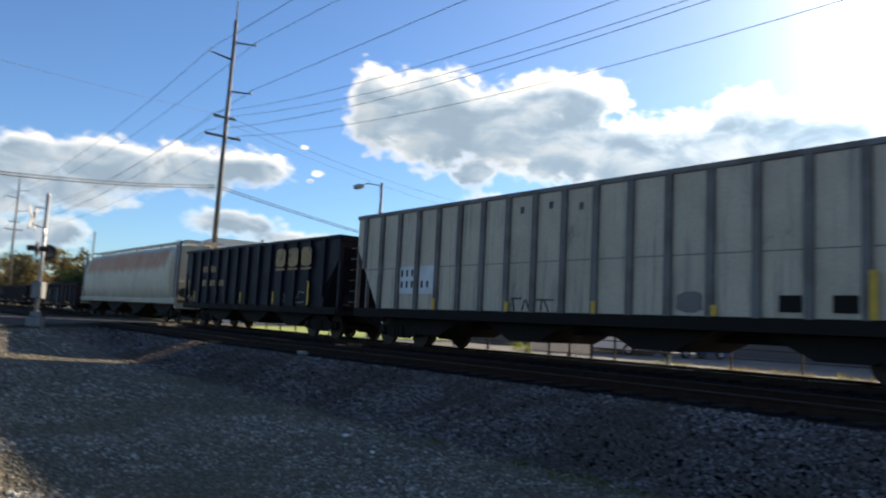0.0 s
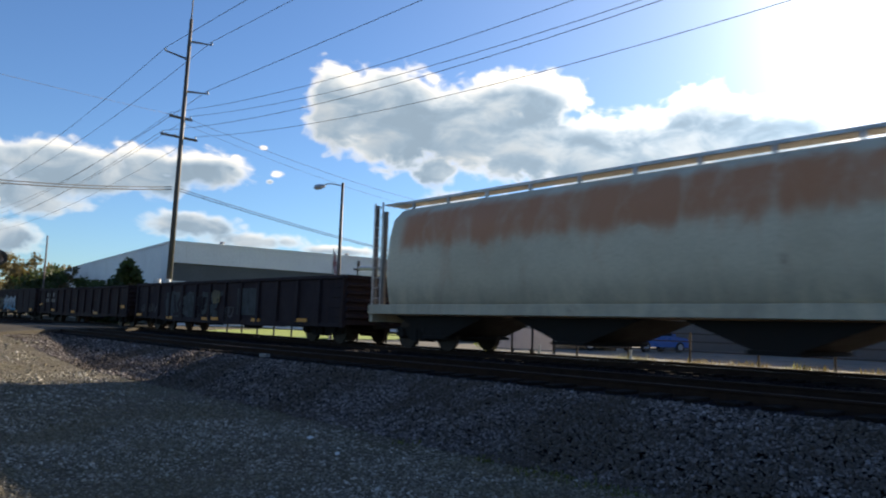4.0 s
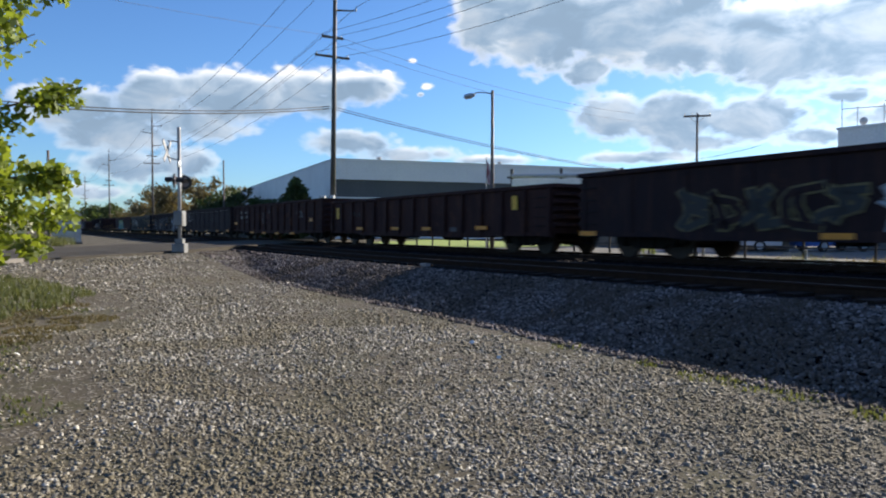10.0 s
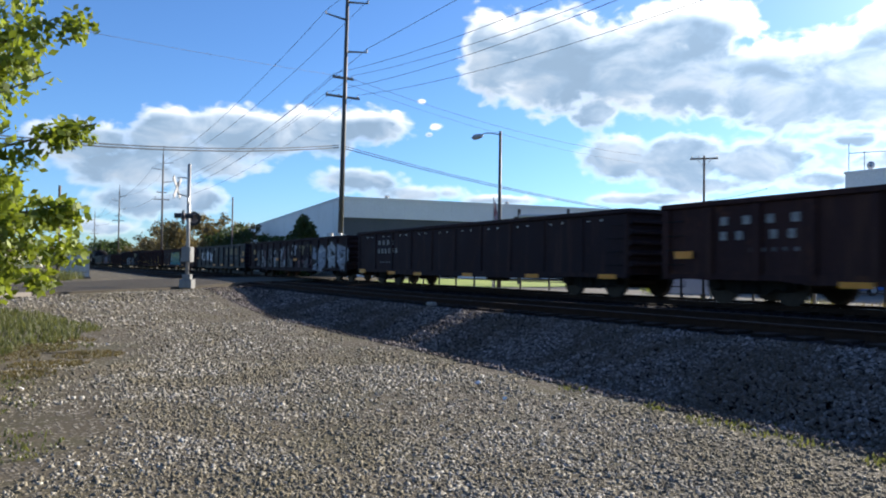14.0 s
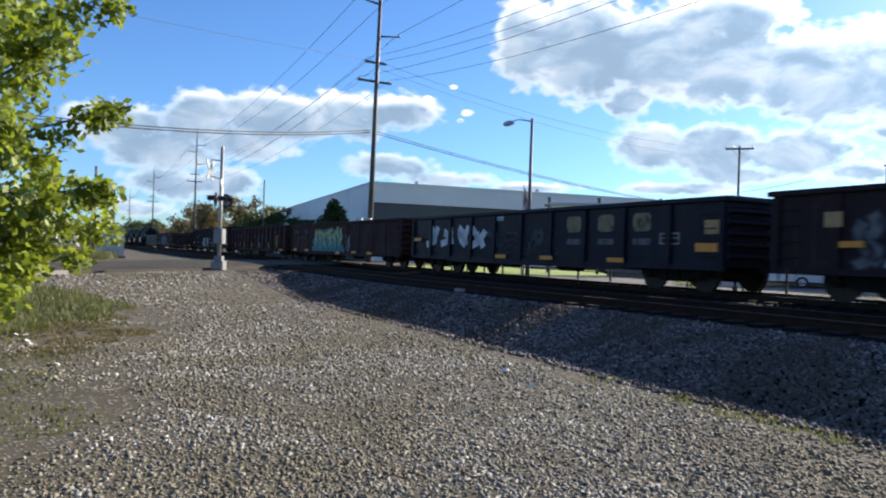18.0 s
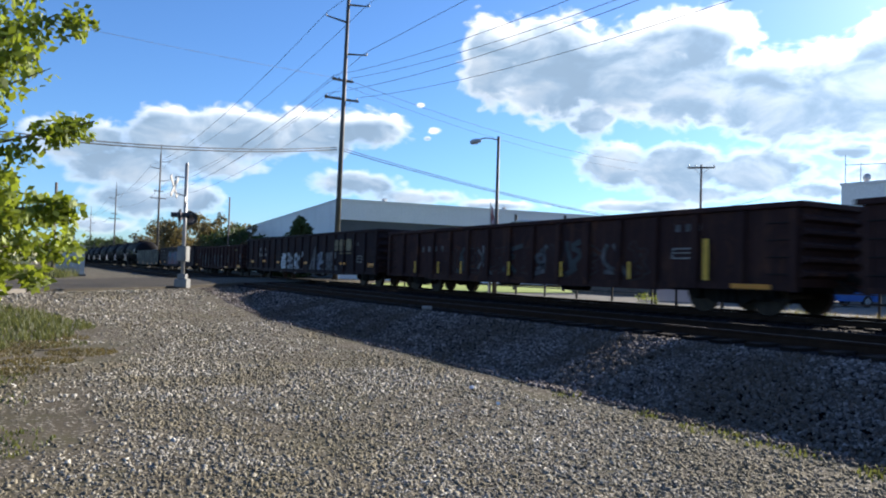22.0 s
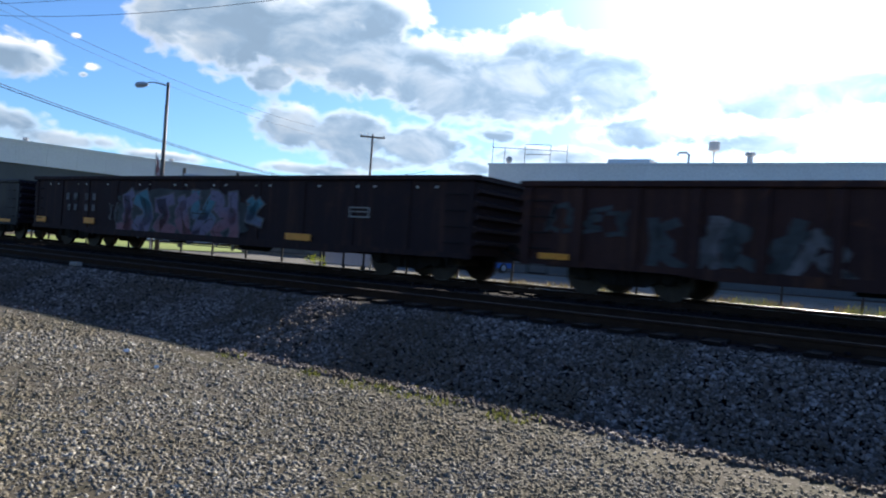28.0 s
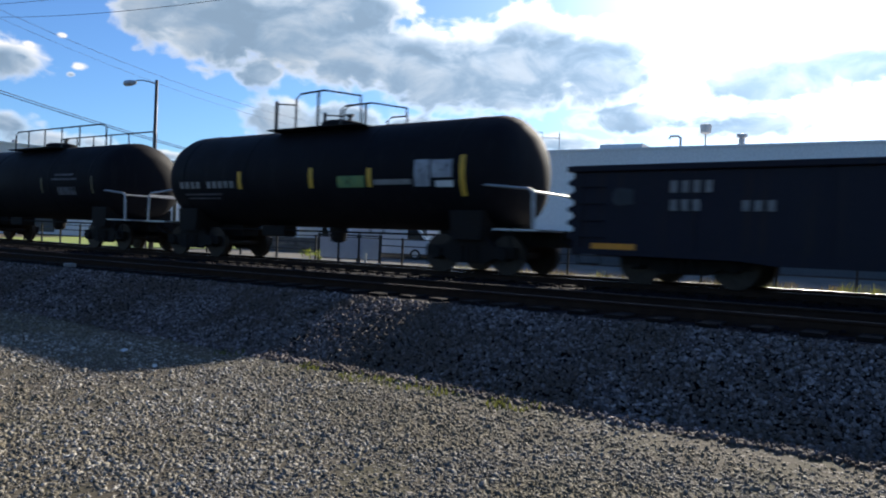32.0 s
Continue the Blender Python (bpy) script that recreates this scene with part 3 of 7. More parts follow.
def near_offset(x, y):
    """How far a place lies from the near track's centre line, towards the eye."""
    return NEAR_LINE - x * SIN - y * COS


def ground_z(x, y):
    """The lie of the ground: low by the eye and along the ballast, rising to the level crossing."""
    west = -(0.838 * x + 0.545 * y)            # square to the road over the crossing
    z = 0.08 + 0.53 * smooth(west, 9.5, 17.0)
    z += 0.03 * noise.noise((x * 0.45, y * 0.45, 0.0)) * smooth(-x, -23, 20)
    beyond = -near_offset(x, y)
    if beyond > 0.4:
        z += (0.52 - z) * smooth(beyond, 0.4, 3.5) * (1 - smooth(-x, 7.0, 17.0))
    return z


# ---------------------------------------------------------------- ground
def sheet(name, xs, ys, height, material, label, category, lift=0.0):
    nx, ny = len(xs), len(ys)
    verts = [(x, y, height(x, y) + lift) for x in xs for y in ys]
    faces = [(i * ny + j, (i + 1) * ny + j, (i + 1) * ny + j + 1, i * ny + j + 1) for i in range(nx - 1) for j in range(ny - 1)]
    me = bpy.data.meshes.new(name)
    me.from_pydata(verts, [], faces)
    me.materials.append(MAT[material])
    me.polygons.foreach_set("use_smooth", [True] * len(faces))
    return tagged(new(name, me), label, category, kind="structure")


def spaced(*stretches):
    out = []
    for a, b, step in stretches:
        n = max(1, round((b - a) / step))
        out += [a + (b - a) * i / n for i in range(n)]
    return out + [stretches[-1][1]]


sheet("ground", spaced((-3000, -300, 900), (-300, -60, 20), (-60, -24, 2), (-24, 12, 0.5), (12, 60, 4), (60, 300, 40), (300, 3000, 900)),
      spaced((-3000, -300, 900), (-300, -20, 40), (-20, -4, 2), (-4, 16, 0.5), (16, 30, 1.0), (30, 90, 10), (90, 300, 30), (300, 3000, 900)),
      ground_z, "dirt", "dusty gravel ground spreading beside the railway", "ground")


def stones(name, places, sizes, material, label, seed):
    """Loose crushed stones with flat broken tops, all in one mesh."""
    rng = np.random.default_rng(seed)
    foot = np.array([(1, 0.1, 0), (0.1, 1, 0), (-1, -0.1, 0), (-0.1, -1, 0)], float)
    base = np.concatenate([foot, foot * 0.72 + (0, 0, 1.0)])
    quads = np.array([(4, 5, 6, 7), (0, 1, 5, 4), (1, 2, 6, 5), (2, 3, 7, 6), (3, 0, 4, 7)])
    n = len(places)
    v = base[None] * rng.uniform(0.6, 1.25, (n, 8, 1)) + rng.normal(0, 0.15, (n, 8, 3))
    q = rng.uniform(0, 2 * np.pi, n)
    c, s = np.cos(q)[:, None], np.sin(q)[:, None]
    y0 = v[..., 1] * rng.uniform(0.6, 1.0, (n, 1))
    x, y = v[..., 0] * c - y0 * s, v[..., 0] * s + y0 * c
    tilt = rng.normal(0, 0.22, (n, 2))
    z = v[..., 2] * rng.uniform(0.45, 0.95, (n, 1)) + x * tilt[:, :1] + y * tilt[:, 1:] - 0.25
    v = np.stack([x, y, z], -1) * np.asarray(sizes)[:, None, None] + np.asarray(places)[:, None, :]
    me = bpy.data.meshes.new(name)
    me.vertices.add(n * 8)
    me.vertices.foreach_set("co", v.reshape(-1).astype(np.float32))
    idx = (quads[None] + (np.arange(n) * 8)[:, None, None]).reshape(-1)
    me.loops.add(len(idx))
    me.loops.foreach_set("vertex_index", idx.astype(np.int32))
    me.polygons.add(n * 5)
    me.polygons.foreach_set("loop_start", np.arange(0, n * 20, 4, dtype=np.int32))
    me.update(calc_edges=True)
    me.materials.append(MAT[material])
    return tagged(new(name, me), label, "gravel", kind="stuff")


def fan(n, seed, az0, az1, r0, r1):
    """Points spread over a fan of ground round the eye, denser near it."""
    rng = np.random.default_rng(seed)
    az, u = np.radians(rng.uniform(az0, az1, n)), rng.uniform(0, 1, n)
    r = r0 * (r1 / r0) ** u
    return r * np.sin(az), r * np.cos(az), rng


SHOULDER_TOP, SHOULDER_FOOT = 1.6, 3.40        # metres from the near track's centre line towards the eye


def bank_z(off, s=-16.0):
    """Height of the near track's ballast, off metres from its centre line towards the eye."""
    crest, foot = RAIL - 0.16 + rise(s), 0.06
    if off < SHOULDER_TOP:
        return crest
    return crest + (foot - crest) * min(1.0, (off - SHOULDER_TOP) / (SHOULDER_FOOT - SHOULDER_TOP)) ** 1.1


def bare(x, y):
    """How bare of stones the ground is: the worn dirt by the tree and two old wheel tracks."""
    off = near_offset(x, y) / UNIT
    x, y = x / UNIT, y / UNIT
    worn = smooth(0.37 * -x + 0.85 - y + 0.8 * noise.noise((x * 0.25, y * 0.25, 8.0)), -0.5, 1.6) * smooth(-x, 1.0, 4.0) * (1 - smooth(-x, 21.0, 24.0))
    track = 0.0
    for c in (3.4, 5.2):
        track = max(track, 1 - abs(y + 0.16 * x - c + 0.5 * noise.noise((x * 0.15, 0, c))) / 0.45)
    strip = max(0.0, 1 - abs(off - 4.6) / 1.2) * 0.95 + max(0.0, 1 - abs(off - 6.6) / 2.2) * 0.6 * smooth(-x, 3.0, 8.0)
    return max(0.92 * worn, 0.45 * max(0.0, track), strip) + 0.5 * noise.noise((x * 0.3, y * 0.3, 5.0)) + 0.45 * noise.noise((x * 0.9, y * 0.9, 2.0))


def by_road(x, y):
    """Whether a place lies under the road over the crossing or beyond it."""
    return 0.838 * x + 0.545 * y < -16.7


def gravel_cover():
    for count, seed, az1, r0, r1, low in ((160000, 3, 22, 2.35, 12.0, 0.0075), (80000, 4, -20, 9.0, 30.0, 0.0085)):
        x, y, rng = fan(count, seed, -84, az1, r0, r1)
        places, sizes = [], []
        for a, b, u, keep in zip(x, y, rng.uniform(0, 1, len(x)), rng.uniform(0, 1, len(x))):
            if near_offset(a, b) < 3.1 or by_road(a, b) or keep < bare(a, b) - 0.05:
                continue
            places.append((a, b, ground_z(a, b)))
            sizes.append((low + 0.0125 * u ** 2.0) * (1 + 0.070 * math.hypot(a, b)))
        stones("gravel", places, sizes, "gravel", "loose grey and tan crushed stone lying on the ground", seed + 2)


def ballast_cover():
    rng = np.random.default_rng(8)
    places, sizes = [], []
    run = np.concatenate([-36 + 52 * rng.uniform(0, 1, 64000) ** 0.75, rng.uniform(-7, 16, 26000)])
    for s, o, u in zip(run, rng.uniform(1.6, 3.65, len(run)), rng.uniform(0, 1, len(run))):
        if o > SHOULDER_FOOT - 0.2 and u < (o - SHOULDER_FOOT + 0.2) * 1.6:
            continue
        x, y, _ = along(s, -TRACK_GAP - o)
        if by_road(x, y) or (x < -9 and u < 0.045 * (-x - 9)):
            continue
        places.append((x, y, max(bank_z(o, s), ground_z(x, y)) + 0.010))
        sizes.append(0.017 + 0.021 * u)
    stones("ballast", places, sizes, "ballast", "coarse grey ballast stones heaped along the track shoulder", 9)
    places, sizes = [], []
    for s, o, u in zip(rng.uniform(-62, 18, 9000), rng.uniform(-5.0, 1.35, 9000), rng.uniform(0, 1, 9000)):
        if -50 < s < -31:
            continue
        x, y, _ = along(s, -TRACK_GAP - o)
        places.append((x, y, RAIL - 0.145 + rise(s)))
        sizes.append(0.022 + 0.026 * u)
    stones("ballast", places, sizes, "ballast_bed", "ballast stones between the ties, coloured dark for shade", 10)


# ---------------------------------------------------------------- tracks
def sweep(name, prof, stations, material, parent, label="", slots=None):
    """A profile of (across, z), swept along the tracks; across is to the far side."""
    n, verts, faces, kinds = len(prof), [], [], []
    for s, c in stations:
        for o, z in prof:
            x, y, _ = along(s, c + o)
            verts.append((x, y, z + rise(s)))
    for i in range(len(stations) - 1):
        for k in range(n):
            faces.append((i * n + k, i * n + (k + 1) % n, (i + 1) * n + (k + 1) % n, (i + 1) * n + k))
            kinds.append(slots[k] if slots else 0)
    me = bpy.data.meshes.new(name)
    me.from_pydata(verts, [], faces)
    for m in (material if isinstance(material, tuple) else (material,)):
        me.materials.append(MAT[m])
    me.polygons.foreach_set("material_index", kinds)
    ob = new(name, me)
    ob.parent = parent
    if label:
        ob["label"] = label
    return ob


LINE = spaced((-420, -90, 10), (-90, 44, 2), (44, 340, 40))
RAIL_PROF = [(-0.07, -0.17), (0.07, -0.17), (0.07, -0.155), (0.012, -0.125), (0.012, -0.04), (0.037, -0.03), (0.037, -0.004), (0.030, 0.0),
             (-0.030, 0.0), (-0.037, -0.004), (-0.037, -0.03), (-0.012, -0.04), (-0.012, -0.125), (-0.07, -0.155)]
RAIL_SLOT = [0, 0, 0, 0, 0, 0, 1, 1, 1, 0, 0, 0, 0, 0]

bed = thing("ballast_bed", "ballast embankment under two parallel tracks, coloured dark for shade", "trackbed", kind="structure")
top = RAIL - 0.16
near_side = [(-TRACK_GAP - o, bank_z(o) - 0.02 - 0.10 * (o - SHOULDER_TOP)) for o in (3.0, 2.5, 2.0)]
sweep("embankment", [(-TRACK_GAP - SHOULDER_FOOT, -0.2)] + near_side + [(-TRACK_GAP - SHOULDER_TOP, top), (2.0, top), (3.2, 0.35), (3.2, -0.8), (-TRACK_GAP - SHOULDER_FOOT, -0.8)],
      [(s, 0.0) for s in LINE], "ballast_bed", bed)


def tie_mesh():
    c = 0.012
    prof = [(-0.115, -0.16), (0.115, -0.16), (0.115, -c), (0.115 - c, 0), (-0.115 + c, 0), (-0.115, -c)]
    return Shape().prism_y(prof, -1.3, 1.3).mesh("tie", "tie")


TIE = tie_mesh()


def railway(label, centre, seed, head):
    t = thing("railway_track", label, "railway track", group="railway tracks")
    for side in (-1, 1):
        sweep("rail", [(o + side * 0.80, z + RAIL) for o, z in RAIL_PROF], [(s, centre) for s in LINE], ("rail", head), t, slots=RAIL_SLOT)
    rng = random.Random(seed)
    s = -62.0
    while s < 20:
        x, y, a = along(s, centre + rng.uniform(-0.05, 0.05))
        part("tie", TIE, "tie", t, at=pose(x, y, RAIL - 0.115 + rise(s), 0, 0, -math.degrees(a) + rng.uniform(-1.2, 1.2)))
        s += 0.53
    return t


gravel_cover()
ballast_cover()
railway("rusty steel rails on dark wooden ties, unused by the passing train", -TRACK_GAP, 1, "railhead_dull")
railway("steel rails on dark ties carrying the passing freight train", 0.0, 2, "railhead")

# ---------------------------------------------------------------- the train
SPEED = 10.29
LONG, TALL = 1.103, 0.875                     # stretch and flattening of the car bodies, to fit the camera's view
# rear ends of the bodies along the line at the clip's start
REAR = [-18.3, -34.8, -56.6, -76.7, -96.1, -115.6, -134.5, -153.9, -173.25, -192.9, -211.5, -231.2, -251.7, -274.75, -292.4, -313.1, -332.3]
GAP = 1.27                                    # between the bodies of two cars
MOVING = []                                   # (car, front truck and rear truck places on it, centre at the start)


def car_thing(name, label, category, front, rear, inset, group="cars of the freight train"):
    length = (front - rear) / LONG
    ob = thing(name, label, category, group=group)
    MOVING.append((ob, (front - rear) / 2 - inset * LONG, (front + rear) / 2))
    return ob, length


def wheelset_mesh():
    s = Shape()
    for side in (-1, 1):
        y = side * 0.80
        prof = [(y - 0.07, 0.30), (y - 0.065, 0.42), (y + 0.045, 0.425), (y + 0.05, 0.445), (y + 0.075, 0.445), (y + 0.08, 0.30)]
        if side < 0:
            prof = [(2 * y - a, r) for a, r in reversed(prof)]
        s.lathe(prof, "y", 20, (0, 0, 0))
        s.lathe([(y - 0.10, 0.11), (y - 0.02, 0.12), (y + 0.02, 0.12), (y + 0.10, 0.11)], "y", 10)
    s.lathe([(-1.05, 0.075), (1.05, 0.075)], "y", 10)
    return s.mesh("wheelset", "wheel", smooth=False)


def sideframe_mesh():
    s = Shape()
    outer = [(-1.18, 0.36), (-1.18, 0.60), (-0.66, 0.62), (-0.40, 0.84), (0.40, 0.84), (0.66, 0.62), (1.18, 0.60), (1.18, 0.36), (0.72, 0.36), (0.42, 0.22), (-0.42, 0.22), (-0.72, 0.36)]
    s.prism_y(outer, -0.07, 0.07)
    for x in (-0.89, 0.89):
        s.lathe([(-0.16, 0.13), (-0.13, 0.16), (0.1, 0.16)], "y", 12, (x, 0, 0.44))
    for x in (-0.18, 0, 0.18):
        s.lathe([(0.24, 0.075), (0.62, 0.075)], "z", 8, (x, -0.10, 0.0))
    return s.mesh("side_frame", "running")


WHEELSET, SIDEFRAME = wheelset_mesh(), sideframe_mesh()
BOLSTER = Shape().box(-0.22, 0.22, -0.98, 0.98, 0.46, 0.80, 0.04).mesh("bolster", "running")
WHEELS = []


def truck(car, x):
    t = new("truck")
    t.parent = car
    t.matrix_basis = pose(x, 0, 0)
    for dx in (-0.89, 0.89):
        w = part("wheelset", WHEELSET, None, t, at=pose(dx, 0, 0.42))
        WHEELS.append((w, dx))
    for side in (-1, 1):
        part("side_frame", SIDEFRAME, None, t, at=pose(0, side * 1.0, 0, 0, 0, 0 if side < 0 else 180))
    part("bolster", BOLSTER, None, t)


COUPLER = Shape().box(-0.15, 0.50, -0.09, 0.09, 0.76, 0.94, 0.03).prism_y([(0.45, 0.70), (0.66, 0.72), (0.74, 0.80), (0.74, 0.96), (0.60, 0.99), (0.45, 0.97)], -0.14, 0.14).tube([(0.1, -0.3, 0.8), (0.45, -0.25, 0.62), (0.72, -0.2, 0.55)], 0.03, 6).mesh("coupler", "running")


def couplers(car, length):
    part("coupler", COUPLER, None, car, at=pose(length / 2 - 0.1, 0, 0))
    part("coupler", COUPLER, None, car, at=pose(-length / 2 + 0.1, 0, 0, 0, 0, 180))


def rungs(car, x, y, z0, z1, width, material, along_x=True, count=0):
    """Grab irons, one above the other."""
    n = count or max(2, round((z1 - z0) / 0.38))
    if along_x:
        me = Shape().tube([(0, 0.07, 0), (0, 0, 0), (width, 0, 0), (width, 0.07, 0)], 0.016, 5).mesh("grab_iron", material)
    else:
        me = Shape().tube([(-0.07, 0, 0), (0, 0, 0), (0, width, 0), (-0.07, width, 0)], 0.016, 5).mesh("grab_iron", material)
    for i in range(n):
        part("grab_iron", me, None, car, at=pose(x, y, z0 + (z1 - z0) * (i + 0.5) / n))


def ladder(car, x, y, z0, z1, width, material):
    """A ladder that stands along the side of a car."""
    for dx in (0, width):
        part("ladder_rail", Shape().box(x + dx - 0.02, x + dx + 0.02, y - 0.02, y + 0.02, z0, z1), material, car)
    rung = Shape().tube([(0, 0, 0), (width, 0, 0)], 0.014, 5).mesh("rung", material)
    n = round((z1 - z0) / 0.36)
    for i in range(n):
        part("rung", rung, None, car, at=pose(x, y, z0 + (z1 - z0) * (i + 0.5) / n))


def plate(car, name, x0, x1, z0, z1, y, material, label=""):
    part(name, Shape().box(x0, x1, y - 0.012, y, z0, z1), material, car, label)


def marks(car, x, z, count, w, h, gap, y, material="stencil", label="row of worn stencilled marks"):
    """Plain bars in place of lettering."""
    for i in range(count):
        a = x + i * (w + gap)
        part("stencil_mark", Shape().box(a + w * 0.2, a + w * 0.8, y - 0.006, y, z + h * 0.08, z + h * 0.92), material, car, label)


def emblem(car, x, z, w, h, gap, y, material, line=True):
    """Three plain worn blocks, with a bar under each."""
    c = min(w, h) * 0.16
    for i in range(3):
        a = x + i * (w + gap)
        s = Shape().prism_y([(a + c, z), (a + w - c, z), (a + w, z + c), (a + w, z + h - c), (a + w - c, z + h), (a + c, z + h), (a, z + h - c), (a, z + c)], y - 0.006, y)
        part("emblem_block", s, material, car, "worn block of large side marking")
        if line:
            part("emblem_bar", Shape().box(a, a + w, y - 0.006, y, z - h * 0.20, z - h * 0.08), material, car)


def bent_line(rng):
    """The bones of one painted figure in a unit square: a line that swings from side to side, and a spur across it."""
    n = rng.choice((5, 6, 7))
    side, pts = rng.choice((0, 1)), []
    for k in range(n):
        v = 1 - k / (n - 1) + rng.uniform(-0.16, 0.16)
        u = (0.12 if side else 0.88) + rng.uniform(-0.12, 0.30) * (1 if side else -1)
        pts.append((u, min(1.0, max(0.0, v))))
        if rng.random() < 0.75:
            side = 1 - side
    a = rng.uniform(0.2, 0.8)
    spur = [(a + rng.uniform(-0.3, 0.3), rng.uniform(0.75, 1.0)), (a, rng.uniform(0.4, 0.6)), (a + rng.uniform(-0.4, 0.4), rng.uniform(0.0, 0.25))]
    return [pts, spur]


def stroke(shape, pts, width, y):
    """A flat painted band along a line of (x, z) points, cut square at its ends."""
    n, left, right = len(pts), [], []
    for i, (x, z) in enumerate(pts):
        ax, az = pts[max(i - 1, 0)]
        bx, bz = pts[min(i + 1, n - 1)]
        d = math.hypot(bx - ax, bz - az) or 1.0
        ux, uz = (bx - ax) / d, (bz - az) / d
        k = width / 2
        grow = k if i in (0, n - 1) else 0.0
        x, z = (x - ux * grow, z - uz * grow) if i == 0 else (x + ux * grow, z + uz * grow)
        left.append((x - uz * k, y, z + ux * k))
        right.append((x + uz * k, y, z - ux * k))
    shape.add(left + right, [(i, i + 1, n + i + 1, n + i) for i in range(n - 1)])


def rounded(pts):
    """Corners of a line cut into short bends."""
    out = [pts[0]]
    for a, b in zip(pts, pts[1:]):
        out += [(a[0] * 0.72 + b[0] * 0.28, a[1] * 0.72 + b[1] * 0.28), (a[0] * 0.28 + b[0] * 0.72, a[1] * 0.28 + b[1] * 0.72)]
    return out + [pts[-1]]


def spray(car, x0, x1, z0, z1, y, count, fills, line, seed, fat=0.30, edge=0.06, soft=True, glint=""):
    """A row of sprayed figures: thick bent bands with an outline round them, and thin strokes of light on top."""
    rng = random.Random(seed)
    step, tall = (x1 - x0) / count, z1 - z0
    for i in range(count):
        bones = bent_line(rng)
        flip, skew = rng.choice((-1, 1)), rng.uniform(-0.10, 0.22)
        w = step * fat * rng.uniform(0.85, 1.15)
        low, high = z0 + w * 0.5 + rng.uniform(0, 0.10) * tall, z1 - w * 0.5 - rng.uniform(0, 0.14) * tall
        lines = []
        for bone in bones:
            pts = []
            for u, v in (rounded(bone) if soft else bone):
                u = u + rng.uniform(-0.03, 0.03)
                u = u if flip > 0 else 1 - u
                pts.append((x0 + (i - 0.10 + 1.20 * u) * step + skew * (v - 0.5) * step, low + (high - low) * v))
            lines.append(pts)
        level = y - 0.002 - 0.003 * (i % 2)
        for name, material, width, yy in (("painted_outline", line, w + 2 * edge, level), ("painted_fill", fills[i % len(fills)], w, level - 0.007)):
            if width > 0:
                s = Shape()
                for pts in lines:
                    stroke(s, pts, width, yy)
                part(name, s, material, car, "abstract sprayed paint shape")
        if glint:
            s = Shape()
            for pts in lines:
                a = rng.randrange(max(1, len(pts) - 2))
                stroke(s, [(x - w * 0.22, z + w * 0.18) for x, z in pts[a:a + 3]], 0.035, level - 0.010)
            part("painted_stroke", s, glint, car)


def cloud_of_paint(car, x0, x1, z0, z1, y, material, seed, lobes=9):
    """A ragged patch of ground colour under sprayed figures."""
    rng = random.Random(seed)
    cx, cz, n = (x0 + x1) / 2, (z0 + z1) / 2, lobes * 4
    rim = []
    for k in range(n):
        t = 2 * math.pi * k / n
        q = 0.90 + 0.10 * abs(math.sin(t * lobes / 2)) + rng.uniform(-0.05, 0.05)
        c, d = math.cos(t), math.sin(t)
        rim.append((cx + (x1 - x0) / 2 * q * math.copysign(abs(c) ** 0.6, c), y, cz + (z1 - z0) / 2 * q * math.copysign(abs(d) ** 0.6, d)))
    part("painted_ground", Shape().add([(cx, y, cz)] + rim, [(0, 1 + k, 1 + (k + 1) % n) for k in range(n)]), material, car, "ragged sprayed ground colour")


def frame_mark(car, a, z, w, h, y, material="stencil", bar=True):
    """A stencilled box."""
    s = Shape().box(a, a + w, y - 0.006, y, z, z + 0.04).box(a, a + w, y - 0.006, y, z + h - 0.04, z + h).box(a, a + 0.04, y - 0.006, y, z + 0.04, z + h - 0.04).box(a + w - 0.04, a + w, y - 0.006, y, z + 0.04, z + h - 0.04)
    if bar:
        s.box(a + 0.04, a + w - 0.04, y - 0.006, y, z + h * 0.5, z + h * 0.5 + 0.03)
    part("stencil_frame", s, material, car)


def scrawl(car, x0, x1, z0, z1, y, count, material, seed):
    """A line of thin hand-drawn strokes."""
    rng = random.Random(seed)
    for i in range(count):
        x = x0 + (x1 - x0) * (i + 0.5) / count
        part("tag_stroke", Shape().box(-0.018, 0.018, y - 0.004, y, 0.0, (z1 - z0) * rng.uniform(0.6, 1.0)), material, car, at=pose(x, 0, z0, 0, rng.uniform(-22, 22), 0))


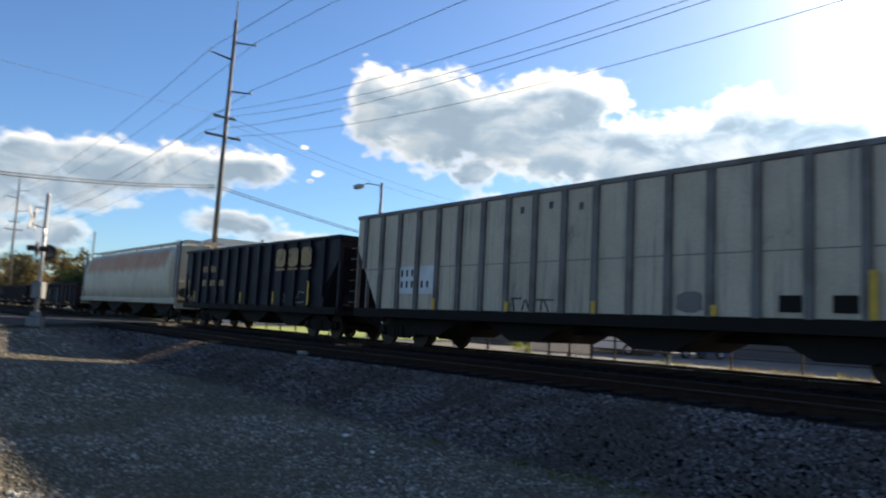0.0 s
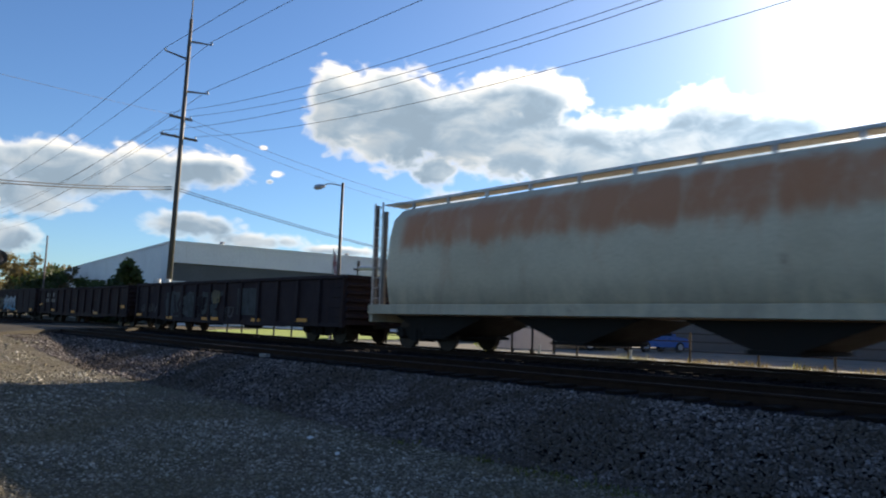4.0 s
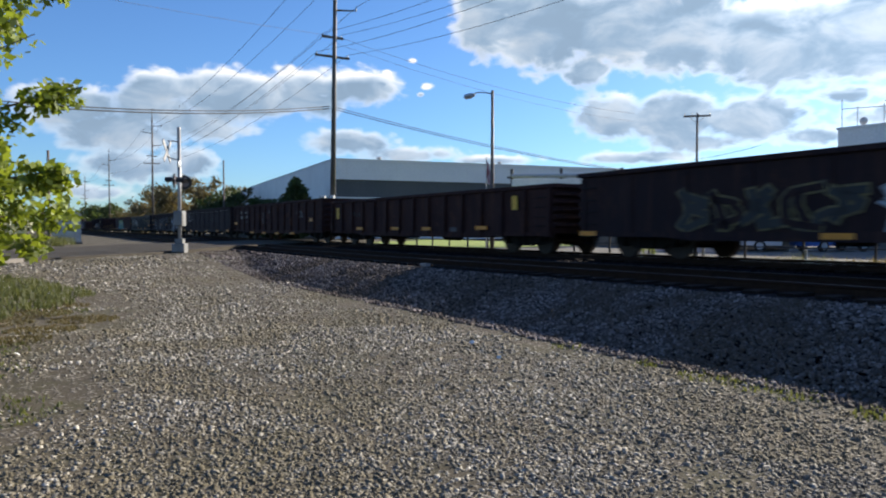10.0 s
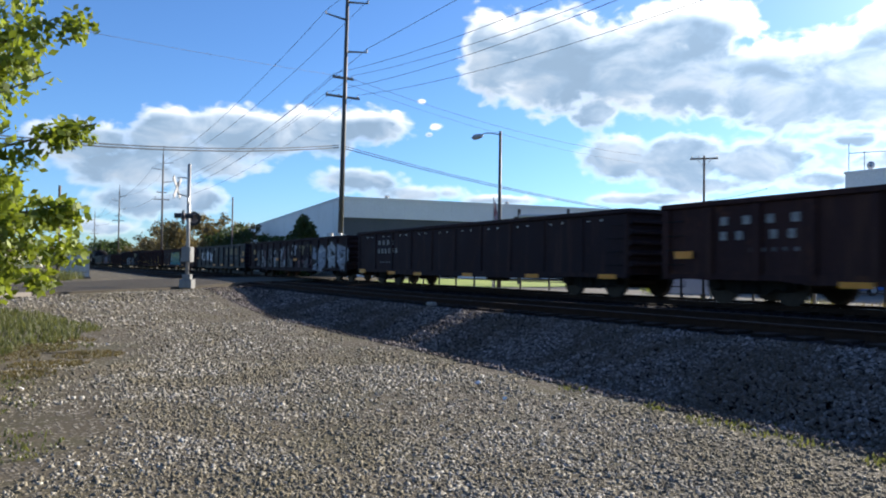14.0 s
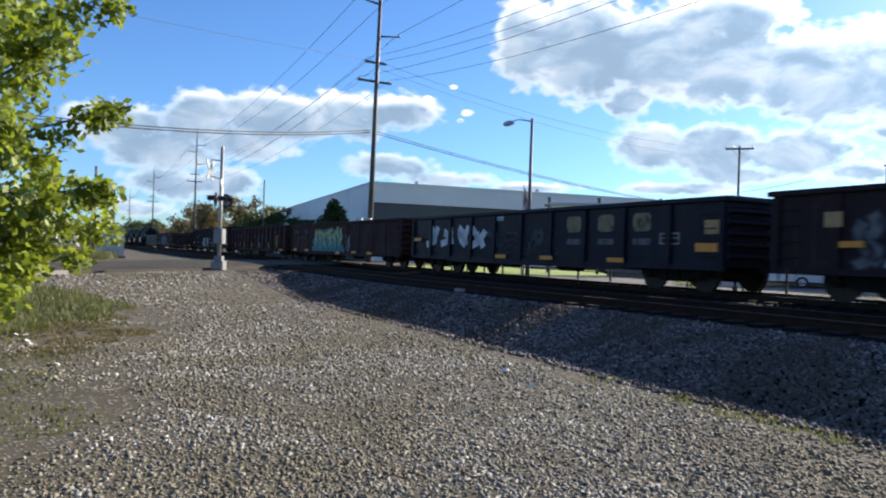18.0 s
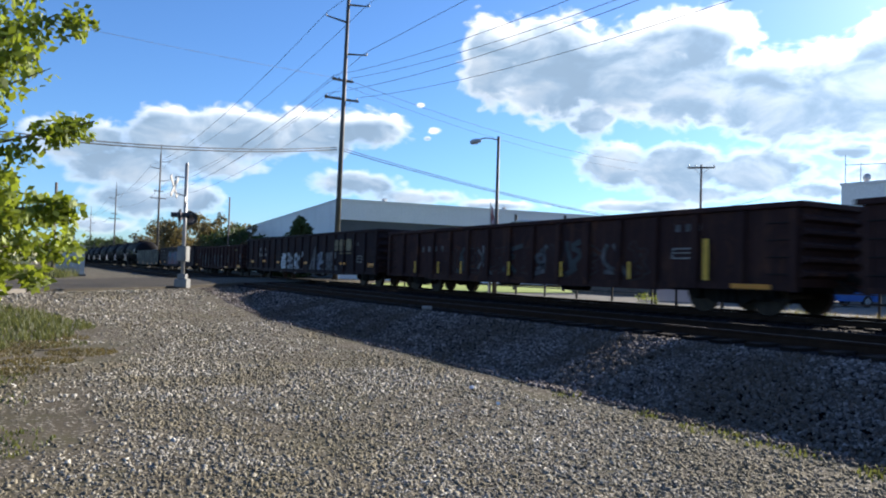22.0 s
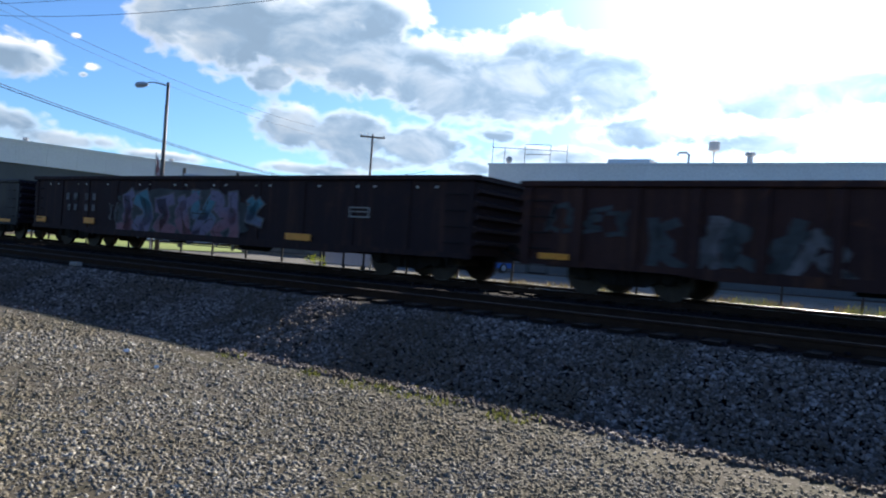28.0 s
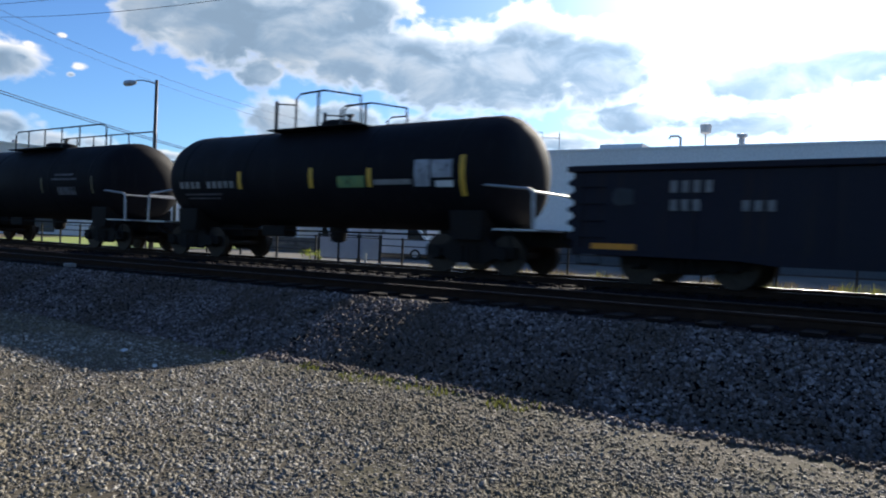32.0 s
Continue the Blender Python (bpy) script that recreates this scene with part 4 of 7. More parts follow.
def gondola(label, k, height, paint, ribs=11, depth=0.10, bottom=0.60):
    """An open gondola, k-th in the train. Returns the car, half its length and the y of its near side sheet."""
    front, rear = REAR[k - 2] - GAP, REAR[k - 1]
    car, length = car_thing("gondola_car", label, "gondola car", front, rear, 1.9)
    h, w, top = length / 2, 1.50, height
    for side in (-1, 1):
        y0, y1 = (-w, -w + 0.05) if side < 0 else (w - 0.05, w)
        part("side_sheet", Shape().box(-h, h, y0, y1, bottom + 0.12, top - 0.05), paint, car)
        y = side * (w + 0.02)
        part("top_chord", Shape().box(-h - 0.02, h + 0.02, y - 0.08 if side > 0 else y - 0.07, y + 0.07 if side > 0 else y + 0.08, top - 0.14, top, 0.02), paint, car)
        belly = [(-h, bottom + 0.15), (-h, bottom + 0.02), (-h + 2.9, bottom), (-h + 3.5, bottom - 0.08), (h - 3.5, bottom - 0.08), (h - 2.9, bottom), (h, bottom + 0.02), (h, bottom + 0.15)]
        part("side_sill", Shape().prism_y(belly, y - 0.05, y + 0.05), paint, car)
    part("floor", Shape().box(-h + 0.06, h - 0.06, -w + 0.05, w - 0.05, bottom + 0.20, bottom + 0.30), "running", car)
    rib_h = top - 0.14 - bottom
    rib = Shape().prism([(-0.02, 0), (-0.02, rib_h), (-0.02 - depth * 0.8, rib_h - 0.04), (-0.02 - depth, 0.25), (-0.02 - depth * 0.8, 0)], -0.08, 0.08).mesh("side_rib", paint)
    for i in range(ribs):
        x = -h + 0.10 + (length - 0.2) * i / (ribs - 1)
        for side in (-1, 1):
            part("side_rib", rib, None, car, at=pose(x, side * (w - 0.02), bottom, 0, 0, 0 if side < 0 else 180))
    for end in (-1, 1):
        x = end * h
        part("end_panel", Shape().box(min(x, x - end * 0.06), max(x, x - end * 0.06), -w, w, bottom + 0.12, top - 0.03), paint, car)
        for i in range(5):
            z = bottom + 0.30 + (top - bottom - 0.5) * (i + 0.4) / 5
            part("end_corrugation", Shape().prism_y([(x, z - 0.10), (x + end * 0.11, z - 0.035), (x + end * 0.11, z + 0.035), (x, z + 0.10)], -w, w), paint, car)
        part("end_chord", Shape().box(min(x, x + end * 0.12), max(x, x + end * 0.12), -w - 0.05, w + 0.05, top - 0.13, top - 0.004), paint, car)
        rungs(car, x + (-0.62 if end > 0 else 0.16), -w - 0.13, bottom + 0.2, top - 0.3, 0.44, "running", count=4)
        part("step", Shape().tube([(x - end * 0.15, -w - 0.02, bottom + 0.1), (x - end * 0.15, -w - 0.02, 0.40), (x - end * 0.55, -w - 0.02, 0.40), (x - end * 0.55, -w - 0.02, bottom + 0.1)], 0.02, 5), "running", car)
    part("brake_wheel", Shape().lathe([(0.0, 0.25), (0.03, 0.28), (0.06, 0.25)], "x", 16), "running", car, at=pose(h + 0.14, 0.8, top - 0.55))
    underframe(car, h, w, bottom)
    return car, h, -w


def underframe(car, h, w, bottom, low=0.58):
    part("centre_sill", Shape().box(-h, h, -0.35, 0.35, low, bottom + 0.2), "running", car)
    bearer = Shape().box(-0.09, 0.09, -w + 0.1, w - 0.1, bottom + 0.02, bottom + 0.2).mesh("cross_bearer", "running")
    for k in range(7):
        part("cross_bearer", bearer, None, car, at=pose(-h + 2.5 + (2 * h - 5) * k / 6, 0, 0))
    part("air_reservoir", Shape().lathe([(-0.5, 0.17), (-0.45, 0.22), (0.45, 0.22), (0.5, 0.17)], "x", 12, (1.6, -0.75, 0.58)), "running", car)
    part("brake_cylinder", Shape().box(-1.9, -1.3, -0.95, -0.5, 0.42, 0.72, 0.04), "running", car)
    part("brake_rod", Shape().tube([(-h + 3, -0.85, 0.55), (h - 3, -0.85, 0.55)], 0.025, 5), "running", car)
    couplers(car, 2 * h)
    truck(car, h - 1.9)
    truck(car, -h + 1.9)


def reflectors(car, h, y, places, w=0.62, hh=0.14):
    for a, z in places:
        plate(car, "reflector", -h + a, -h + a + w, z, z + hh, y, "orange", "amber reflective plate")


# ---- the big grey covered hopper
def grey_hopper():
    front, rear = REAR[0] + 19.4, REAR[0]
    car, length = car_thing("covered_hopper", "tall faded grey covered hopper car with stained side posts", "hopper car", front, rear, 1.8)
    h, w, top, low = length / 2, 1.55, 4.84, 1.28
    side = [(-h, top), (-h, top - 1.2), (-h + 1.25, low), (h - 1.25, low), (h, top - 1.2), (h, top)]
    for s in (-1, 1):
        part("side_sheet", Shape().prism_y(side, s * w - 0.03, s * w + 0.03), "greycar", car)
        part("roof_rail", Shape().box(-h - 0.03, h + 0.03, s * w - 0.07, s * w + 0.07, top - 0.10, top + 0.05, 0.02), "greyrib", car)
        part("side_sill", Shape().box(-h, h, s * w - 0.06, s * w + 0.06, 0.98, low + 0.02), "running", car)
    for i in range(19):
        x = -h + 0.486 + 0.897 * i
        z0 = low if abs(x) < h - 1.3 else low + (abs(x) - h + 1.25) * 2.0
        for s in (-1, 1):
            part("side_post", Shape().box(x - 0.075, x + 0.075, s * w - 0.12 if s < 0 else s * w, s * w if s < 0 else s * w + 0.12, z0, top - 0.1), "greyrib", car)
    part("weld_seam", Shape().box(-h + 0.5, h - 0.5, -w - 0.036, -w - 0.028, 2.735, 2.76), "greyrib", car)
    part("roof", Shape().prism([(-w, top), (w, top), (w * 0.5, top + 0.16), (-w * 0.5, top + 0.16)], -h, h), "greycar", car)
    part("roof_walk", Shape().box(-h - 0.3, h + 0.3, -0.3, 0.3, top + 0.22, top + 0.27), "galv", car)
    for end in (-1, 1):
        part("slope_sheet", Shape().prism_y([(end * h, top - 1.2), (end * (h - 0.03), top), (end * (h - 0.08), top), (end * (h - 1.4), low), (end * (h - 1.25), low)], -w + 0.03, w - 0.03), "greycar", car)
        for s in (-1, 1):
            part("end_post", Shape().box(end * h - 0.05, end * h + 0.05, s * (w - 0.06) - 0.06, s * (w - 0.06) + 0.06, 1.0, top - 1.1), "greyrib", car)
            part("end_post", Shape().box(end * (h - 0.55) - 0.04, end * (h - 0.55) + 0.04, s * (w - 0.06) - 0.05, s * (w - 0.06) + 0.05, 1.0, top - 2.2), "greyrib", car)
        rungs(car, -0.44 + end * (h - 0.1) + (0.05 if end < 0 else 0), -w - 0.08, 1.3, top - 1.0, 0.42, "greyrib", count=6)
        part("end_sill", Shape().box(min(end * h, end * (h - 1.5)), max(end * h, end * (h - 1.5)), -w, w, 0.95, 1.12), "running", car)
    for i in range(4):
        x = -h + 3.3 + (length - 6.6) * i / 3
        part("discharge_hopper", Shape().prism_y([(x - 1.5, 1.05), (x + 1.5, 1.05), (x + 0.45, 0.42), (x - 0.45, 0.42)], -1.15, 1.15), "running", car)
    plate(car, "number_panel", -h + 2.36, -h + 3.12, 1.83, 2.80, -w - 0.04, "white", "white painted number panel")
    plate(car, "number_panel", -h + 3.28, -h + 4.06, 1.83, 2.80, -w - 0.04, "white", "white painted number panel")
    for z in (2.42, 2.02):
        marks(car, -h + 2.40, z, 3, 0.15, 0.28, 0.09, -w - 0.053, "blackpaint")
    marks(car, -h + 3.34, 2.02, 2, 0.15, 0.28, 0.10, -w - 0.053, "blackpaint")
    for a, z1 in ((3.98, 1.68), (6.80, 1.58), (9.42, 1.62), (12.20, 1.55), (14.88, 2.27)):
        plate(car, "yellow_strip", -h + a, -h + a + 0.12, 1.30, z1, -w - 0.122, "yellowmark", "yellow reflective strip")
    for a in (13.43, 14.31):
        plate(car, "inspection_hatch", -h + a, -h + a + 0.38, 1.42, 1.78, -w - 0.04, "running")
    cloud_of_paint(car, -h + 11.42, -h + 12.0, 1.36, 1.88, -w - 0.036, "greyrib", 71, 6)
    for a, z in ((7.1, 4.2), (8.02, 4.25), (8.92, 4.12)):
        marks(car, -h + a, z, 1, 0.20, 0.24, 0, -w - 0.035, "sp_dim")
    for j, a in enumerate((7.05, 7.30, 7.55, 7.90, 8.15, 8.42)):
        part("tag_stroke", Shape().box(-0.022, 0.022, -w - 0.038, -w - 0.032, 0, 0.36), "sp_black", car, at=pose(-h + a, 0, 1.32, 0, (-12, 18, -25, 6, -30, 8)[j], 0))
    part("tag_stroke", Shape().box(-h + 6.92, -h + 7.28, -w - 0.038, -w - 0.032, 1.66, 1.71).box(-h + 7.72, -h + 8.30, -w - 0.038, -w - 0.032, 1.63, 1.67), "sp_black", car)
    part("centre_sill", Shape().box(-h, h, -0.3, 0.3, 0.7, 1.05), "running", car)
    couplers(car, length)
    truck(car, h - 1.8)
    truck(car, -h + 1.8)


# ---- the navy open hopper
def navy_hopper():
    front, rear = REAR[0] - GAP, REAR[1]
    car, length = car_thing("open_hopper", "navy blue open-top hopper car with worn yellow block lettering", "hopper car", front, rear, 1.75)
    h, w, top, low = length / 2, 1.52, 4.25, 1.25
    side = [(-h, top), (-h, top - 1.0), (-h + 0.85, 2.0), (-h + 0.9, low), (h - 0.9, low), (h - 0.85, 2.0), (h, top - 1.0), (h, top)]
    for s in (-1, 1):
        part("side_sheet", Shape().prism_y(side, s * w - 0.03, s * w + 0.03), "navy", car)
        part("top_chord", Shape().box(-h - 0.05, h + 0.05, s * w - 0.10, s * w + 0.08, top - 0.15, top, 0.02), "navy", car)
        part("side_sill", Shape().box(-h, h, s * w - 0.06, s * w + 0.06, 0.98, low + 0.02), "running", car)
    for i in range(13):
        x = -h + 0.9 + (length - 1.8) * i / 12
        z0 = max(low, low + (abs(x) - h + 1.1) * 2.2)
        for s in (-1, 1):
            part("side_post", Shape().box(x - 0.09, x + 0.09, s * w - 0.15 if s < 0 else s * w, s * w if s < 0 else s * w + 0.15, z0, top - 0.12), "navy", car)
    for end in (-1, 1):
        part("slope_sheet", Shape().prism_y([(end * h, top - 0.5), (end * h, top - 0.1), (end * (h - 0.08), top - 0.1), (end * (h - 1.3), low), (end * (h - 0.95), low)], -w + 0.03, w - 0.03), "navy", car)
        part("end_chord", Shape().box(min(end * h, end * (h + 0.1)), max(end * h, end * (h + 0.1)), -w, w, top - 0.22, top - 0.01), "navy", car)
        part("end_sill", Shape().box(min(end * h, end * (h - 1.9)), max(end * h, end * (h - 1.9)), -w, w, 0.95, 1.12), "running", car)
        for s in (-1, 1):
            part("corner_post", Shape().box(end * h - 0.06, end * h + 0.06, s * (w - 0.05) - 0.06, s * (w - 0.05) + 0.06, 1.0, top - 0.4), "navy", car)
            part("end_brace", Shape().tube([(end * (h - 0.9), s * 0.7, 1.1), (end * (h - 0.9), s * 0.7, top - 1.7)], 0.05, 6), "navy", car)
        rungs(car, end * (h - 0.03) - 0.05, -w + 0.1, 1.2, top - 0.5, 0.5, "running", False, 7)
    part("brake_wheel", Shape().lathe([(0.0, 0.25), (0.03, 0.28), (0.06, 0.25)], "x", 16), "running", car, at=pose(h - 0.1, 0.3, 2.1))
    part("end_box", Shape().box(h - 0.55, h - 0.2, -0.9, -0.5, 1.3, 1.8, 0.03), "running", car)
    part("air_reservoir", Shape().lathe([(-0.32, 0.18), (-0.28, 0.24), (0.28, 0.24), (0.32, 0.18)], "x", 12, (-h + 0.55, -0.95, 1.48)), "running", car)
    part("brake_cylinder", Shape().box(-h + 0.30, -h + 0.72, -0.55, 0.2, 1.15, 2.2, 0.04), "running", car)
    part("end_brace", Shape().tube([(-h + 0.05, -w + 0.1, 1.15), (-h + 0.75, -w + 0.1, 2.1)], 0.05, 6), "navy", car)
    for i in range(3):
        x = -h + 3.6 + (length - 7.2) * i / 2
        part("discharge_hopper", Shape().prism_y([(x - 1.6, 1.05), (x + 1.6, 1.05), (x + 0.4, 0.40), (x - 0.4, 0.40)], -1.2, 1.2), "running", car)
    emblem(car, -h + 9.50, 3.02, 0.72, 0.82, 0.25, -w - 0.156, "logo")
    for a, z0, z1 in ((1.50, 1.31, 1.90), (6.49, 1.32, 1.86), (9.38, 1.33, 1.89), (12.02, 1.32, 2.35)):
        plate(car, "yellow_strip", -h + a, -h + a + 0.10, z0, z1, -w - 0.156, "yellowmark", "yellow reflective strip")
    for row, z in (((2.38, 2.66, 3.28, 3.58), 2.90), ((2.40, 2.63, 3.28, 3.58, 4.28, 4.55), 2.15)):
        for a in row:
            marks(car, -h + a - 0.05, z, 1, 0.33, 0.38, 0.0, -w - 0.156, "logo")
    part("stencil_frame", Shape().box(-h + 9.65, -h + 10.15, -w - 0.036, -w - 0.03, 1.45, 1.49).box(-h + 9.65, -h + 10.15, -w - 0.036, -w - 0.03, 1.73, 1.77).box(-h + 9.65, -h + 9.69, -w - 0.036, -w - 0.03, 1.49, 1.73).box(-h + 10.11, -h + 10.15, -w - 0.036, -w - 0.03, 1.49, 1.73), "stencil", car)
    spray(car, -h + 11.15, -h + 11.95, 1.38, 1.92, -w - 0.03, 1, ["navy"], "stencil", 3, 0.30, 0.04)
    part("centre_sill", Shape().box(-h, h, -0.3, 0.3, 0.7, 1.05), "running", car)
    couplers(car, length)
    truck(car, h - 1.75)
    truck(car, -h + 1.75)


# ---- the round-sided white hopper
def white_hopper():
    front, rear = REAR[1] - GAP - 0.35, REAR[2]
    car, length = car_thing("covered_hopper", "soiled white round-sided covered hopper car with rust stains", "hopper car", front, rear, 1.9)
    h, b = length / 2, length / 2 - 0.85
    half = [(1.42, 1.40), (1.50, 1.55), (1.60, 2.2), (1.61, 3.05), (1.56, 3.78), (1.40, 4.42), (1.12, 4.76), (0.6, 4.93)]
    prof = [(-y, z) for y, z in half] + [(y, z) for y, z in reversed(half)]
    s = Shape()
    rings = [(-b, 0.955), (-b + 0.08, 0.985), (-b + 0.25, 1.0), (b - 0.25, 1.0), (b - 0.08, 0.985), (b, 0.955)]
    n = len(prof)
    for x, q in rings:
        s.v += [(x, y * q, 3.0 + (z - 3.0) * (q if z > 3 else 1)) for y, z in prof]
    for i in range(len(rings) - 1):
        for k in range(n):
            s.f.append((i * n + k, i * n + (k + 1) % n, (i + 1) * n + (k + 1) % n, (i + 1) * n + k))
            s.k.append(0)
    s.f += [tuple(range(n - 1, -1, -1)), tuple(range((len(rings) - 1) * n, len(rings) * n))]
    s.k += [0, 0]
    part("shell", s, "whitecar", car, smooth=True)
    for side in (-1, 1):
        part("side_sill", Shape().box(-h, h, side * 1.44 - 0.07, side * 1.44 + 0.07, 1.13, 1.46, 0.02), "whitecar", car)
        part("roof_walk", Shape().box(-h + 0.2, h - 0.2, side * 0.62 - 0.30, side * 0.62 + 0.30, 5.06, 5.10), "galv", car)
        part("walk_edge", Shape().box(-h + 0.2, h - 0.2, side * 0.93 - 0.03, side * 0.93 + 0.03, 5.03, 5.12), "galv", car)
        for i in range(12):
            x = -b + 0.4 + (2 * b - 0.8) * i / 11
            part("walk_bracket", Shape().box(x - 0.04, x + 0.04, side * 0.95 - 0.03, side * 0.95 + 0.03, 4.74, 5.09), "galv", car)
    part("hatch_trough", Shape().box(-b + 0.4, b - 0.4, -0.30, 0.30, 4.88, 5.00, 0.03), "whitecar", car)
    for end in (-1, 1):
        x = end * h
        part("end_platform", Shape().box(min(end * b, x), max(end * b, x), -1.45, 1.45, 1.13, 1.21), "whitecar", car)
        part("end_sill", Shape().box(min(x, x - end * 0.12), max(x, x - end * 0.12), -1.45, 1.45, 0.86, 1.2), "whitecar", car)
        for side in (-1, 1):
            part("end_post", Shape().box(x - end * 0.1 - 0.045, x - end * 0.1 + 0.045, side * 1.36 - 0.045, side * 1.36 + 0.045, 1.15, 5.01), "greyrib", car)
            part("end_post", Shape().box(end * (b + 0.35) - 0.05, end * (b + 0.35) + 0.05, side * 1.36 - 0.05, side * 1.36 + 0.05, 1.15, 4.75), "greyrib", car)
        ladder(car, x - end * 0.10 - (0.36 if end > 0 else 0), -1.46, 1.15, 5.08, 0.36, "galv")
        part("top_rail", Shape().tube([(end * b, -1.0, 5.10), (x, -1.0, 5.10), (x, 1.0, 5.10), (end * b, 1.0, 5.10)], 0.025, 5), "galv", car)
        part("hand_rail", Shape().tube([(x - end * 0.1, -1.36, 2.5), (x - end * 0.1, 1.36, 2.5)], 0.025, 5), "whitecar", car)
        for y in (-0.7, 0.7):
            part("end_port", Shape().lathe([(0, 0.30), (0.03, 0.30)], "x", 18), "blackpaint", car, at=pose(end * b + (0.004 if end > 0 else -0.034), y, 1.85))
    for i in range(4):
        x = -b + 1.75 + (2 * b - 3.5) * i / 3
        part("discharge_hopper", Shape().prism_y([(x - 1.75, 1.1), (x + 1.75, 1.1), (x + 0.4, 0.45), (x - 0.4, 0.45)], -1.15, 1.15), "running", car)
        part("outlet_gate", Shape().box(x - 0.45, x + 0.45, -1.3, 1.3, 0.36, 0.46), "running", car)
    couplers(car, length)
    truck(car, h - 1.9)
    truck(car, -h + 1.9)


grey_hopper()
navy_hopper()
white_hopper()


# ---- the gondolas
def gondolas():
    car, h, y = gondola("dark weathered gondola car with faded teal sprayed paint", 4, 2.57, "gon_grey", 14, 0.11)
    cloud_of_paint(car, -h + 3.5, -h + 5.2, 0.66, 2.1, y - 0.052, "sp_faint", 14)
    cloud_of_paint(car, -h + 5.5, -h + 6.6, 0.7, 2.05, y - 0.052, "sp_faint", 15)
    spray(car, -h + 3.6, -h + 8.9, 0.75, 2.1, y - 0.055, 7, ["sp_faint", "gon_grey", "sp_faint"], "sp_faint", 16, 0.22, 0.03)
    cloud_of_paint(car, -h + 8.1, -h + 8.8, 1.45, 2.1, y - 0.068, "sp_tan", 17, 5)
    spray(car, -h + 9.2, -h + 10.0, 0.75, 1.4, y - 0.055, 3, ["sp_dim"], "gon_grey", 18, 0.16, 0.0)
    plate(car, "painted_patch", -h + 10.2, -h + 11.8, 0.95, 2.15, y - 0.04, "sp_faint", "dull overpainted patch")
    scrawl(car, -h + 0.5, -h + 2.5, 0.95, 1.5, y - 0.012, 15, "sp_dim", 5)
    reflectors(car, h, y - 0.08, ((0.2, 0.72), (3.75, 0.62), (7.3, 0.64), (8.15, 0.66), (11.4, 0.68), (14.45, 0.75)))

    car, h, y = gondola("plain black gondola car with pale stencilled marks at one end", 5, 2.51, "gon_black", 13, 0.10)
    marks(car, -h + 1.7, 1.86, 3, 0.34, 0.32, 0.32, y - 0.006)
    marks(car, -h + 1.5, 1.44, 5, 0.30, 0.32, 0.14, y - 0.006)
    for a in (6.6, 10.7):
        plate(car, "painted_patch", -h + a, -h + a + 0.5, 0.80, 0.98, y - 0.006, "sp_dim", "pale painted patch")
    reflectors(car, h, y - 0.08, ((0.35, 1.22), (3.2, 0.80), (7.35, 0.72), (11.4, 0.70)))
    reflectors(car, h, y - 0.08, ((15.55, 1.12),), 0.5, 0.2)

    car, h, y = gondola("black gondola car with tan outlined and white-to-blue sprayed figures", 6, 2.60, "gon_black", 11, 0.035)
    spray(car, -h + 3.4, -h + 7.2, 0.68, 1.95, y - 0.04, 5, ["sp_black", "gon_black"], "sp_tan", 31, 0.24, 0.055)
    spray(car, -h + 7.6, -h + 11.2, 0.62, 2.05, y - 0.04, 5, ["fade_blue"], "sp_white", 36, 0.34, 0.06, False, "sp_black")
    reflectors(car, h, y - 0.06, ((0.0, 0.64), (6.5, 0.58), (8.95, 0.58), (11.4, 0.58)))
    reflectors(car, h, y - 0.06, ((15.4, 0.70),), 0.6, 0.24)

    car, h, y = gondola("rust-brown gondola car with heavy side ribs and yellow plates", 7, 2.40, "gon_brown", 15, 0.14)
    plate(car, "marking_plate", -h + 14.25, -h + 14.5, 1.55, 2.05, y - 0.125, "yellowmark", "yellow paint panel")
    plate(car, "marking_plate", -h + 0.75, -h + 1.02, 1.40, 2.0, y - 0.125, "yellowmark", "yellow paint panel")
    cloud_of_paint(car, -h + 10.5, -h + 11.0, 0.62, 0.95, y - 0.008, "sp_dim", 41, 4)
    scrawl(car, -h + 2.0, -h + 3.2, 1.5, 1.8, y - 0.012, 7, "sp_faint", 42)
    reflectors(car, h, y - 0.13, ((3.0, 0.80), (6.3, 0.80), (8.8, 0.80), (12.3, 0.84)))

    car, h, y = gondola("dark rusty gondola car with stencilled marks and low amber plates", 8, 2.66, "gon_brown", 15, 0.12)
    marks(car, -h + 1.45, 1.98, 4, 0.30, 0.26, 0.24, y - 0.006, "stencil")
    marks(car, -h + 1.45, 1.60, 6, 0.26, 0.26, 0.13, y - 0.006, "stencil")
    marks(car, -h + 2.2, 1.30, 5, 0.16, 0.12, 0.08, y - 0.006, "sp_dim")
    reflectors(car, h, y - 0.09, ((4.1, 0.47), (6.6, 0.46), (9.1, 0.45), (11.7, 0.47)))
    reflectors(car, h, y - 0.09, ((0.35, 1.16),), 0.5, 0.2)
    reflectors(car, h, y - 0.09, ((14.7, 1.30),), 0.5, 0.2)
    spray(car, -h + 6.3, -h + 7.3, 1.05, 2.1, y - 0.004, 2, ["sp_dim", "sp_pink"], "gon_brown", 43, 0.16, 0.0)
    marks(car, -h + 7.6, 1.9, 2, 0.26, 0.26, 0.12, y - 0.006, "sp_dim")
    spray(car, -h + 12.4, -h + 13.6, 1.5, 2.1, y - 0.004, 2, ["sp_dim"], "gon_brown", 44, 0.18, 0.0)

    car, h, y = gondola("smooth black gondola car with daylight painted in slots under its top edge", 9, 2.70, "gon_black", 11, 0.04)
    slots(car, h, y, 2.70)
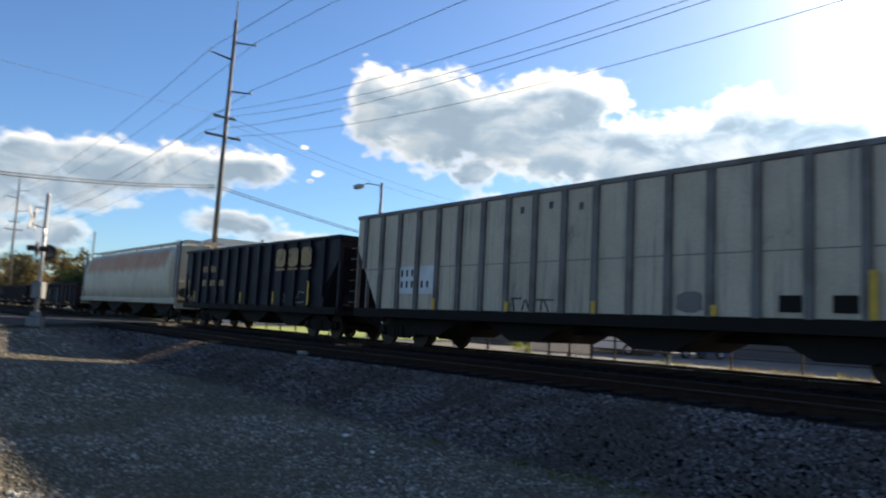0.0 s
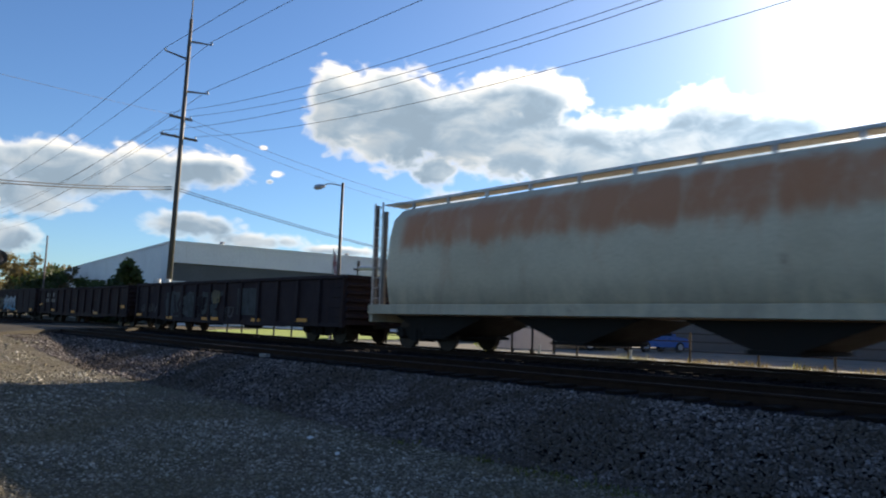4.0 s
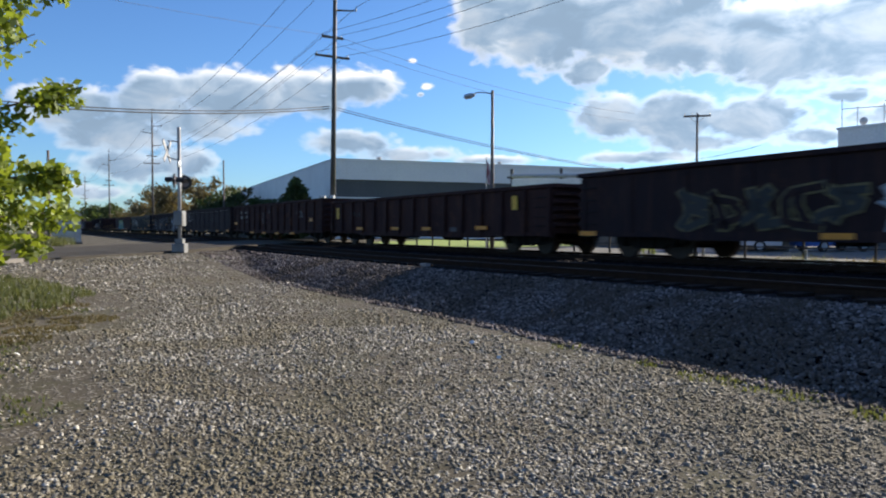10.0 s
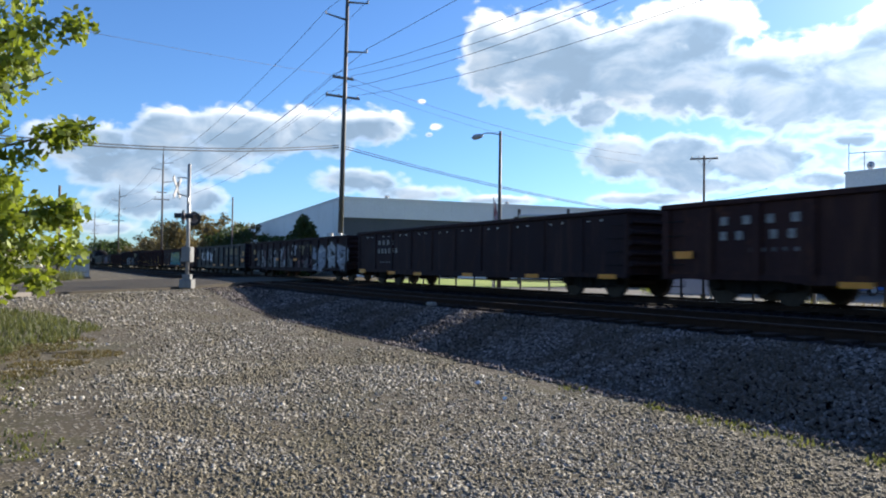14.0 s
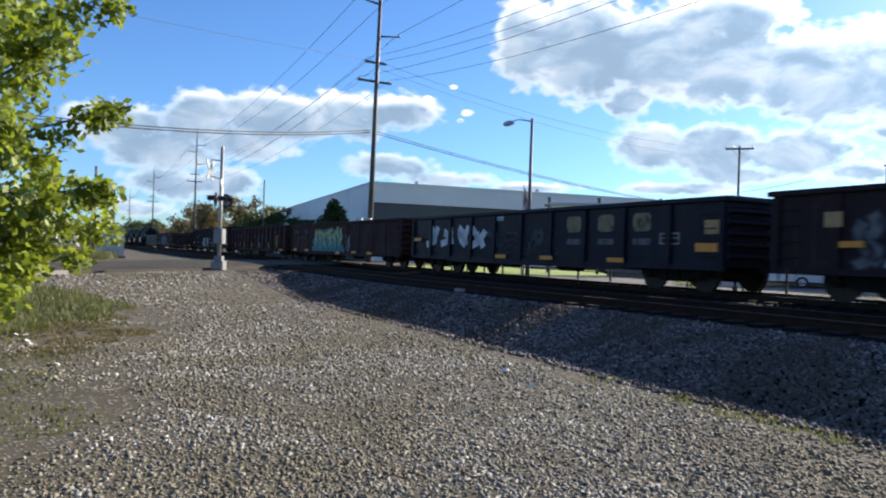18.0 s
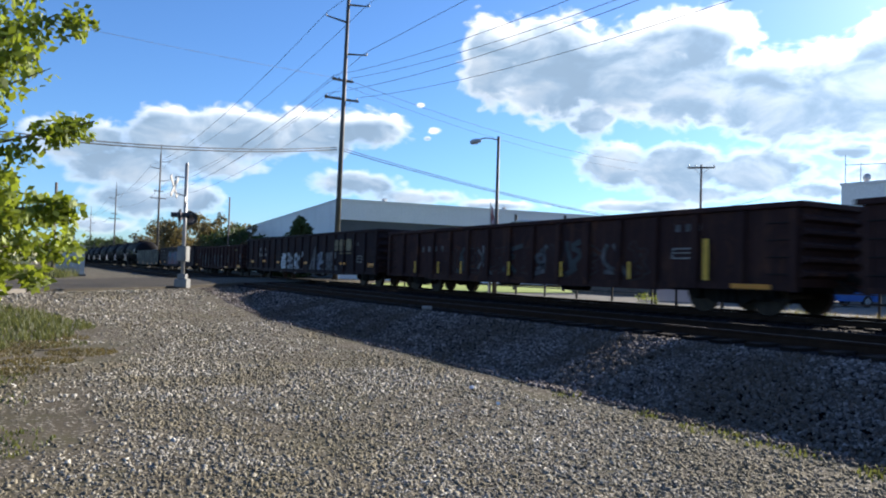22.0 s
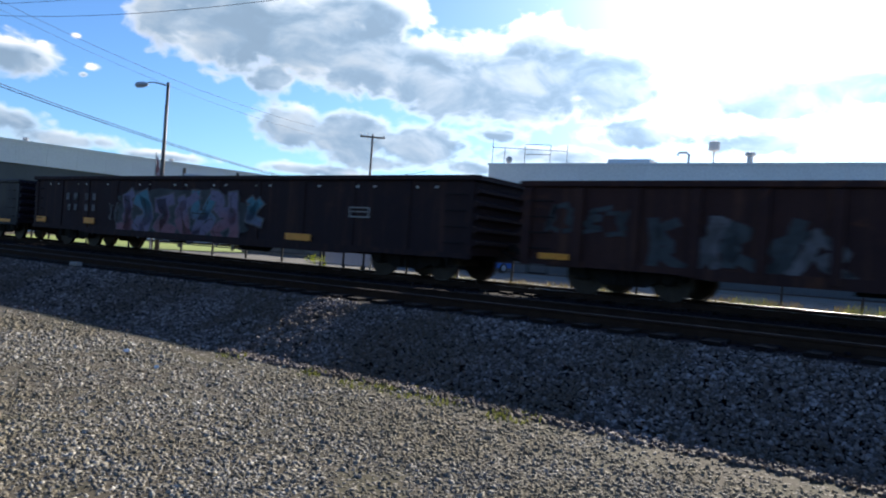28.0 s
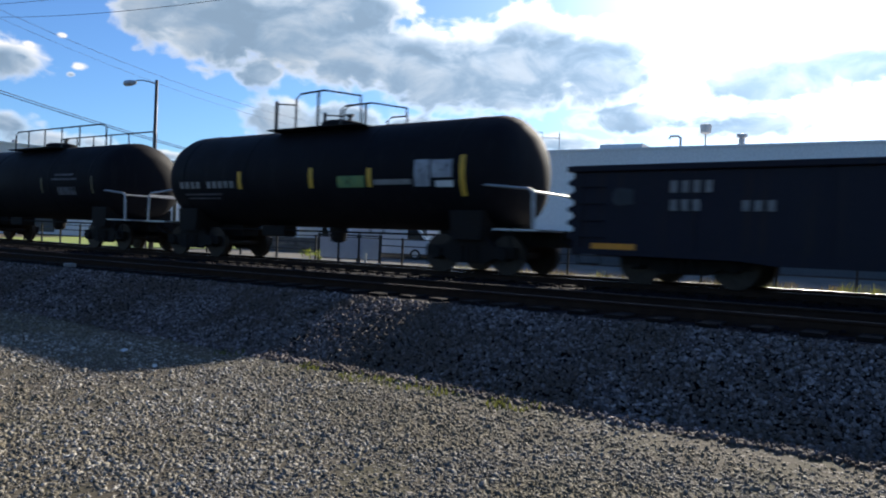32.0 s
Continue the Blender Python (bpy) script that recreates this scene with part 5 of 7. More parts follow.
    marks(car, -h + 2.0, 1.94, 4, 0.30, 0.28, 0.10, y - 0.006)
    marks(car, -h + 2.0, 1.52, 6, 0.22, 0.28, 0.10, y - 0.006)
    marks(car, -h + 2.2, 1.05, 4, 0.2, 0.10, 0.08, y - 0.006, "sp_dim")
    reflectors(car, h, y - 0.06, ((3.1, 0.52), (5.3, 0.50), (8.8, 0.52), (12.3, 0.54), (15.4, 0.58)))
    reflectors(car, h, y - 0.06, ((0.25, 0.54),), 0.6, 0.2)

    car, h, y = gondola("dark gondola car covered with white, tan and silver sprayed figures", 10, 2.62, "gon_black", 14, 0.10)
    spray(car, -h + 1.6, -h + 8.6, 0.62, 2.25, y - 0.006, 9, ["sp_dim", "sp_white", "sp_pink", "sp_dim", "sp_white"], "sp_faint", 51, 0.24, 0.05)
    spray(car, -h + 3.2, -h + 8.9, 0.62, 1.5, y - 0.012, 9, ["sp_white", "sp_faint", "sp_dim"], "gon_black", 55, 0.22, 0.03)
    for a, z in ((8.6, 1.5), (9.95, 1.45), (11.1, 1.45)):
        spray(car, -h + a, -h + a + 0.75, z, z + 0.85, y - 0.02, 1, ["sp_white" if a < 9 else "logo_pale"], "gon_black", int(a * 10), 0.30, 0.0)
    spray(car, -h + 9.6, -h + 11.8, 0.55, 1.35, y - 0.02, 3, ["sp_pink", "sp_dim"], "sp_dim", 57, 0.26, 0.03)
    spray(car, -h + 12.0, -h + 16.6, 0.50, 2.28, y - 0.062, 4, ["sp_silver", "sp_silver", "sp_white"], "sp_black", 58, 0.40, 0.07, False, "sp_bright")
    reflectors(car, h, y - 0.08, ((1.3, 1.24), (5.8, 1.22), (9.0, 1.2)))
    plate(car, "marking_plate", -h + 1.15, -h + 1.5, 1.70, 2.05, y - 0.08, "logo", "worn yellow paint panel")

    car, h, y = gondola("navy-black gondola car with white round tags and worn lettering", 11, 2.62, "navy", 11, 0.10)
    for k, a in enumerate((1.45, 2.55, 3.65, 4.75)):
        spray(car, -h + a, -h + a + 0.75, 1.1, 2.15, y - 0.006, 1, ["sp_bright"], "sp_dim", 61 + k, 0.42, 0.02)
    emblem(car, -h + 10.15, 1.72, 0.62, 0.55, 0.72, y - 0.006, "logo_pale", False)
    emblem(car, -h + 10.15, 1.30, 0.62, 0.20, 0.72, y - 0.006, "sp_dim", False)
    spray(car, -h + 5.9, -h + 9.8, 0.9, 1.9, y - 0.004, 5, ["sp_faint", "navy", "navy"], "sp_faint", 66, 0.2, 0.04)
    frame_mark(car, -h + 13.75, 1.32, 0.62, 0.34, y - 0.004)
    plate(car, "marking_plate", -h + 15.2, -h + 15.6, 1.60, 1.98, y - 0.11, "logo", "worn yellow paint panel")
    plate(car, "painted_patch", -h + 6.3, -h + 6.8, 2.25, 2.42, y - 0.006, "sp_white", "white painted patch")
    reflectors(car, h, y - 0.11, ((0.3, 1.45), (6.5, 0.75), (9.0, 0.75), (12.0, 0.75)))
    reflectors(car, h, y - 0.11, ((14.95, 1.12),), 0.62, 0.24)

    car, h, y = gondola("rusty dark gondola car with a big green and blue sprayed mural", 12, 2.65, "gon_brown", 11, 0.035)
    cloud_of_paint(car, -h + 4.5, -h + 9.6, 0.55, 2.25, y - 0.038, "sp_teal", 71, 11)
    cloud_of_paint(car, -h + 4.3, -h + 6.2, 0.55, 1.1, y - 0.040, "sp_blue", 72, 6)
    cloud_of_paint(car, -h + 8.4, -h + 9.8, 0.55, 1.0, y - 0.040, "sp_blue", 74, 6)
    spray(car, -h + 4.8, -h + 9.4, 0.60, 2.35, y - 0.044, 6, ["fade_green"], "sp_black", 78, 0.36, 0.045, False, "sp_bright")
    spray(car, -h + 9.75, -h + 10.6, 0.68, 1.85, y - 0.036, 2, ["sp_dim", "sp_white"], "gon_brown", 73, 0.2, 0.0)
    marks(car, -h + 0.9, 1.95, 2, 0.22, 0.26, 0.3, y - 0.036, "sp_dim")
    marks(car, -h + 3.0, 1.95, 2, 0.20, 0.26, 0.12, y - 0.036, "sp_dim")
    marks(car, -h + 1.6, 1.55, 4, 0.18, 0.24, 0.2, y - 0.036, "sp_faint")
    reflectors(car, h, y - 0.07, ((0.7, 0.70), (3.1, 0.70), (8.5, 0.60), (10.85, 0.68), (12.9, 0.66)))

    car, h, y = gondola("brown gondola car with upright yellow strips on its ribs", 13, 2.72, "gon_brown", 16, 0.13)
    for a in (2.3, 4.0, 5.5, 8.2, 10.6, 13.1):
        plate(car, "yellow_strip", -h + a, -h + a + 0.09, 0.80, 1.30, y - 0.125, "yellowmark", "yellow reflective strip")
    plate(car, "yellow_strip", -h + 15.3, -h + 15.44, 0.82, 1.90, y - 0.125, "yellowmark", "yellow reflective strip")
    marks(car, -h + 2.6, 1.70, 4, 0.26, 0.28, 0.20, y - 0.006, "sp_dim")
    marks(car, -h + 14.4, 2.10, 3, 0.22, 0.24, 0.06, y - 0.006, "sp_dim")
    frame_mark(car, -h + 14.35, 1.38, 0.62, 0.30, y - 0.004)
    spray(car, -h + 4.3, -h + 13.6, 0.75, 2.0, y - 0.004, 13, ["gon_brown", "sp_faint", "gon_brown", "sp_dim"], "sp_faint", 81, 0.18, 0.02)
    reflectors(car, h, y - 0.12, ((16.0, 0.64),), 0.9, 0.12)

    car, h, y = gondola("tall black gondola car with white sprayed figures and faded lettering", 14, 2.95, "gon_black", 18, 0.11)
    spray(car, -h + 7.1, -h + 10.6, 0.45, 2.05, y - 0.052, 4, ["sp_bright", "sp_white"], "gon_black", 94, 0.30, 0.06, False, "gon_black")
    spray(car, -h + 11.8, -h + 15.4, 0.42, 2.1, y - 0.052, 4, ["sp_dim", "sp_silver", "sp_dim"], "gon_black", 97, 0.40, 0.05, False, "gon_black")
    emblem(car, -h + 14.95, 1.85, 0.60, 0.66, 0.18, y - 0.07, "logo_pale", False)
    part("emblem_bar", Shape().box(-h + 15.75, -h + 16.3, y - 0.076, y - 0.07, 1.68, 1.76).box(-h + 16.5, -h + 17.1, y - 0.076, y - 0.07, 1.68, 1.76), "logo_pale", car)
    frame_mark(car, -h + 17.75, 1.22, 0.55, 0.36, y - 0.07)
    marks(car, -h + 2.2, 1.95, 4, 0.26, 0.28, 0.24, y - 0.006)
    marks(car, -h + 2.2, 1.55, 5, 0.24, 0.28, 0.18, y - 0.006)
    marks(car, -h + 17.3, 2.1, 2, 0.2, 0.22, 0.1, y - 0.006, "sp_dim")
    reflectors(car, h, y - 0.08, ((3.6, 1.18), (6.4, 1.10), (11.0, 1.08), (15.85, 1.08)))
    reflectors(car, h, y - 0.08, ((1.0, 1.10), (18.95, 0.98)), 0.6, 0.2)

    car, h, y = gondola("brown-black gondola car with dull pale tags along its side", 15, 2.58, "gon_brown", 15, 0.13)
    spray(car, -h + 6.2, -h + 9.2, 0.50, 1.95, y - 0.006, 6, ["sp_faint", "sp_dim"], "gon_brown", 101, 0.34, 0.03)
    spray(car, -h + 2.4, -h + 5.5, 0.62, 1.9, y - 0.006, 5, ["sp_faint", "sp_dim", "sp_faint"], "gon_brown", 102, 0.34, 0.03)
    spray(car, -h + 10.2, -h + 10.95, 0.85, 1.8, y - 0.006, 1, ["sp_dim"], "gon_brown", 103, 0.34, 0.03)
    spray(car, -h + 0.4, -h + 2.1, 1.3, 2.1, y - 0.006, 4, ["sp_faint"], "gon_brown", 104, 0.22, 0.02)
    for k in range(4):
        marks(car, -h + 13.6, 1.68 - 0.17 * k, 1, 0.75, 0.11, 0, y - 0.006, "sp_dim")
    marks(car, -h + 12.5, 2.05, 1, 0.8, 0.16, 0, y - 0.006, "sp_tan")
    reflectors(car, h, y - 0.12, ((0.4, 0.75), (10.4, 0.58)))
    reflectors(car, h, y - 0.12, ((13.7, 0.66),), 0.75, 0.2)

    car, h, y = gondola("black gondola car with painted daylit slots and pastel bubble figures", 16, 2.74, "gon_black", 12, 0.035)
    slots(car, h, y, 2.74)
    cloud_of_paint(car, -h + 4.9, -h + 11.0, 0.5, 2.3, y - 0.036, "sp_faint", 110, 13)
    spray(car, -h + 5.0, -h + 10.5, 0.48, 2.33, y - 0.040, 6, ["fade_lilac", "fade_sea", "fade_lilac"], "sp_dim", 119, 0.40, 0.055, True, "sp_black")
    spray(car, -h + 10.4, -h + 11.3, 1.1, 2.1, y - 0.040, 1, ["fade_sea"], "sp_dim", 112, 0.30, 0.05)
    spray(car, -h + 4.5, -h + 5.1, 0.9, 1.8, y - 0.040, 2, ["sp_dim"], "gon_black", 113, 0.16, 0.0)
    marks(car, -h + 1.95, 1.78, 2, 0.34, 0.32, 0.14, y - 0.04, "sp_dim")
    marks(car, -h + 3.1, 1.78, 2, 0.30, 0.32, 0.12, y - 0.04, "sp_dim")
    marks(car, -h + 2.1, 1.36, 2, 0.28, 0.30, 0.10, y - 0.04, "sp_dim")
    marks(car, -h + 3.1, 1.36, 2, 0.30, 0.30, 0.12, y - 0.04, "sp_dim")
    reflectors(car, h, y - 0.06, ((0.25, 0.85), (3.2, 0.90)), 0.6, 0.22)
    reflectors(car, h, y - 0.06, ((12.3, 0.80),), 0.85, 0.2)
    frame_mark(car, -h + 14.3, 1.55, 0.6, 0.3, y - 0.04)

    car, h, y = gondola("clean black gondola car with white stencilled marks", 17, 2.60, "navy", 9, 0.03)
    marks(car, -h + 1.75, 1.96, 4, 0.15, 0.30, 0.04, y - 0.036)
    marks(car, -h + 1.75, 1.58, 3, 0.15, 0.28, 0.04, y - 0.036)
    marks(car, -h + 2.9, 1.58, 3, 0.15, 0.26, 0.04, y - 0.036)
    cloud_of_paint(car, -h + 0.75, -h + 1.15, 1.7, 2.1, y - 0.034, "sp_faint", 121, 5)
    frame_mark(car, -h + 13.9, 1.55, 0.62, 0.36, y - 0.034)
    reflectors(car, h, y - 0.06, ((0.4, 0.74), (5.0, 0.64), (8.4, 0.62), (11.6, 0.66), (15.0, 0.72)), 0.8, 0.13)


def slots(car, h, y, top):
    """Small white plates under the top edge, painted as daylight through slots."""
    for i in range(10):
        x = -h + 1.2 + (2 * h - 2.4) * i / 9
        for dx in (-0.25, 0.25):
            plate(car, "tie_down_slot", x + dx - 0.022, x + dx + 0.022, top - 0.34, top - 0.28, y - 0.004, "white", "small white plate painted as daylight in a slot")


gondolas()


# ---- the tank cars
def tank_car(front, rear, label, rails, marked):
    car, length = car_thing("tank_car", label, "tank car", front, rear, 1.75)
    h, r, zc = length / 2, 1.56, 2.64
    b = h - 0.80
    head = [(0.0, 0.02), (0.03, 0.5), (0.10, 0.95), (0.24, 1.30), (0.42, 1.48), (0.64, r)]
    shell = [(-b + u, q) for u, q in head] + [(b - u, q) for u, q in reversed(head)]
    part("tank_shell", Shape().lathe(shell, "x", 40, (0, 0, zc)), "tank", car, smooth=True)
    for x in (-b + 1.1, -b * 0.35, b * 0.35, b - 1.1):
        part("shell_band", Shape().lathe([(x - 0.04, r + 0.001), (x - 0.03, r + 0.010), (x + 0.03, r + 0.010), (x + 0.04, r + 0.001)], "x", 40, (0, 0, zc)), "tank", car, smooth=True)
    part("dome", Shape().lathe([(zc + r - 0.1, 0.55), (zc + r + 0.16, 0.55), (zc + r + 0.22, 0.45), (zc + r + 0.24, 0.1)], "z", 18, (0.0, 0, 0)), "tank", car)
    part("valve", Shape().lathe([(zc + r + 0.2, 0.06), (zc + r + 0.36, 0.06), (zc + r + 0.38, 0.11), (zc + r + 0.44, 0.11)], "z", 8, (0.25, 0, 0)), "blackpaint", car)
    zt = zc + r + 0.02
    for side in (-1, 1):
        y = side * 0.95
        part("platform", Shape().box(-1.5, 1.5, y - 0.28, y + 0.28, zt - 0.18, zt - 0.14), "running", car)
        if rails == "hoop":
            part("railing", Shape().tube([(-0.75, y, zt - 0.15), (-0.75, y, zt + 0.82), (-0.6, y, zt + 0.95), (0.2, y, zt + 0.98), (1.35, y, zt + 0.70), (1.40, y, zt - 0.15)], 0.03, 6), "blackpaint", car)
            part("railing_post", Shape().tube([(0.0, y, zt - 0.15), (0.0, y, zt + 0.97)], 0.035, 6), "blackpaint", car)
            part("railing_post", Shape().tube([(0.75, y, zt - 0.15), (0.75, y, zt + 0.35), (0.9, y, zt + 0.45), (1.38, y, zt + 0.45)], 0.028, 6), "blackpaint", car)
            part("railing_post", Shape().tube([(-1.45, y, zt - 0.15), (-1.45, y, zt + 0.8)], 0.05, 6), "blackpaint", car)
            part("railing_bar", Shape().tube([(-1.45, y, zt + 0.72), (-0.75, y, zt + 0.62)], 0.025, 6), "blackpaint", car)
        else:
            part("railing", Shape().tube([(-1.5, y, zt - 0.2), (-1.5, y, zt + 0.55), (-1.35, y, zt + 0.66), (b - 1.3, y, zt + 0.66), (b - 1.15, y, zt + 0.55), (b - 1.15, y, zt - 0.2)], 0.03, 6), "blackpaint", car)
            for x in (-0.6, 0.5, 1.6, 2.7):
                part("railing_post", Shape().tube([(x, y, zt - 0.15), (x, y, zt + 0.66)], 0.028, 6), "blackpaint", car)
    ladder(car, -0.25, r + 0.12, 1.0, zt - 0.1, 0.45, "blackpaint")
    for end in (-1, 1):
        x = end * h
        part("stub_sill", Shape().box(min(x, x - end * 3.0), max(x, x - end * 3.0), -0.3, 0.3, 0.72, 1.15), "running", car)
        part("saddle", Shape().prism_y([(x - end * 2.1, 0.85), (x - end * 1.4, 0.85), (x - end * 1.35, 1.6), (x - end * 2.15, 1.6)], -1.25, 1.25), "running", car)
        part("end_platform", Shape().box(min(x, x - end * 1.0), max(x, x - end * 1.0), -1.45, 1.45, 1.10, 1.15), "galv", car)
        part("end_railing", Shape().tube([(x - end * 1.7, -1.40, 2.28), (x - end * 0.25, -1.40, 2.12), (x - end * 0.15, -1.40, 2.05), (x - end * 0.12, -1.40, 1.12)], 0.035, 6), "galv", car)
        part("end_railing", Shape().tube([(x - end * 0.12, -1.40, 2.05), (x - end * 0.12, 1.40, 2.05), (x - end * 0.12, 1.40, 1.12)], 0.03, 6), "galv", car)
        part("step", Shape().tube([(x - end * 0.2, -1.42, 1.1), (x - end * 0.2, -1.42, 0.42), (x - end * 0.6, -1.42, 0.42), (x - end * 0.6, -1.42, 1.1)], 0.02, 5), "running", car)
    part("bottom_outlet", Shape().lathe([(0.62, 0.1), (0.68, 0.2), (1.1, 0.26)], "z", 12), "running", car)
    part("brake_gear", Shape().box(-2.0, -1.2, -0.8, -0.3, 0.75, 1.1, 0.04), "running", car)
    part("train_pipe", Shape().tube([(-h + 2, -0.7, 0.95), (h - 2, -0.7, 0.95)], 0.03, 5), "running", car)

    def curved(name, x0, x1, z0, z1, material, note=""):
        """A decal that lies on the round side of the tank."""
        n = 5
        v = []
        for i in range(n + 1):
            a = math.asin(max(-1, min(1, ((z0 + (z1 - z0) * i / n) - zc) / (r + 0.012))))
            for x in (x0, x1):
                v.append((x, -(r + 0.014) * math.cos(a), zc + (r + 0.014) * math.sin(a)))
        part(name, Shape().add(v, [(2 * i, 2 * i + 1, 2 * i + 3, 2 * i + 2) for i in range(n)]), material, car, note)

    if marked:
        for a, z0, z1 in ((4.1, 2.2, 2.75), (6.6, 2.2, 2.78), (8.38, 2.2, 2.72), (10.82, 1.95, 2.98)):
            curved("yellow_strip", -h + a, -h + a + 0.13, z0, z1, "yellowmark", "yellow reflective strip")
        curved("green_panel", -h + 7.5, -h + 8.3, 2.2, 2.52, "sp_green", "yellow-green painted panel")
        curved("data_strip", -h + 8.56, -h + 9.6, 2.26, 2.40, "stencil", "white strip of small print")
        curved("placard", -h + 9.68, -h + 10.08, 2.20, 2.90, "sp_white", "white data placard")
        curved("placard", -h + 10.12, -h + 10.64, 2.42, 2.88, "sp_white", "white data placard")
        curved("placard", -h + 10.22, -h + 10.66, 2.18, 2.34, "white", "white data placard")
        for i in range(10):
            if i != 4:
                curved("stencil_mark", -h + 1.75 + i * 0.225, -h + 1.90 + i * 0.225, 2.24, 2.46, "stencil", "row of worn stencilled marks")
        curved("data_strip", -h + 1.9, -h + 3.4, 2.02, 2.08, "sp_dim")
        curved("data_strip", -h + 2.0, -h + 3.3, 1.90, 1.95, "sp_dim")
    else:
        for a in (2.0, 4.2, 7.6, 10.6):
            curved("yellow_strip", -h + a, -h + a + 0.12, 2.1, 2.75, "sp_tan", "dull yellow reflective strip")
        curved("data_strip", -h + 8.3, -h + 9.8, 2.62, 2.70, "sp_dim")
        curved("data_strip", -h + 8.5, -h + 9.6, 2.80, 2.88, "sp_dim")
        curved("placard", -h + 8.6, -h + 9.7, 2.05, 2.35, "sp_dim", "dull data placard")
        curved("placard", -h + 2.9, -h + 3.5, 2.1, 2.4, "sp_dim", "dull data placard")
    couplers(car, length)
    truck(car, h - 1.75)
    truck(car, -h + 1.75)


def tank_cars():
    prev = REAR[-1]
    for k in range(13):
        rear = prev - 14.67
        if k == 0:
            tank_car(prev - 0.8, rear, "black tank car with yellow strips, white placards and a railed dome", "hoop", True)
        else:
            tank_car(prev - 1.0, rear, "black tank car with a long railing along its top", "hoop" if k % 3 == 2 else "walk", False)
        prev = rear


tank_cars()


def stretch_to_view():
    """Stretches and flattens car bodies to fit the camera's view; running gear stays."""
    done = set()
    fit = Matrix.Diagonal((LONG, 1.0, TALL, 1.0))
    for car, _, _ in MOVING:
        for ob in car.children:
            x, y, z = ob.matrix_basis.to_translation()
            turn = ob.matrix_basis.to_quaternion().to_matrix().to_4x4()
            ob.matrix_basis = Matrix.Translation((x * LONG, y, z * TALL)) @ turn
            if ob.data is not None and ob.data.name not in done and ob.data is not COUPLER:
                done.add(ob.data.name)
                ob.data.transform(fit)


stretch_to_view()
NOT_SCALED = set(bpy.data.objects)             # what is built from here on is laid out to the view, then scaled


def lie(x, y):
    """Height of the ground or of the ballast at a place of the unscaled layout."""
    mx, my = x * UNIT, y * UNIT
    off = near_offset(mx, my)
    z = ground_z(mx, my)
    if 1.0 < off < SHOULDER_FOOT:
        z = max(z, bank_z(off, mx))
    return EYE_Z + (z - EYE_Z) / UNIT


# ---------------------------------------------------------------- level crossing
ROAD_DIR = Vector((-0.545, 0.838))


def crossing_road():
    d, n = ROAD_DIR, Vector((0.838, 0.545))          # along the road, and towards the eye
    mid = Vector((-35.3, 6.8))

    def top(k):                                      # low by the lot, level with the rails on the crossing
        return 0.42 + 0.14 * smooth(k, 6.0, 16.0) - 0.04 * max(0.0, k - 34)

    s = Shape()
    stations = spaced((-60, -20, 10), (-20, 42, 2))
    prof = [(-4.25, -0.3), (-4.25, 0.0), (0.0, 0.02), (4.25, 0.0), (4.25, -0.3)]
    verts = []
    for k in stations:
        p = mid + d * k
        for o, z in prof:
            q = p + n * o
            verts.append((q.x, q.y, top(k) + z))
    m = len(prof)
    s.add(verts, [(i * m + k, i * m + k + 1, (i + 1) * m + k + 1, (i + 1) * m + k) for i in range(len(stations) - 1) for k in range(m - 1)])
    tagged(new("road", s.mesh("road", "asphalt")), "worn grey asphalt road crossing the railway tracks", "road", kind="structure")
    for side in (-1, 1):
        e = Shape()
        verts = []
        for k in stations[:14]:
            p = mid + d * k + n * side * 4.43
            for o, z in ((-0.17, -0.3), (-0.17, 0.05), (0.17, 0.05), (0.17, -0.3)):
                q = p + n * o
                verts.append((q.x, q.y, top(k) + z))
        e.add(verts, [(i * 4 + k, i * 4 + k + 1, i * 4 + k + 5, i * 4 + k + 4) for i in range(13) for k in range(3)])
        tagged(new("kerb", e.mesh("kerb", "kerb")), "pale concrete edging along the road", "kerb", kind="structure")


crossing_road()


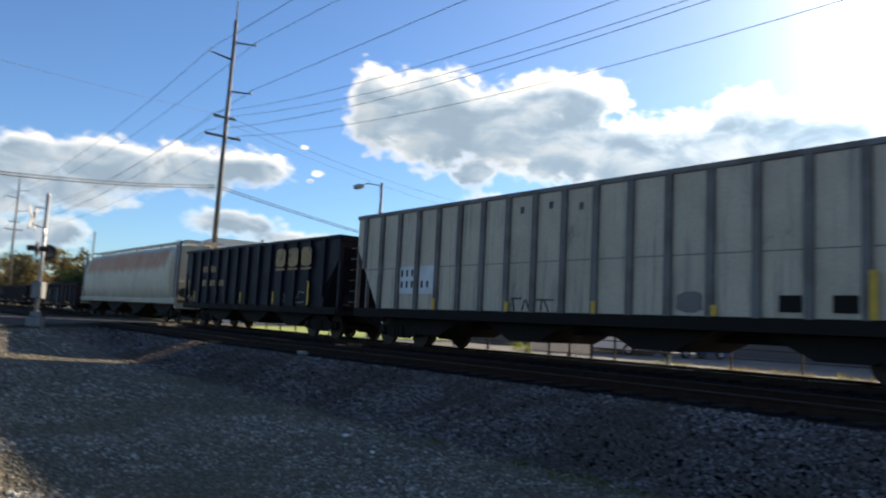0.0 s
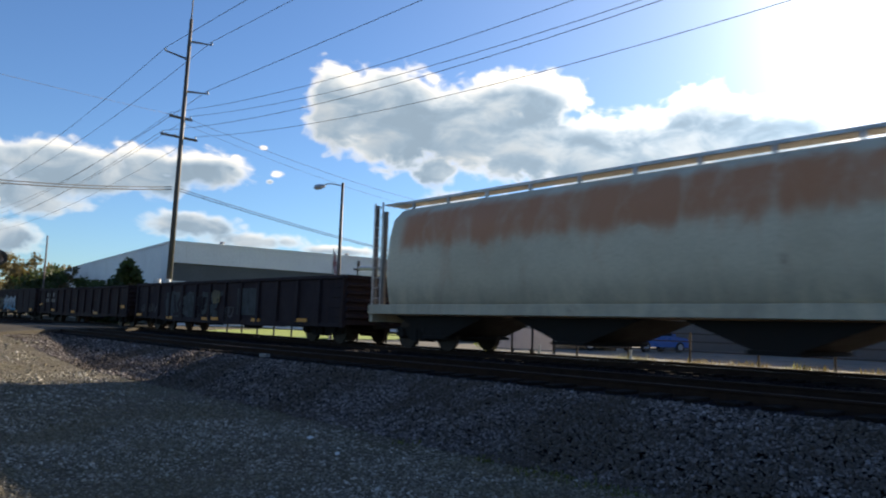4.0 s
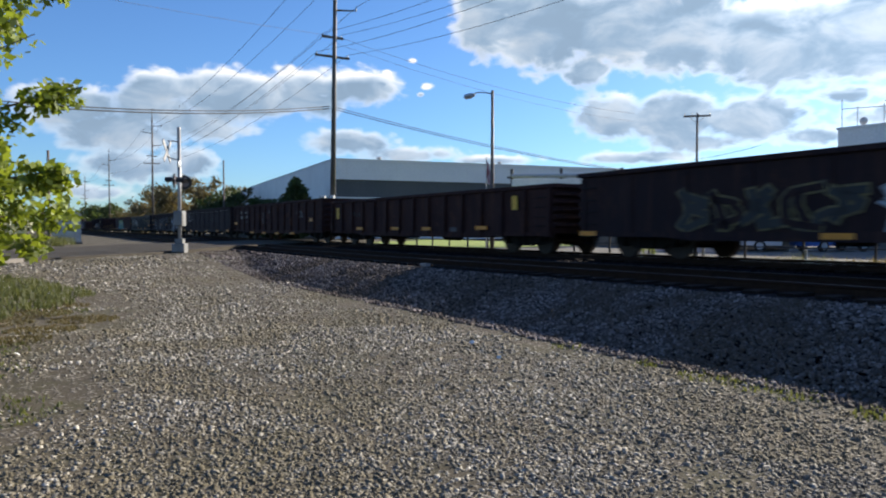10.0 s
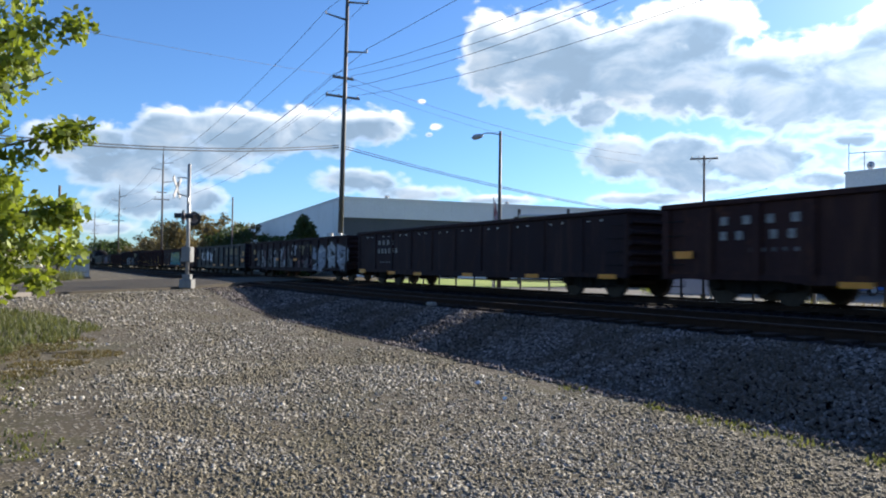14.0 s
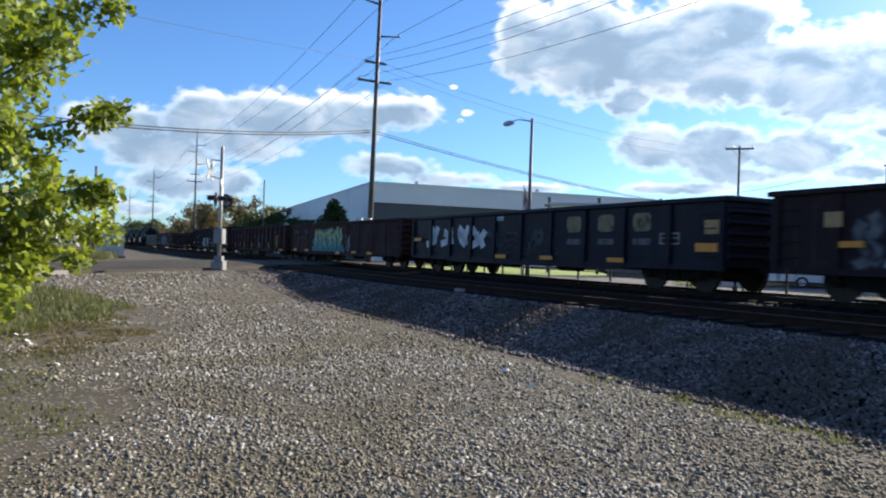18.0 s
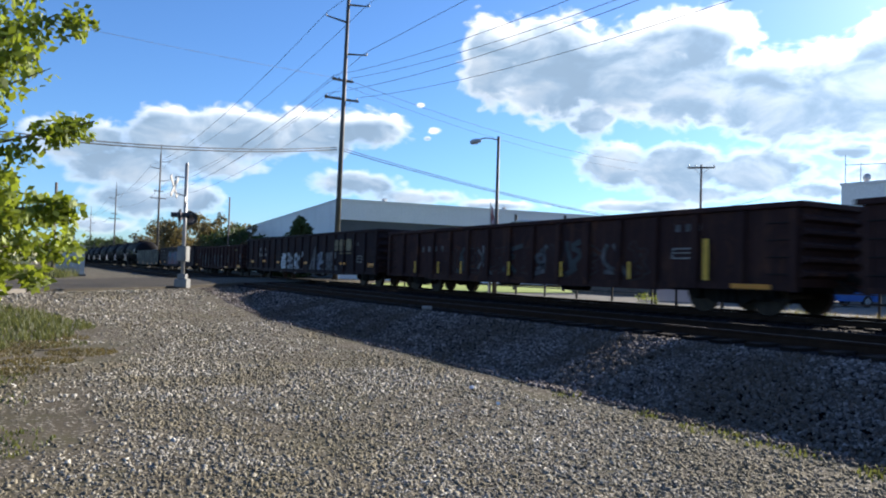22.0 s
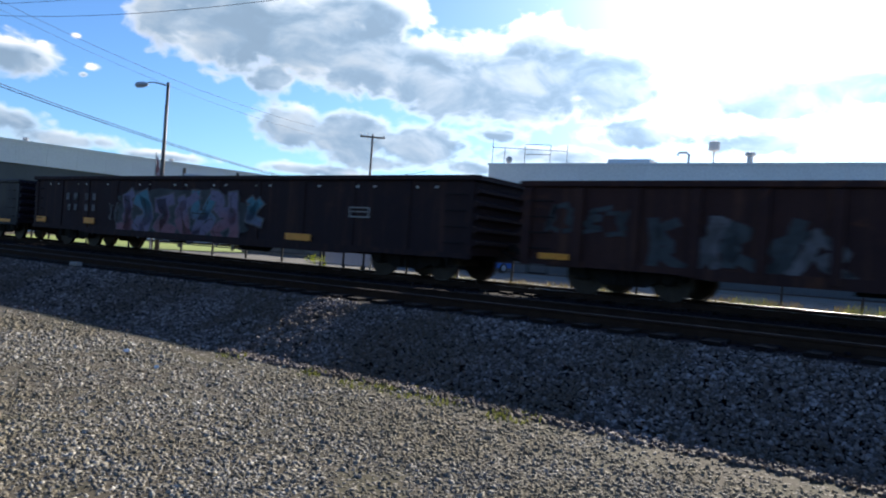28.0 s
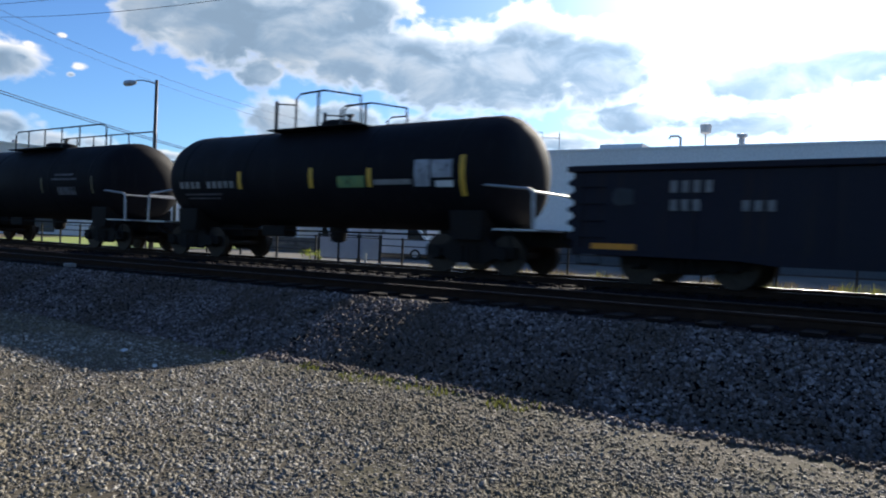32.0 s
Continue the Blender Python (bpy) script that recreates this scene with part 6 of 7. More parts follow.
def signal_mast():
    t = thing("crossing_signal", "silver level crossing signal mast with crossbuck and lamps", "crossing signal", pose(-35.9, 16.05, 0.36, 0, 0, 47) @ Matrix.Scale(1.387, 4))
    part("mast", Shape().tube([(0, 0, 0.1), (0, 0, 4.45)], 0.065, 12), "alu", t, smooth=True)
    part("mast_cap", Shape().lathe([(4.45, 0.07), (4.5, 0.05), (4.52, 0.01)], "z", 10), "alu", t)
    part("base", Shape().box(-0.22, 0.22, -0.22, 0.22, 0.0, 0.32, 0.03).box(-0.14, 0.14, -0.14, 0.14, 0.32, 0.5, 0.02), "greybox", t)
    buck = new("crossbuck")
    buck.parent = t
    buck.matrix_basis = pose(-0.32, -0.30, 3.62)
    for turn in (45, -45):
        part("blade", Shape().box(-0.012, 0.012, -0.50, 0.50, -0.075, 0.075), "alu", buck, at=pose(0.013 if turn > 0 else -0.013, 0, 0, turn, 0, 0))
    part("bracket", Shape().tube([(0, -0.02, 3.98), (-0.30, -0.28, 3.98), (-0.32, -0.30, 3.7)], 0.022, 6).tube([(0, -0.02, 3.3), (-0.3, -0.28, 3.4)], 0.02, 6), "alu", t)
    part("bell", Shape().lathe([(-0.05, 0.02), (-0.03, 0.12), (0.03, 0.13), (0.05, 0.04)], "x", 12, (0.1, -0.3, 3.15)), "galv", t)
    part("lamp_arm", Shape().tube([(0, -0.55, 2.55), (0, 0.55, 2.55)], 0.03, 8), "blackpaint", t)
    for side in (-1, 1):
        for face in (-1, 1):
            lamp = new("signal_lamp")
            lamp.parent = t
            lamp.matrix_basis = pose(0, side * 0.52, 2.55, 0, 0, (0 if face > 0 else 180) - (62 if side > 0 else -14))
            part("backing", Shape().lathe([(0.02, 0.26), (0.035, 0.26)], "x", 20), "blackpaint", lamp)
            part("lens", Shape().lathe([(0.036, 0.17), (0.06, 0.15), (0.075, 0.02)], "x", 16), "lens", lamp)
            hood = Shape()
            ring = [math.radians(-20 + 220 * k / 10) for k in range(11)]
            hood.add([(0.036, 0.13 * math.cos(a), 0.13 * math.sin(a)) for a in ring] + [(0.30, 0.13 * math.cos(a), 0.13 * math.sin(a)) for a in ring],
                     [(k, k + 1, 12 + k, 11 + k) for k in range(10)])
            part("hood", hood, "blackpaint", lamp)
    part("junction_box", Shape().box(-0.15, 0.15, -0.22, 0.22, 0.95, 1.5, 0.03), "greybox", t)
    part("box_door", Shape().box(0.151, 0.165, -0.19, 0.19, 0.99, 1.46), "greybox", t)


signal_mast()


def signal_cabinet():
    t = thing("signal_cabinet", "pale grey metal railway equipment hut with a pitched roof", "equipment hut", pose(-62.3, 18.6, 0.5, 0, 0, -12))
    part("body", Shape().box(-1.3, 1.3, -1.0, 1.0, 0, 2.15), "galv", t)
    part("roof", Shape().prism([(-1.1, 2.15), (1.1, 2.15), (0, 2.45)], -1.4, 1.4), "alu", t)
    part("door", Shape().box(1.302, 1.33, -0.45, 0.45, 0.1, 2.0), "galv", t)
    part("plinth", Shape().box(-1.4, 1.4, -1.1, 1.1, -0.3, 0.0), "concrete", t)


signal_cabinet()


# ---------------------------------------------------------------- poles and wires
def power_pole(x, y, top, lean=0.0, arms=True):
    """A tall line pole; its arms stand square to the line."""
    t = thing("power_pole", "tall weathered power line pole with staggered arms", "power pole", pose(x, y, 0.2, -1.4 * lean, lean, -14.3), group="line of power poles")
    h = top - 0.2
    part("pole", Shape().tube([(0, 0, -0.5), (0, 0, h * 0.5), (0, 0, h)], 0.25, 12, 0.14), "steelpole", t, smooth=True)
    part("peak", Shape().tube([(0, 0, h), (0, 0, h + 1.9)], 0.07, 8, 0.05), "steelpole", t)
    for z, side in ((0.935 * h, 1), (0.875 * h, -1), (0.77 * h, 1)):
        part("arm", Shape().tube([(0, side * 0.14, z - 0.22), (0, side * 1.89, z)], 0.09, 6, 0.055), "steelpole", t)
        part("insulator", Shape().lathe([(z - 0.05, 0.03), (z, 0.09), (z + 0.1, 0.06), (z + 0.16, 0.09), (z + 0.22, 0.03)], "z", 8, (0, side * 1.89, 0)), "galv", t)
    for z, r in ((0.672 * h, 0.77), (0.61 * h, 1.33)):
        part("cross_arm", Shape().box(-0.06, 0.06, -r - 0.35, r, z - 0.09, z + 0.09), "wood", t)
        for y2 in (-r - 0.21, -0.5, r - 0.14):
            part("insulator", Shape().lathe([(z + 0.07, 0.03), (z + 0.15, 0.07), (z + 0.24, 0.03)], "z", 7, (0, y2, 0)), "galv", t)
    return t


BACK = 1.4                                     # pole line pushed out from the eye, behind the tracks, to fit the view
LINE_POLES = [(25.5, 18.7, 24.4)] + [(BACK * a, BACK * b, EYE_Z + BACK * (c - EYE_Z)) for a, b, c in ((-36.8, 25.9, 18.9), (-106.4, 43.6, 17.4), (-165.0, 58.2, 17.2), (-242.7, 78.3, 17.0), (-330.0, 100.0, 17.0))]
for k, (px, py, ptop) in enumerate(LINE_POLES):
    power_pole(px, py, ptop, 0.5 if k == 1 else 0.0)


def transformer():
    t = thing("pole_switchgear", "grey switch boxes clamped round a pole", "switchgear", pose(-51.6, 36.1, 3.4))
    part("drum", Shape().lathe([(-0.35, 0.07), (-0.33, 0.28), (0.33, 0.28), (0.35, 0.07)], "z", 12, (-0.5, -0.42, 0.55)), "galv", t)
    part("drum", Shape().lathe([(-0.35, 0.07), (-0.33, 0.28), (0.33, 0.28), (0.35, 0.07)], "z", 12, (0.63, -0.3, 0.55)), "galv", t)
    part("bracket", Shape().box(-0.85, 0.85, -0.44, -0.3, 0.4, 0.55), "galv", t)


transformer()


def cable(a, b, sag, r, label="thin dark overhead wire hanging between poles"):
    pts = []
    for k in range(25):
        u = k / 24
        pts.append((a[0] + (b[0] - a[0]) * u, a[1] + (b[1] - a[1]) * u, a[2] + (b[2] - a[2]) * u - sag * 4 * u * (1 - u)))
    tagged(new("overhead_wire", Shape().tube(pts, r, 5).mesh("overhead_wire", "wire")), label, "wire", group="overhead wires")


def pole_point(k, z_share, across):
    x, y, t = LINE_POLES[k]
    z = 0.2 + (t - 0.2) * z_share
    across *= 1.7 if k == 0 else BACK
    tip = z if k == 1 else 0.0                     # the second pole leans
    return (x + 0.247 * across + 0.006 * tip, y + 0.97 * across + 0.013 * tip, z)


for k in range(len(LINE_POLES) - 1):
    for share, across in ((0.947, 1.35), (0.887, -1.35), (0.782, 1.35)):
        cable(pole_point(k, share, across), pole_point(k + 1, share, across), 0.1 if k == 0 else 1.8, 0.022)
    if k < 2:
        for share, across in ((0.685, -0.7), (0.685, 0.45), (0.622, 0.85), (0.622, -1.1)):
            cable(pole_point(k, share, across), pole_point(k + 1, share, across), 2.6 if k == 0 else 1.9, 0.016)
    if k == 0:
        cable(pole_point(0, 1.09, 0), pole_point(1, 1.09, 0), 0.1, 0.008)
def on_pole(x, y, z):
    """A fixing on the tall pole by the crossing."""
    return (BACK * x, BACK * y, EYE_Z + BACK * (z - EYE_Z))


for z, r in ((8.82, 0.038), (8.68, 0.044)):
    cable(on_pole(-36.8, 25.7, z), (-41.0, -12.0, z - 0.2), 1.6, r, "thick dark communication cable slung across the tracks")
    cable(on_pole(-36.8, 26.1, z), (-47.5, 76.0, z - 0.6), 0.5, r * 0.8, "thick dark communication cable slung across the tracks")
cable(on_pole(-36.6, 26.1, 13.0), (-47.5, 76.0, 14.9), 0.9, 0.016)
cable(on_pole(-36.6, 25.9, 12.6), (-47.5, 76.0, 14.0), 0.9, 0.012)
cable(on_pole(-36.8, 25.6, 13.0), (-41.0, -12.0, 13.6), 0.4, 0.012)


def street_lamp(x, y):
    t = thing("street_lamp", "grey street lamp with a curved arm", "street lamp", pose(x, y, 0.2, 0, 0, 0))
    part("pole", Shape().tube([(0, 0, 0), (0, 0, 4.5), (0, 0, 9.1)], 0.13, 10, 0.08), "steelpole", t, smooth=True)
    a = [(0, 0, 8.9)] + [(-0.95 * math.sin(u) * 0.85, -0.75 * math.sin(u) * 0.85, 8.9 + 0.12 * math.sin(2 * u)) for u in (0.4, 0.8, 1.2, 1.57)]
    part("arm", Shape().tube(a, 0.035, 6), "galv", t)
    part("lamp_head", Shape().lathe([(-0.34, 0.03), (-0.25, 0.14), (0.05, 0.16), (0.28, 0.09), (0.34, 0.02)], "x", 10), "galv", t, at=pose(-1.02, -0.80, 8.82, 0, -12, 38))


street_lamp(-28.4, 30.9)


def flag_pole():
    t = thing("flag_pole", "slim pole with a limp faded flag", "flag pole", pose(-32.6, 34.9, 0.2))
    part("pole", Shape().tube([(0, 0, 0), (0, 0, 5.9)], 0.05, 8, 0.03), "alu", t)
    s = Shape()
    n = 6
    for i in range(n):
        u0, u1 = i / n, (i + 1) / n
        s.add([(0.05 * math.sin(i * 1.3), 0.02 * i, 5.7 - 1.5 * u0), (0.45 * (0.3 + u0) + 0.05 * math.sin(i), 0.06 * math.cos(i * 1.7), 5.6 - 1.5 * u0),
               (0.45 * (0.3 + u1) + 0.05 * math.sin(i + 1), 0.06 * math.cos(i * 1.7 + 1.7), 5.6 - 1.5 * u1), (0.05 * math.sin((i + 1) * 1.3), 0.02 * (i + 1), 5.7 - 1.5 * u1)], [(0, 1, 2, 3)])
    part("flag", s, surface("faded_flag", (0.30, 0.08, 0.08), (0.42, 0.40, 0.42), 2.5, 0.85, 0, 0.0, 20.0), t, "faded red and white cloth")


flag_pole()


def t_pole(x, y, h, name="utility_pole", arm=1.3, label="wooden utility pole with one crossarm"):
    t = thing(name, label, "utility pole", pose(x, y, 0.2, 0, 0, 30), group="wooden utility poles")
    part("pole", Shape().tube([(0, 0, -0.3), (0, 0, h)], 0.13, 10, 0.09), "wood", t, smooth=True)
    if arm:
        part("cross_arm", Shape().box(-arm, arm, -0.06, 0.06, h - 0.32, h - 0.18), "wood", t)
        part("brace", Shape().tube([(-arm * 0.55, -0.08, h - 0.32), (0, -0.12, h - 0.9), (arm * 0.55, -0.08, h - 0.32)], 0.02, 5), "galv", t)
        for dx in (-arm * 0.9, -arm * 0.4, arm * 0.9):
            part("insulator", Shape().lathe([(h - 0.18, 0.03), (h - 0.08, 0.06), (h, 0.02)], "z", 7, (dx, 0, 0)), "galv", t)
    return t


t_pole(-30.5, 58.5, 11.0, arm=1.1)
cable((-30.6, 58.3, 7.3), (-26.0, 60.5, 8.3), 0.1, 0.02)
t_pole(-89.0, 45.7, 10.1, arm=0, label="bare wooden pole standing among bushes")
t_pole(-57.8, 16.2, 6.9, arm=0, label="plain grey pole beside the equipment hut")


# ---------------------------------------------------------------- buildings and yards beyond the line
def warehouse():
    t = thing("warehouse", "large pale metal warehouse with a canopy's shade painted as a band", "warehouse", pose(-69.4, 49.1, 0.2, 0, 0, math.degrees(math.atan2(35.9, 13.7))))
    L, D, H = 75.0, 85.0, 9.05                     # x runs along the front wall, y into its depth
    part("front_wall", Shape().box(0, L, 0, 0.3, 6.9, H), "wall_grey", t)
    # The canopy's shadow on the front wall is put in as a dark strip.
    part("dark_band", Shape().box(0.3, L, 0.25, 0.4, 4.9, 6.9), "wall_dark", t)
    part("lower_wall", Shape().box(0, L, 0.05, 0.3, 0, 4.9), "wall_grey", t)
    part("side_wall", Shape().box(0, 0.3, 0.3, D, 0, H), "wall_grey", t)
    part("back_wall", Shape().box(0, L, D - 0.3, D, 0, H - 0.01), "wall_grey", t)
    part("roof", Shape().box(-0.1, L, -0.1, D, H, H + 0.22), "wall_white", t)
    for i in range(24):
        part("cladding_rib", Shape().box(1.5 + i * 3.0, 1.56 + i * 3.0, -0.03, 0.0, 6.9, H), "wall_grey", t)
    for i in range(9):
        part("cladding_rib", Shape().box(-0.03, 0.0, 4.0 + i * 8.0, 4.1 + i * 8.0, 0.0, H), "wall_grey", t)
    for i in range(7):
        part("loading_door", Shape().box(6 + i * 9.5, 9.4 + i * 9.5, 0.02, 0.05, 0.4, 3.8), "wall_dark", t)
    for x in (6, 22, 47):
        part("roof_vent", Shape().lathe([(H + 0.2, 0.25), (H + 0.6, 0.25), (H + 0.65, 0.4), (H + 0.75, 0.1)], "z", 8, (x, 2.0, 0)), "galv", t)


warehouse()


def plant_building():
    a = math.degrees(math.atan2(-4.5, 23.3))
    t = thing("plant_building", "long white industrial building with vents on its flat roof", "factory", pose(-19.0, 57.0, 0.2, 0, 0, a))
    L, D, H = 62.0, 30.0, 8.35
    part("front_wall", Shape().box(0, L, 0, 0.35, 0, H), "wall_white", t)
    part("side_wall", Shape().box(0, 0.35, 0.35, D, 0, H), "wall_white", t)
    part("back_wall", Shape().box(0.35, L, D - 0.3, D, 0, H - 0.01), "wall_white", t)
    part("roof", Shape().box(-0.08, L, -0.08, D, H, H + 0.16), "wall_grey", t)
    part("dark_base", Shape().box(0, L, -0.05, 0, 0, 1.9), "wall_dark", t)
    for x, w2, z in ((9.0, 1.1, 5.4), (19.4, 1.2, 2.9), (27.0, 1.2, 2.9), (34.5, 3.2, 4.2)):
        part("door", Shape().box(x, x + w2, -0.07, -0.005, 0.1, z * 0.75), "wall_dark", t)
    r = Shape()
    for x in (0.1, 1.2, 3.0, 5.2, 6.6):
        r.tube([(x, 0.3, H), (x, 0.3, H + 1.55)], 0.03, 5)
    r.tube([(0.1, 0.3, H + 1.5), (6.6, 0.3, H + 1.1)], 0.03, 5).tube([(3.0, 0.3, H + 1.7), (5.2, 0.3, H + 1.6)], 0.03, 5).tube([(3.0, 0.3, H + 0.9), (5.2, 0.3, H + 0.85)], 0.03, 5)
    r.tube([(0.1, 0.3, H + 0.9), (0.1, 0.3, H + 2.2)], 0.03, 5)
    part("roof_railing", r, "galv", t)
    part("dish", Shape().lathe([(0, 0.05), (0.1, 0.25), (0.15, 0.3)], "y", 10, (1.5, 0.4, H + 0.5)), "galv", t)
    part("skylight", Shape().prism([(-1.2, H + 0.15), (1.2, H + 0.15), (0.9, H + 0.6), (-0.9, H + 0.6)], 9.6, 12.8), "wall_white", t, at=pose(0, 2.0, 0))
    part("goose_neck", Shape().tube([(15.5, 1.2, H), (15.5, 1.2, H + 0.9), (15.3, 1.2, H + 1.05), (14.8, 1.2, H + 1.05), (14.7, 1.2, H + 0.85)], 0.09, 8), "galv", t)
    part("capped_vent", Shape().tube([(17.2, 1.2, H), (17.2, 1.2, H + 1.1)], 0.06, 6).lathe([(H + 1.1, 0.12), (H + 1.2, 0.36), (H + 1.75, 0.40), (H + 1.85, 0.1)], "z", 10, (17.2, 1.2, 0)), "wall_white", t)
    part("roof_vent", Shape().lathe([(H, 0.2), (H + 0.75, 0.2), (H + 0.8, 0.36), (H + 1.0, 0.36), (H + 1.05, 0.1)], "z", 10, (19.6, 1.2, 0)), "galv", t)
    for i in range(12):
        part("wall_joint", Shape().box(2.5 + i * 5.0, 2.56 + i * 5.0, -0.012, 0.0, 1.9, H), "wall_grey", t)


plant_building()


def pipe_gantry():
    t = thing("pipe_gantry", "low steel pipe bridge on short posts", "pipe bridge", pose(-39.4, 45.2, 0.2, 0, 0, 37.4))
    for x in (0, 3.9, 8.6, 13.0):
        part("post", Shape().box(x - 0.12, x + 0.12, -0.12, 0.12, 0, 6.1), "steelpole", t)
        part("cap_arm", Shape().box(x - 0.4, x + 0.35, -0.1, 0.1, 5.35, 5.5), "steelpole", t)
    part("beam", Shape().box(0, 13.0, -0.3, 0.3, 4.7, 5.25, 0.05), "wall_grey", t)
    part("pipe", Shape().tube([(0, -0.45, 5.5), (13.0, -0.45, 5.5)], 0.16, 8), "galv", t)


pipe_gantry()


def flat_sheet(name, corners, z, material, label, category):
    s = Shape().add([(x, y, z) for x, y in corners] + [(x, y, z - 0.5) for x, y in corners], [tuple(range(len(corners)))] + [(i, len(corners) + i, len(corners) + (i + 1) % len(corners), (i + 1) % len(corners)) for i in range(len(corners))])
    tagged(new(name, s.mesh(name, material)), label, category, kind="structure")


flat_sheet("lawn", [(-36, 30), (-33, 45), (-46, 60), (-75, 52), (-72, 46), (-52, 33), (-42, 29)], 0.26, "lawn", "bright mown lawn beyond the tracks", "lawn")
flat_sheet("pavement", [(-35, 30), (30, 30), (30, 52), (-20, 55), (-32, 58), (-32.4, 45)], 0.25, "concrete", "pale concrete yard behind a fence", "yard")


# ---------------------------------------------------------------- plants
def leaf_cloud(name, lumps, count, size, material, seed, parent=None, label="", droop=0.3):
    """Many small leaves, scattered through lumps of (centre, radii)."""
    rng = np.random.default_rng(seed)
    weights = np.array([l[1][0] * l[1][1] * l[1][2] for l in lumps]) ** 0.67
    pick = rng.choice(len(lumps), count, p=weights / weights.sum())
    c = np.array([l[0] for l in lumps])[pick]
    r = np.array([l[1] for l in lumps])[pick]
    d = rng.normal(0, 1, (count, 3))
    d /= np.linalg.norm(d, axis=1)[:, None]
    p = c + d * r * (rng.uniform(0.25, 1.0, count) ** 0.5)[:, None]
    # leaves hang in small sprays
    p = p + rng.normal(0, 0.05, (count, 3))
    a = rng.normal(0, 1, (count, 3))
    a[:, 2] -= droop
    a /= np.linalg.norm(a, axis=1)[:, None]
    b = np.cross(a, rng.normal(0, 1, (count, 3)))
    b /= np.linalg.norm(b, axis=1)[:, None]
    k = (size * rng.uniform(0.6, 1.35, count))[:, None]
    v = np.stack([p, p + a * k * 0.5 + b * k * 0.30, p + a * k, p + a * k * 0.5 - b * k * 0.30], 1)
    me = bpy.data.meshes.new(name)
    me.from_pydata(v.reshape(-1, 3).tolist(), [], np.arange(count * 4).reshape(-1, 4).tolist())
    me.materials.append(MAT[material])
    ob = new(name, me)
    if parent is not None:
        ob.parent = parent
    if label:
        ob["label"] = label
    return ob


def lumps_in(rng, centre, radii, n, small):
    out = []
    for _ in range(n):
        d = Vector((rng.gauss(0, 1), rng.gauss(0, 1), rng.gauss(0, 1))).normalized() * rng.uniform(0.35, 1.0) ** 0.5
        q = rng.uniform(0.6, 1.3) * small
        out.append(((centre[0] + d.x * radii[0], centre[1] + d.y * radii[1], centre[2] + d.z * radii[2]), (q, q, q * 0.8)))
    return out


def tree(x, y, z, height, radius, leaves, leaf, material, seed, label, low=0.25, lumps=26, trunk=0.14):
    rng = random.Random(seed)
    t = thing("tree", label, "tree", pose(x, y, z), group="trees and bushes by the line")
    part("trunk", Shape().tube([(0, 0, -0.7), (0.05 * radius, 0, height * 0.3), (0.02 * radius, 0.05 * radius, height * 0.72)], trunk, 9, trunk * 0.4), "bark", t)
    for _ in range(9):
        a, h0 = rng.uniform(0, 6.28), height * rng.uniform(0.15, 0.6)
        q = radius * rng.uniform(0.6, 0.95)
        limb = Shape().tube([(0.03 * radius, 0, h0), (q * 0.5 * math.cos(a), q * 0.5 * math.sin(a), h0 + height * 0.12), (q * math.cos(a), q * math.sin(a), h0 + height * 0.2)], trunk * 0.4, 6, trunk * 0.08)
        part("limb", limb, "bark", t)
    mid = height * (low + (1 - low) / 2)
    lumps = lumps_in(rng, (0, 0, mid), (radius * 0.85, radius * 0.85, height * (1 - low) / 2 * 0.9), lumps, radius * 0.28)
    leaf_cloud("crown", lumps, leaves, leaf, material, seed, t)
    return t


# the leafy tree at the edge of the lot
near = tree(-15.4, 1.6, 0.0, 8.6, 3.0, 7500, 0.18, "leaf", 11, "young leafy tree with fresh yellow-green leaves and white blossom", 0.3, 60, 0.09)
sprays = []
for k, (az, out, z0, z1) in enumerate(((10, 2.7, 2.2, 3.4), (55, 3.0, 1.6, 2.6), (75, 3.2, 2.6, 4.2), (35, 2.9, 3.2, 5.0), (95, 2.9, 1.2, 1.9), (60, 2.6, 3.9, 5.9))):
    ca, sa = math.cos(radians(az)), math.sin(radians(az))
    part("limb", Shape().tube([(0.05, 0, z0), (out * 0.5 * ca, out * 0.5 * sa, (z0 + z1) / 2 + 0.2), (out * ca, out * sa, z1)], 0.04, 6, 0.012), "bark", near)
    sprays += [((out * u * ca + 0.25 * math.sin(9 * u + k), out * u * sa + 0.25 * math.cos(7 * u + k), z0 + (z1 - z0) * u + 0.15 * math.sin(11 * u)), (0.30, 0.30, 0.22)) for u in (0.55, 0.65, 0.75, 0.85, 0.95, 1.02)]
leaf_cloud("outer_crown", sprays, 2300, 0.17, "leaf", 60, near)
leaf_cloud("lower_crown", lumps_in(random.Random(8), (0.0, 0.2, 2.2), (2.8, 2.7, 2.0), 110, 0.33), 10500, 0.18, "leaf", 13, near)
# Darker leaves put the crown's inner shade into the leaf colour.
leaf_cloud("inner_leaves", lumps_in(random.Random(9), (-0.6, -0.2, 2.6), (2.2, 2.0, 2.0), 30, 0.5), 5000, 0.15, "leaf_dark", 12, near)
leaf_cloud("blossom", lumps_in(random.Random(5), (0.4, 0.6, 1.6), (2.6, 2.0, 1.1), 9, 0.16), 420, 0.09, "blossom", 6, near, "clusters of white blossom")

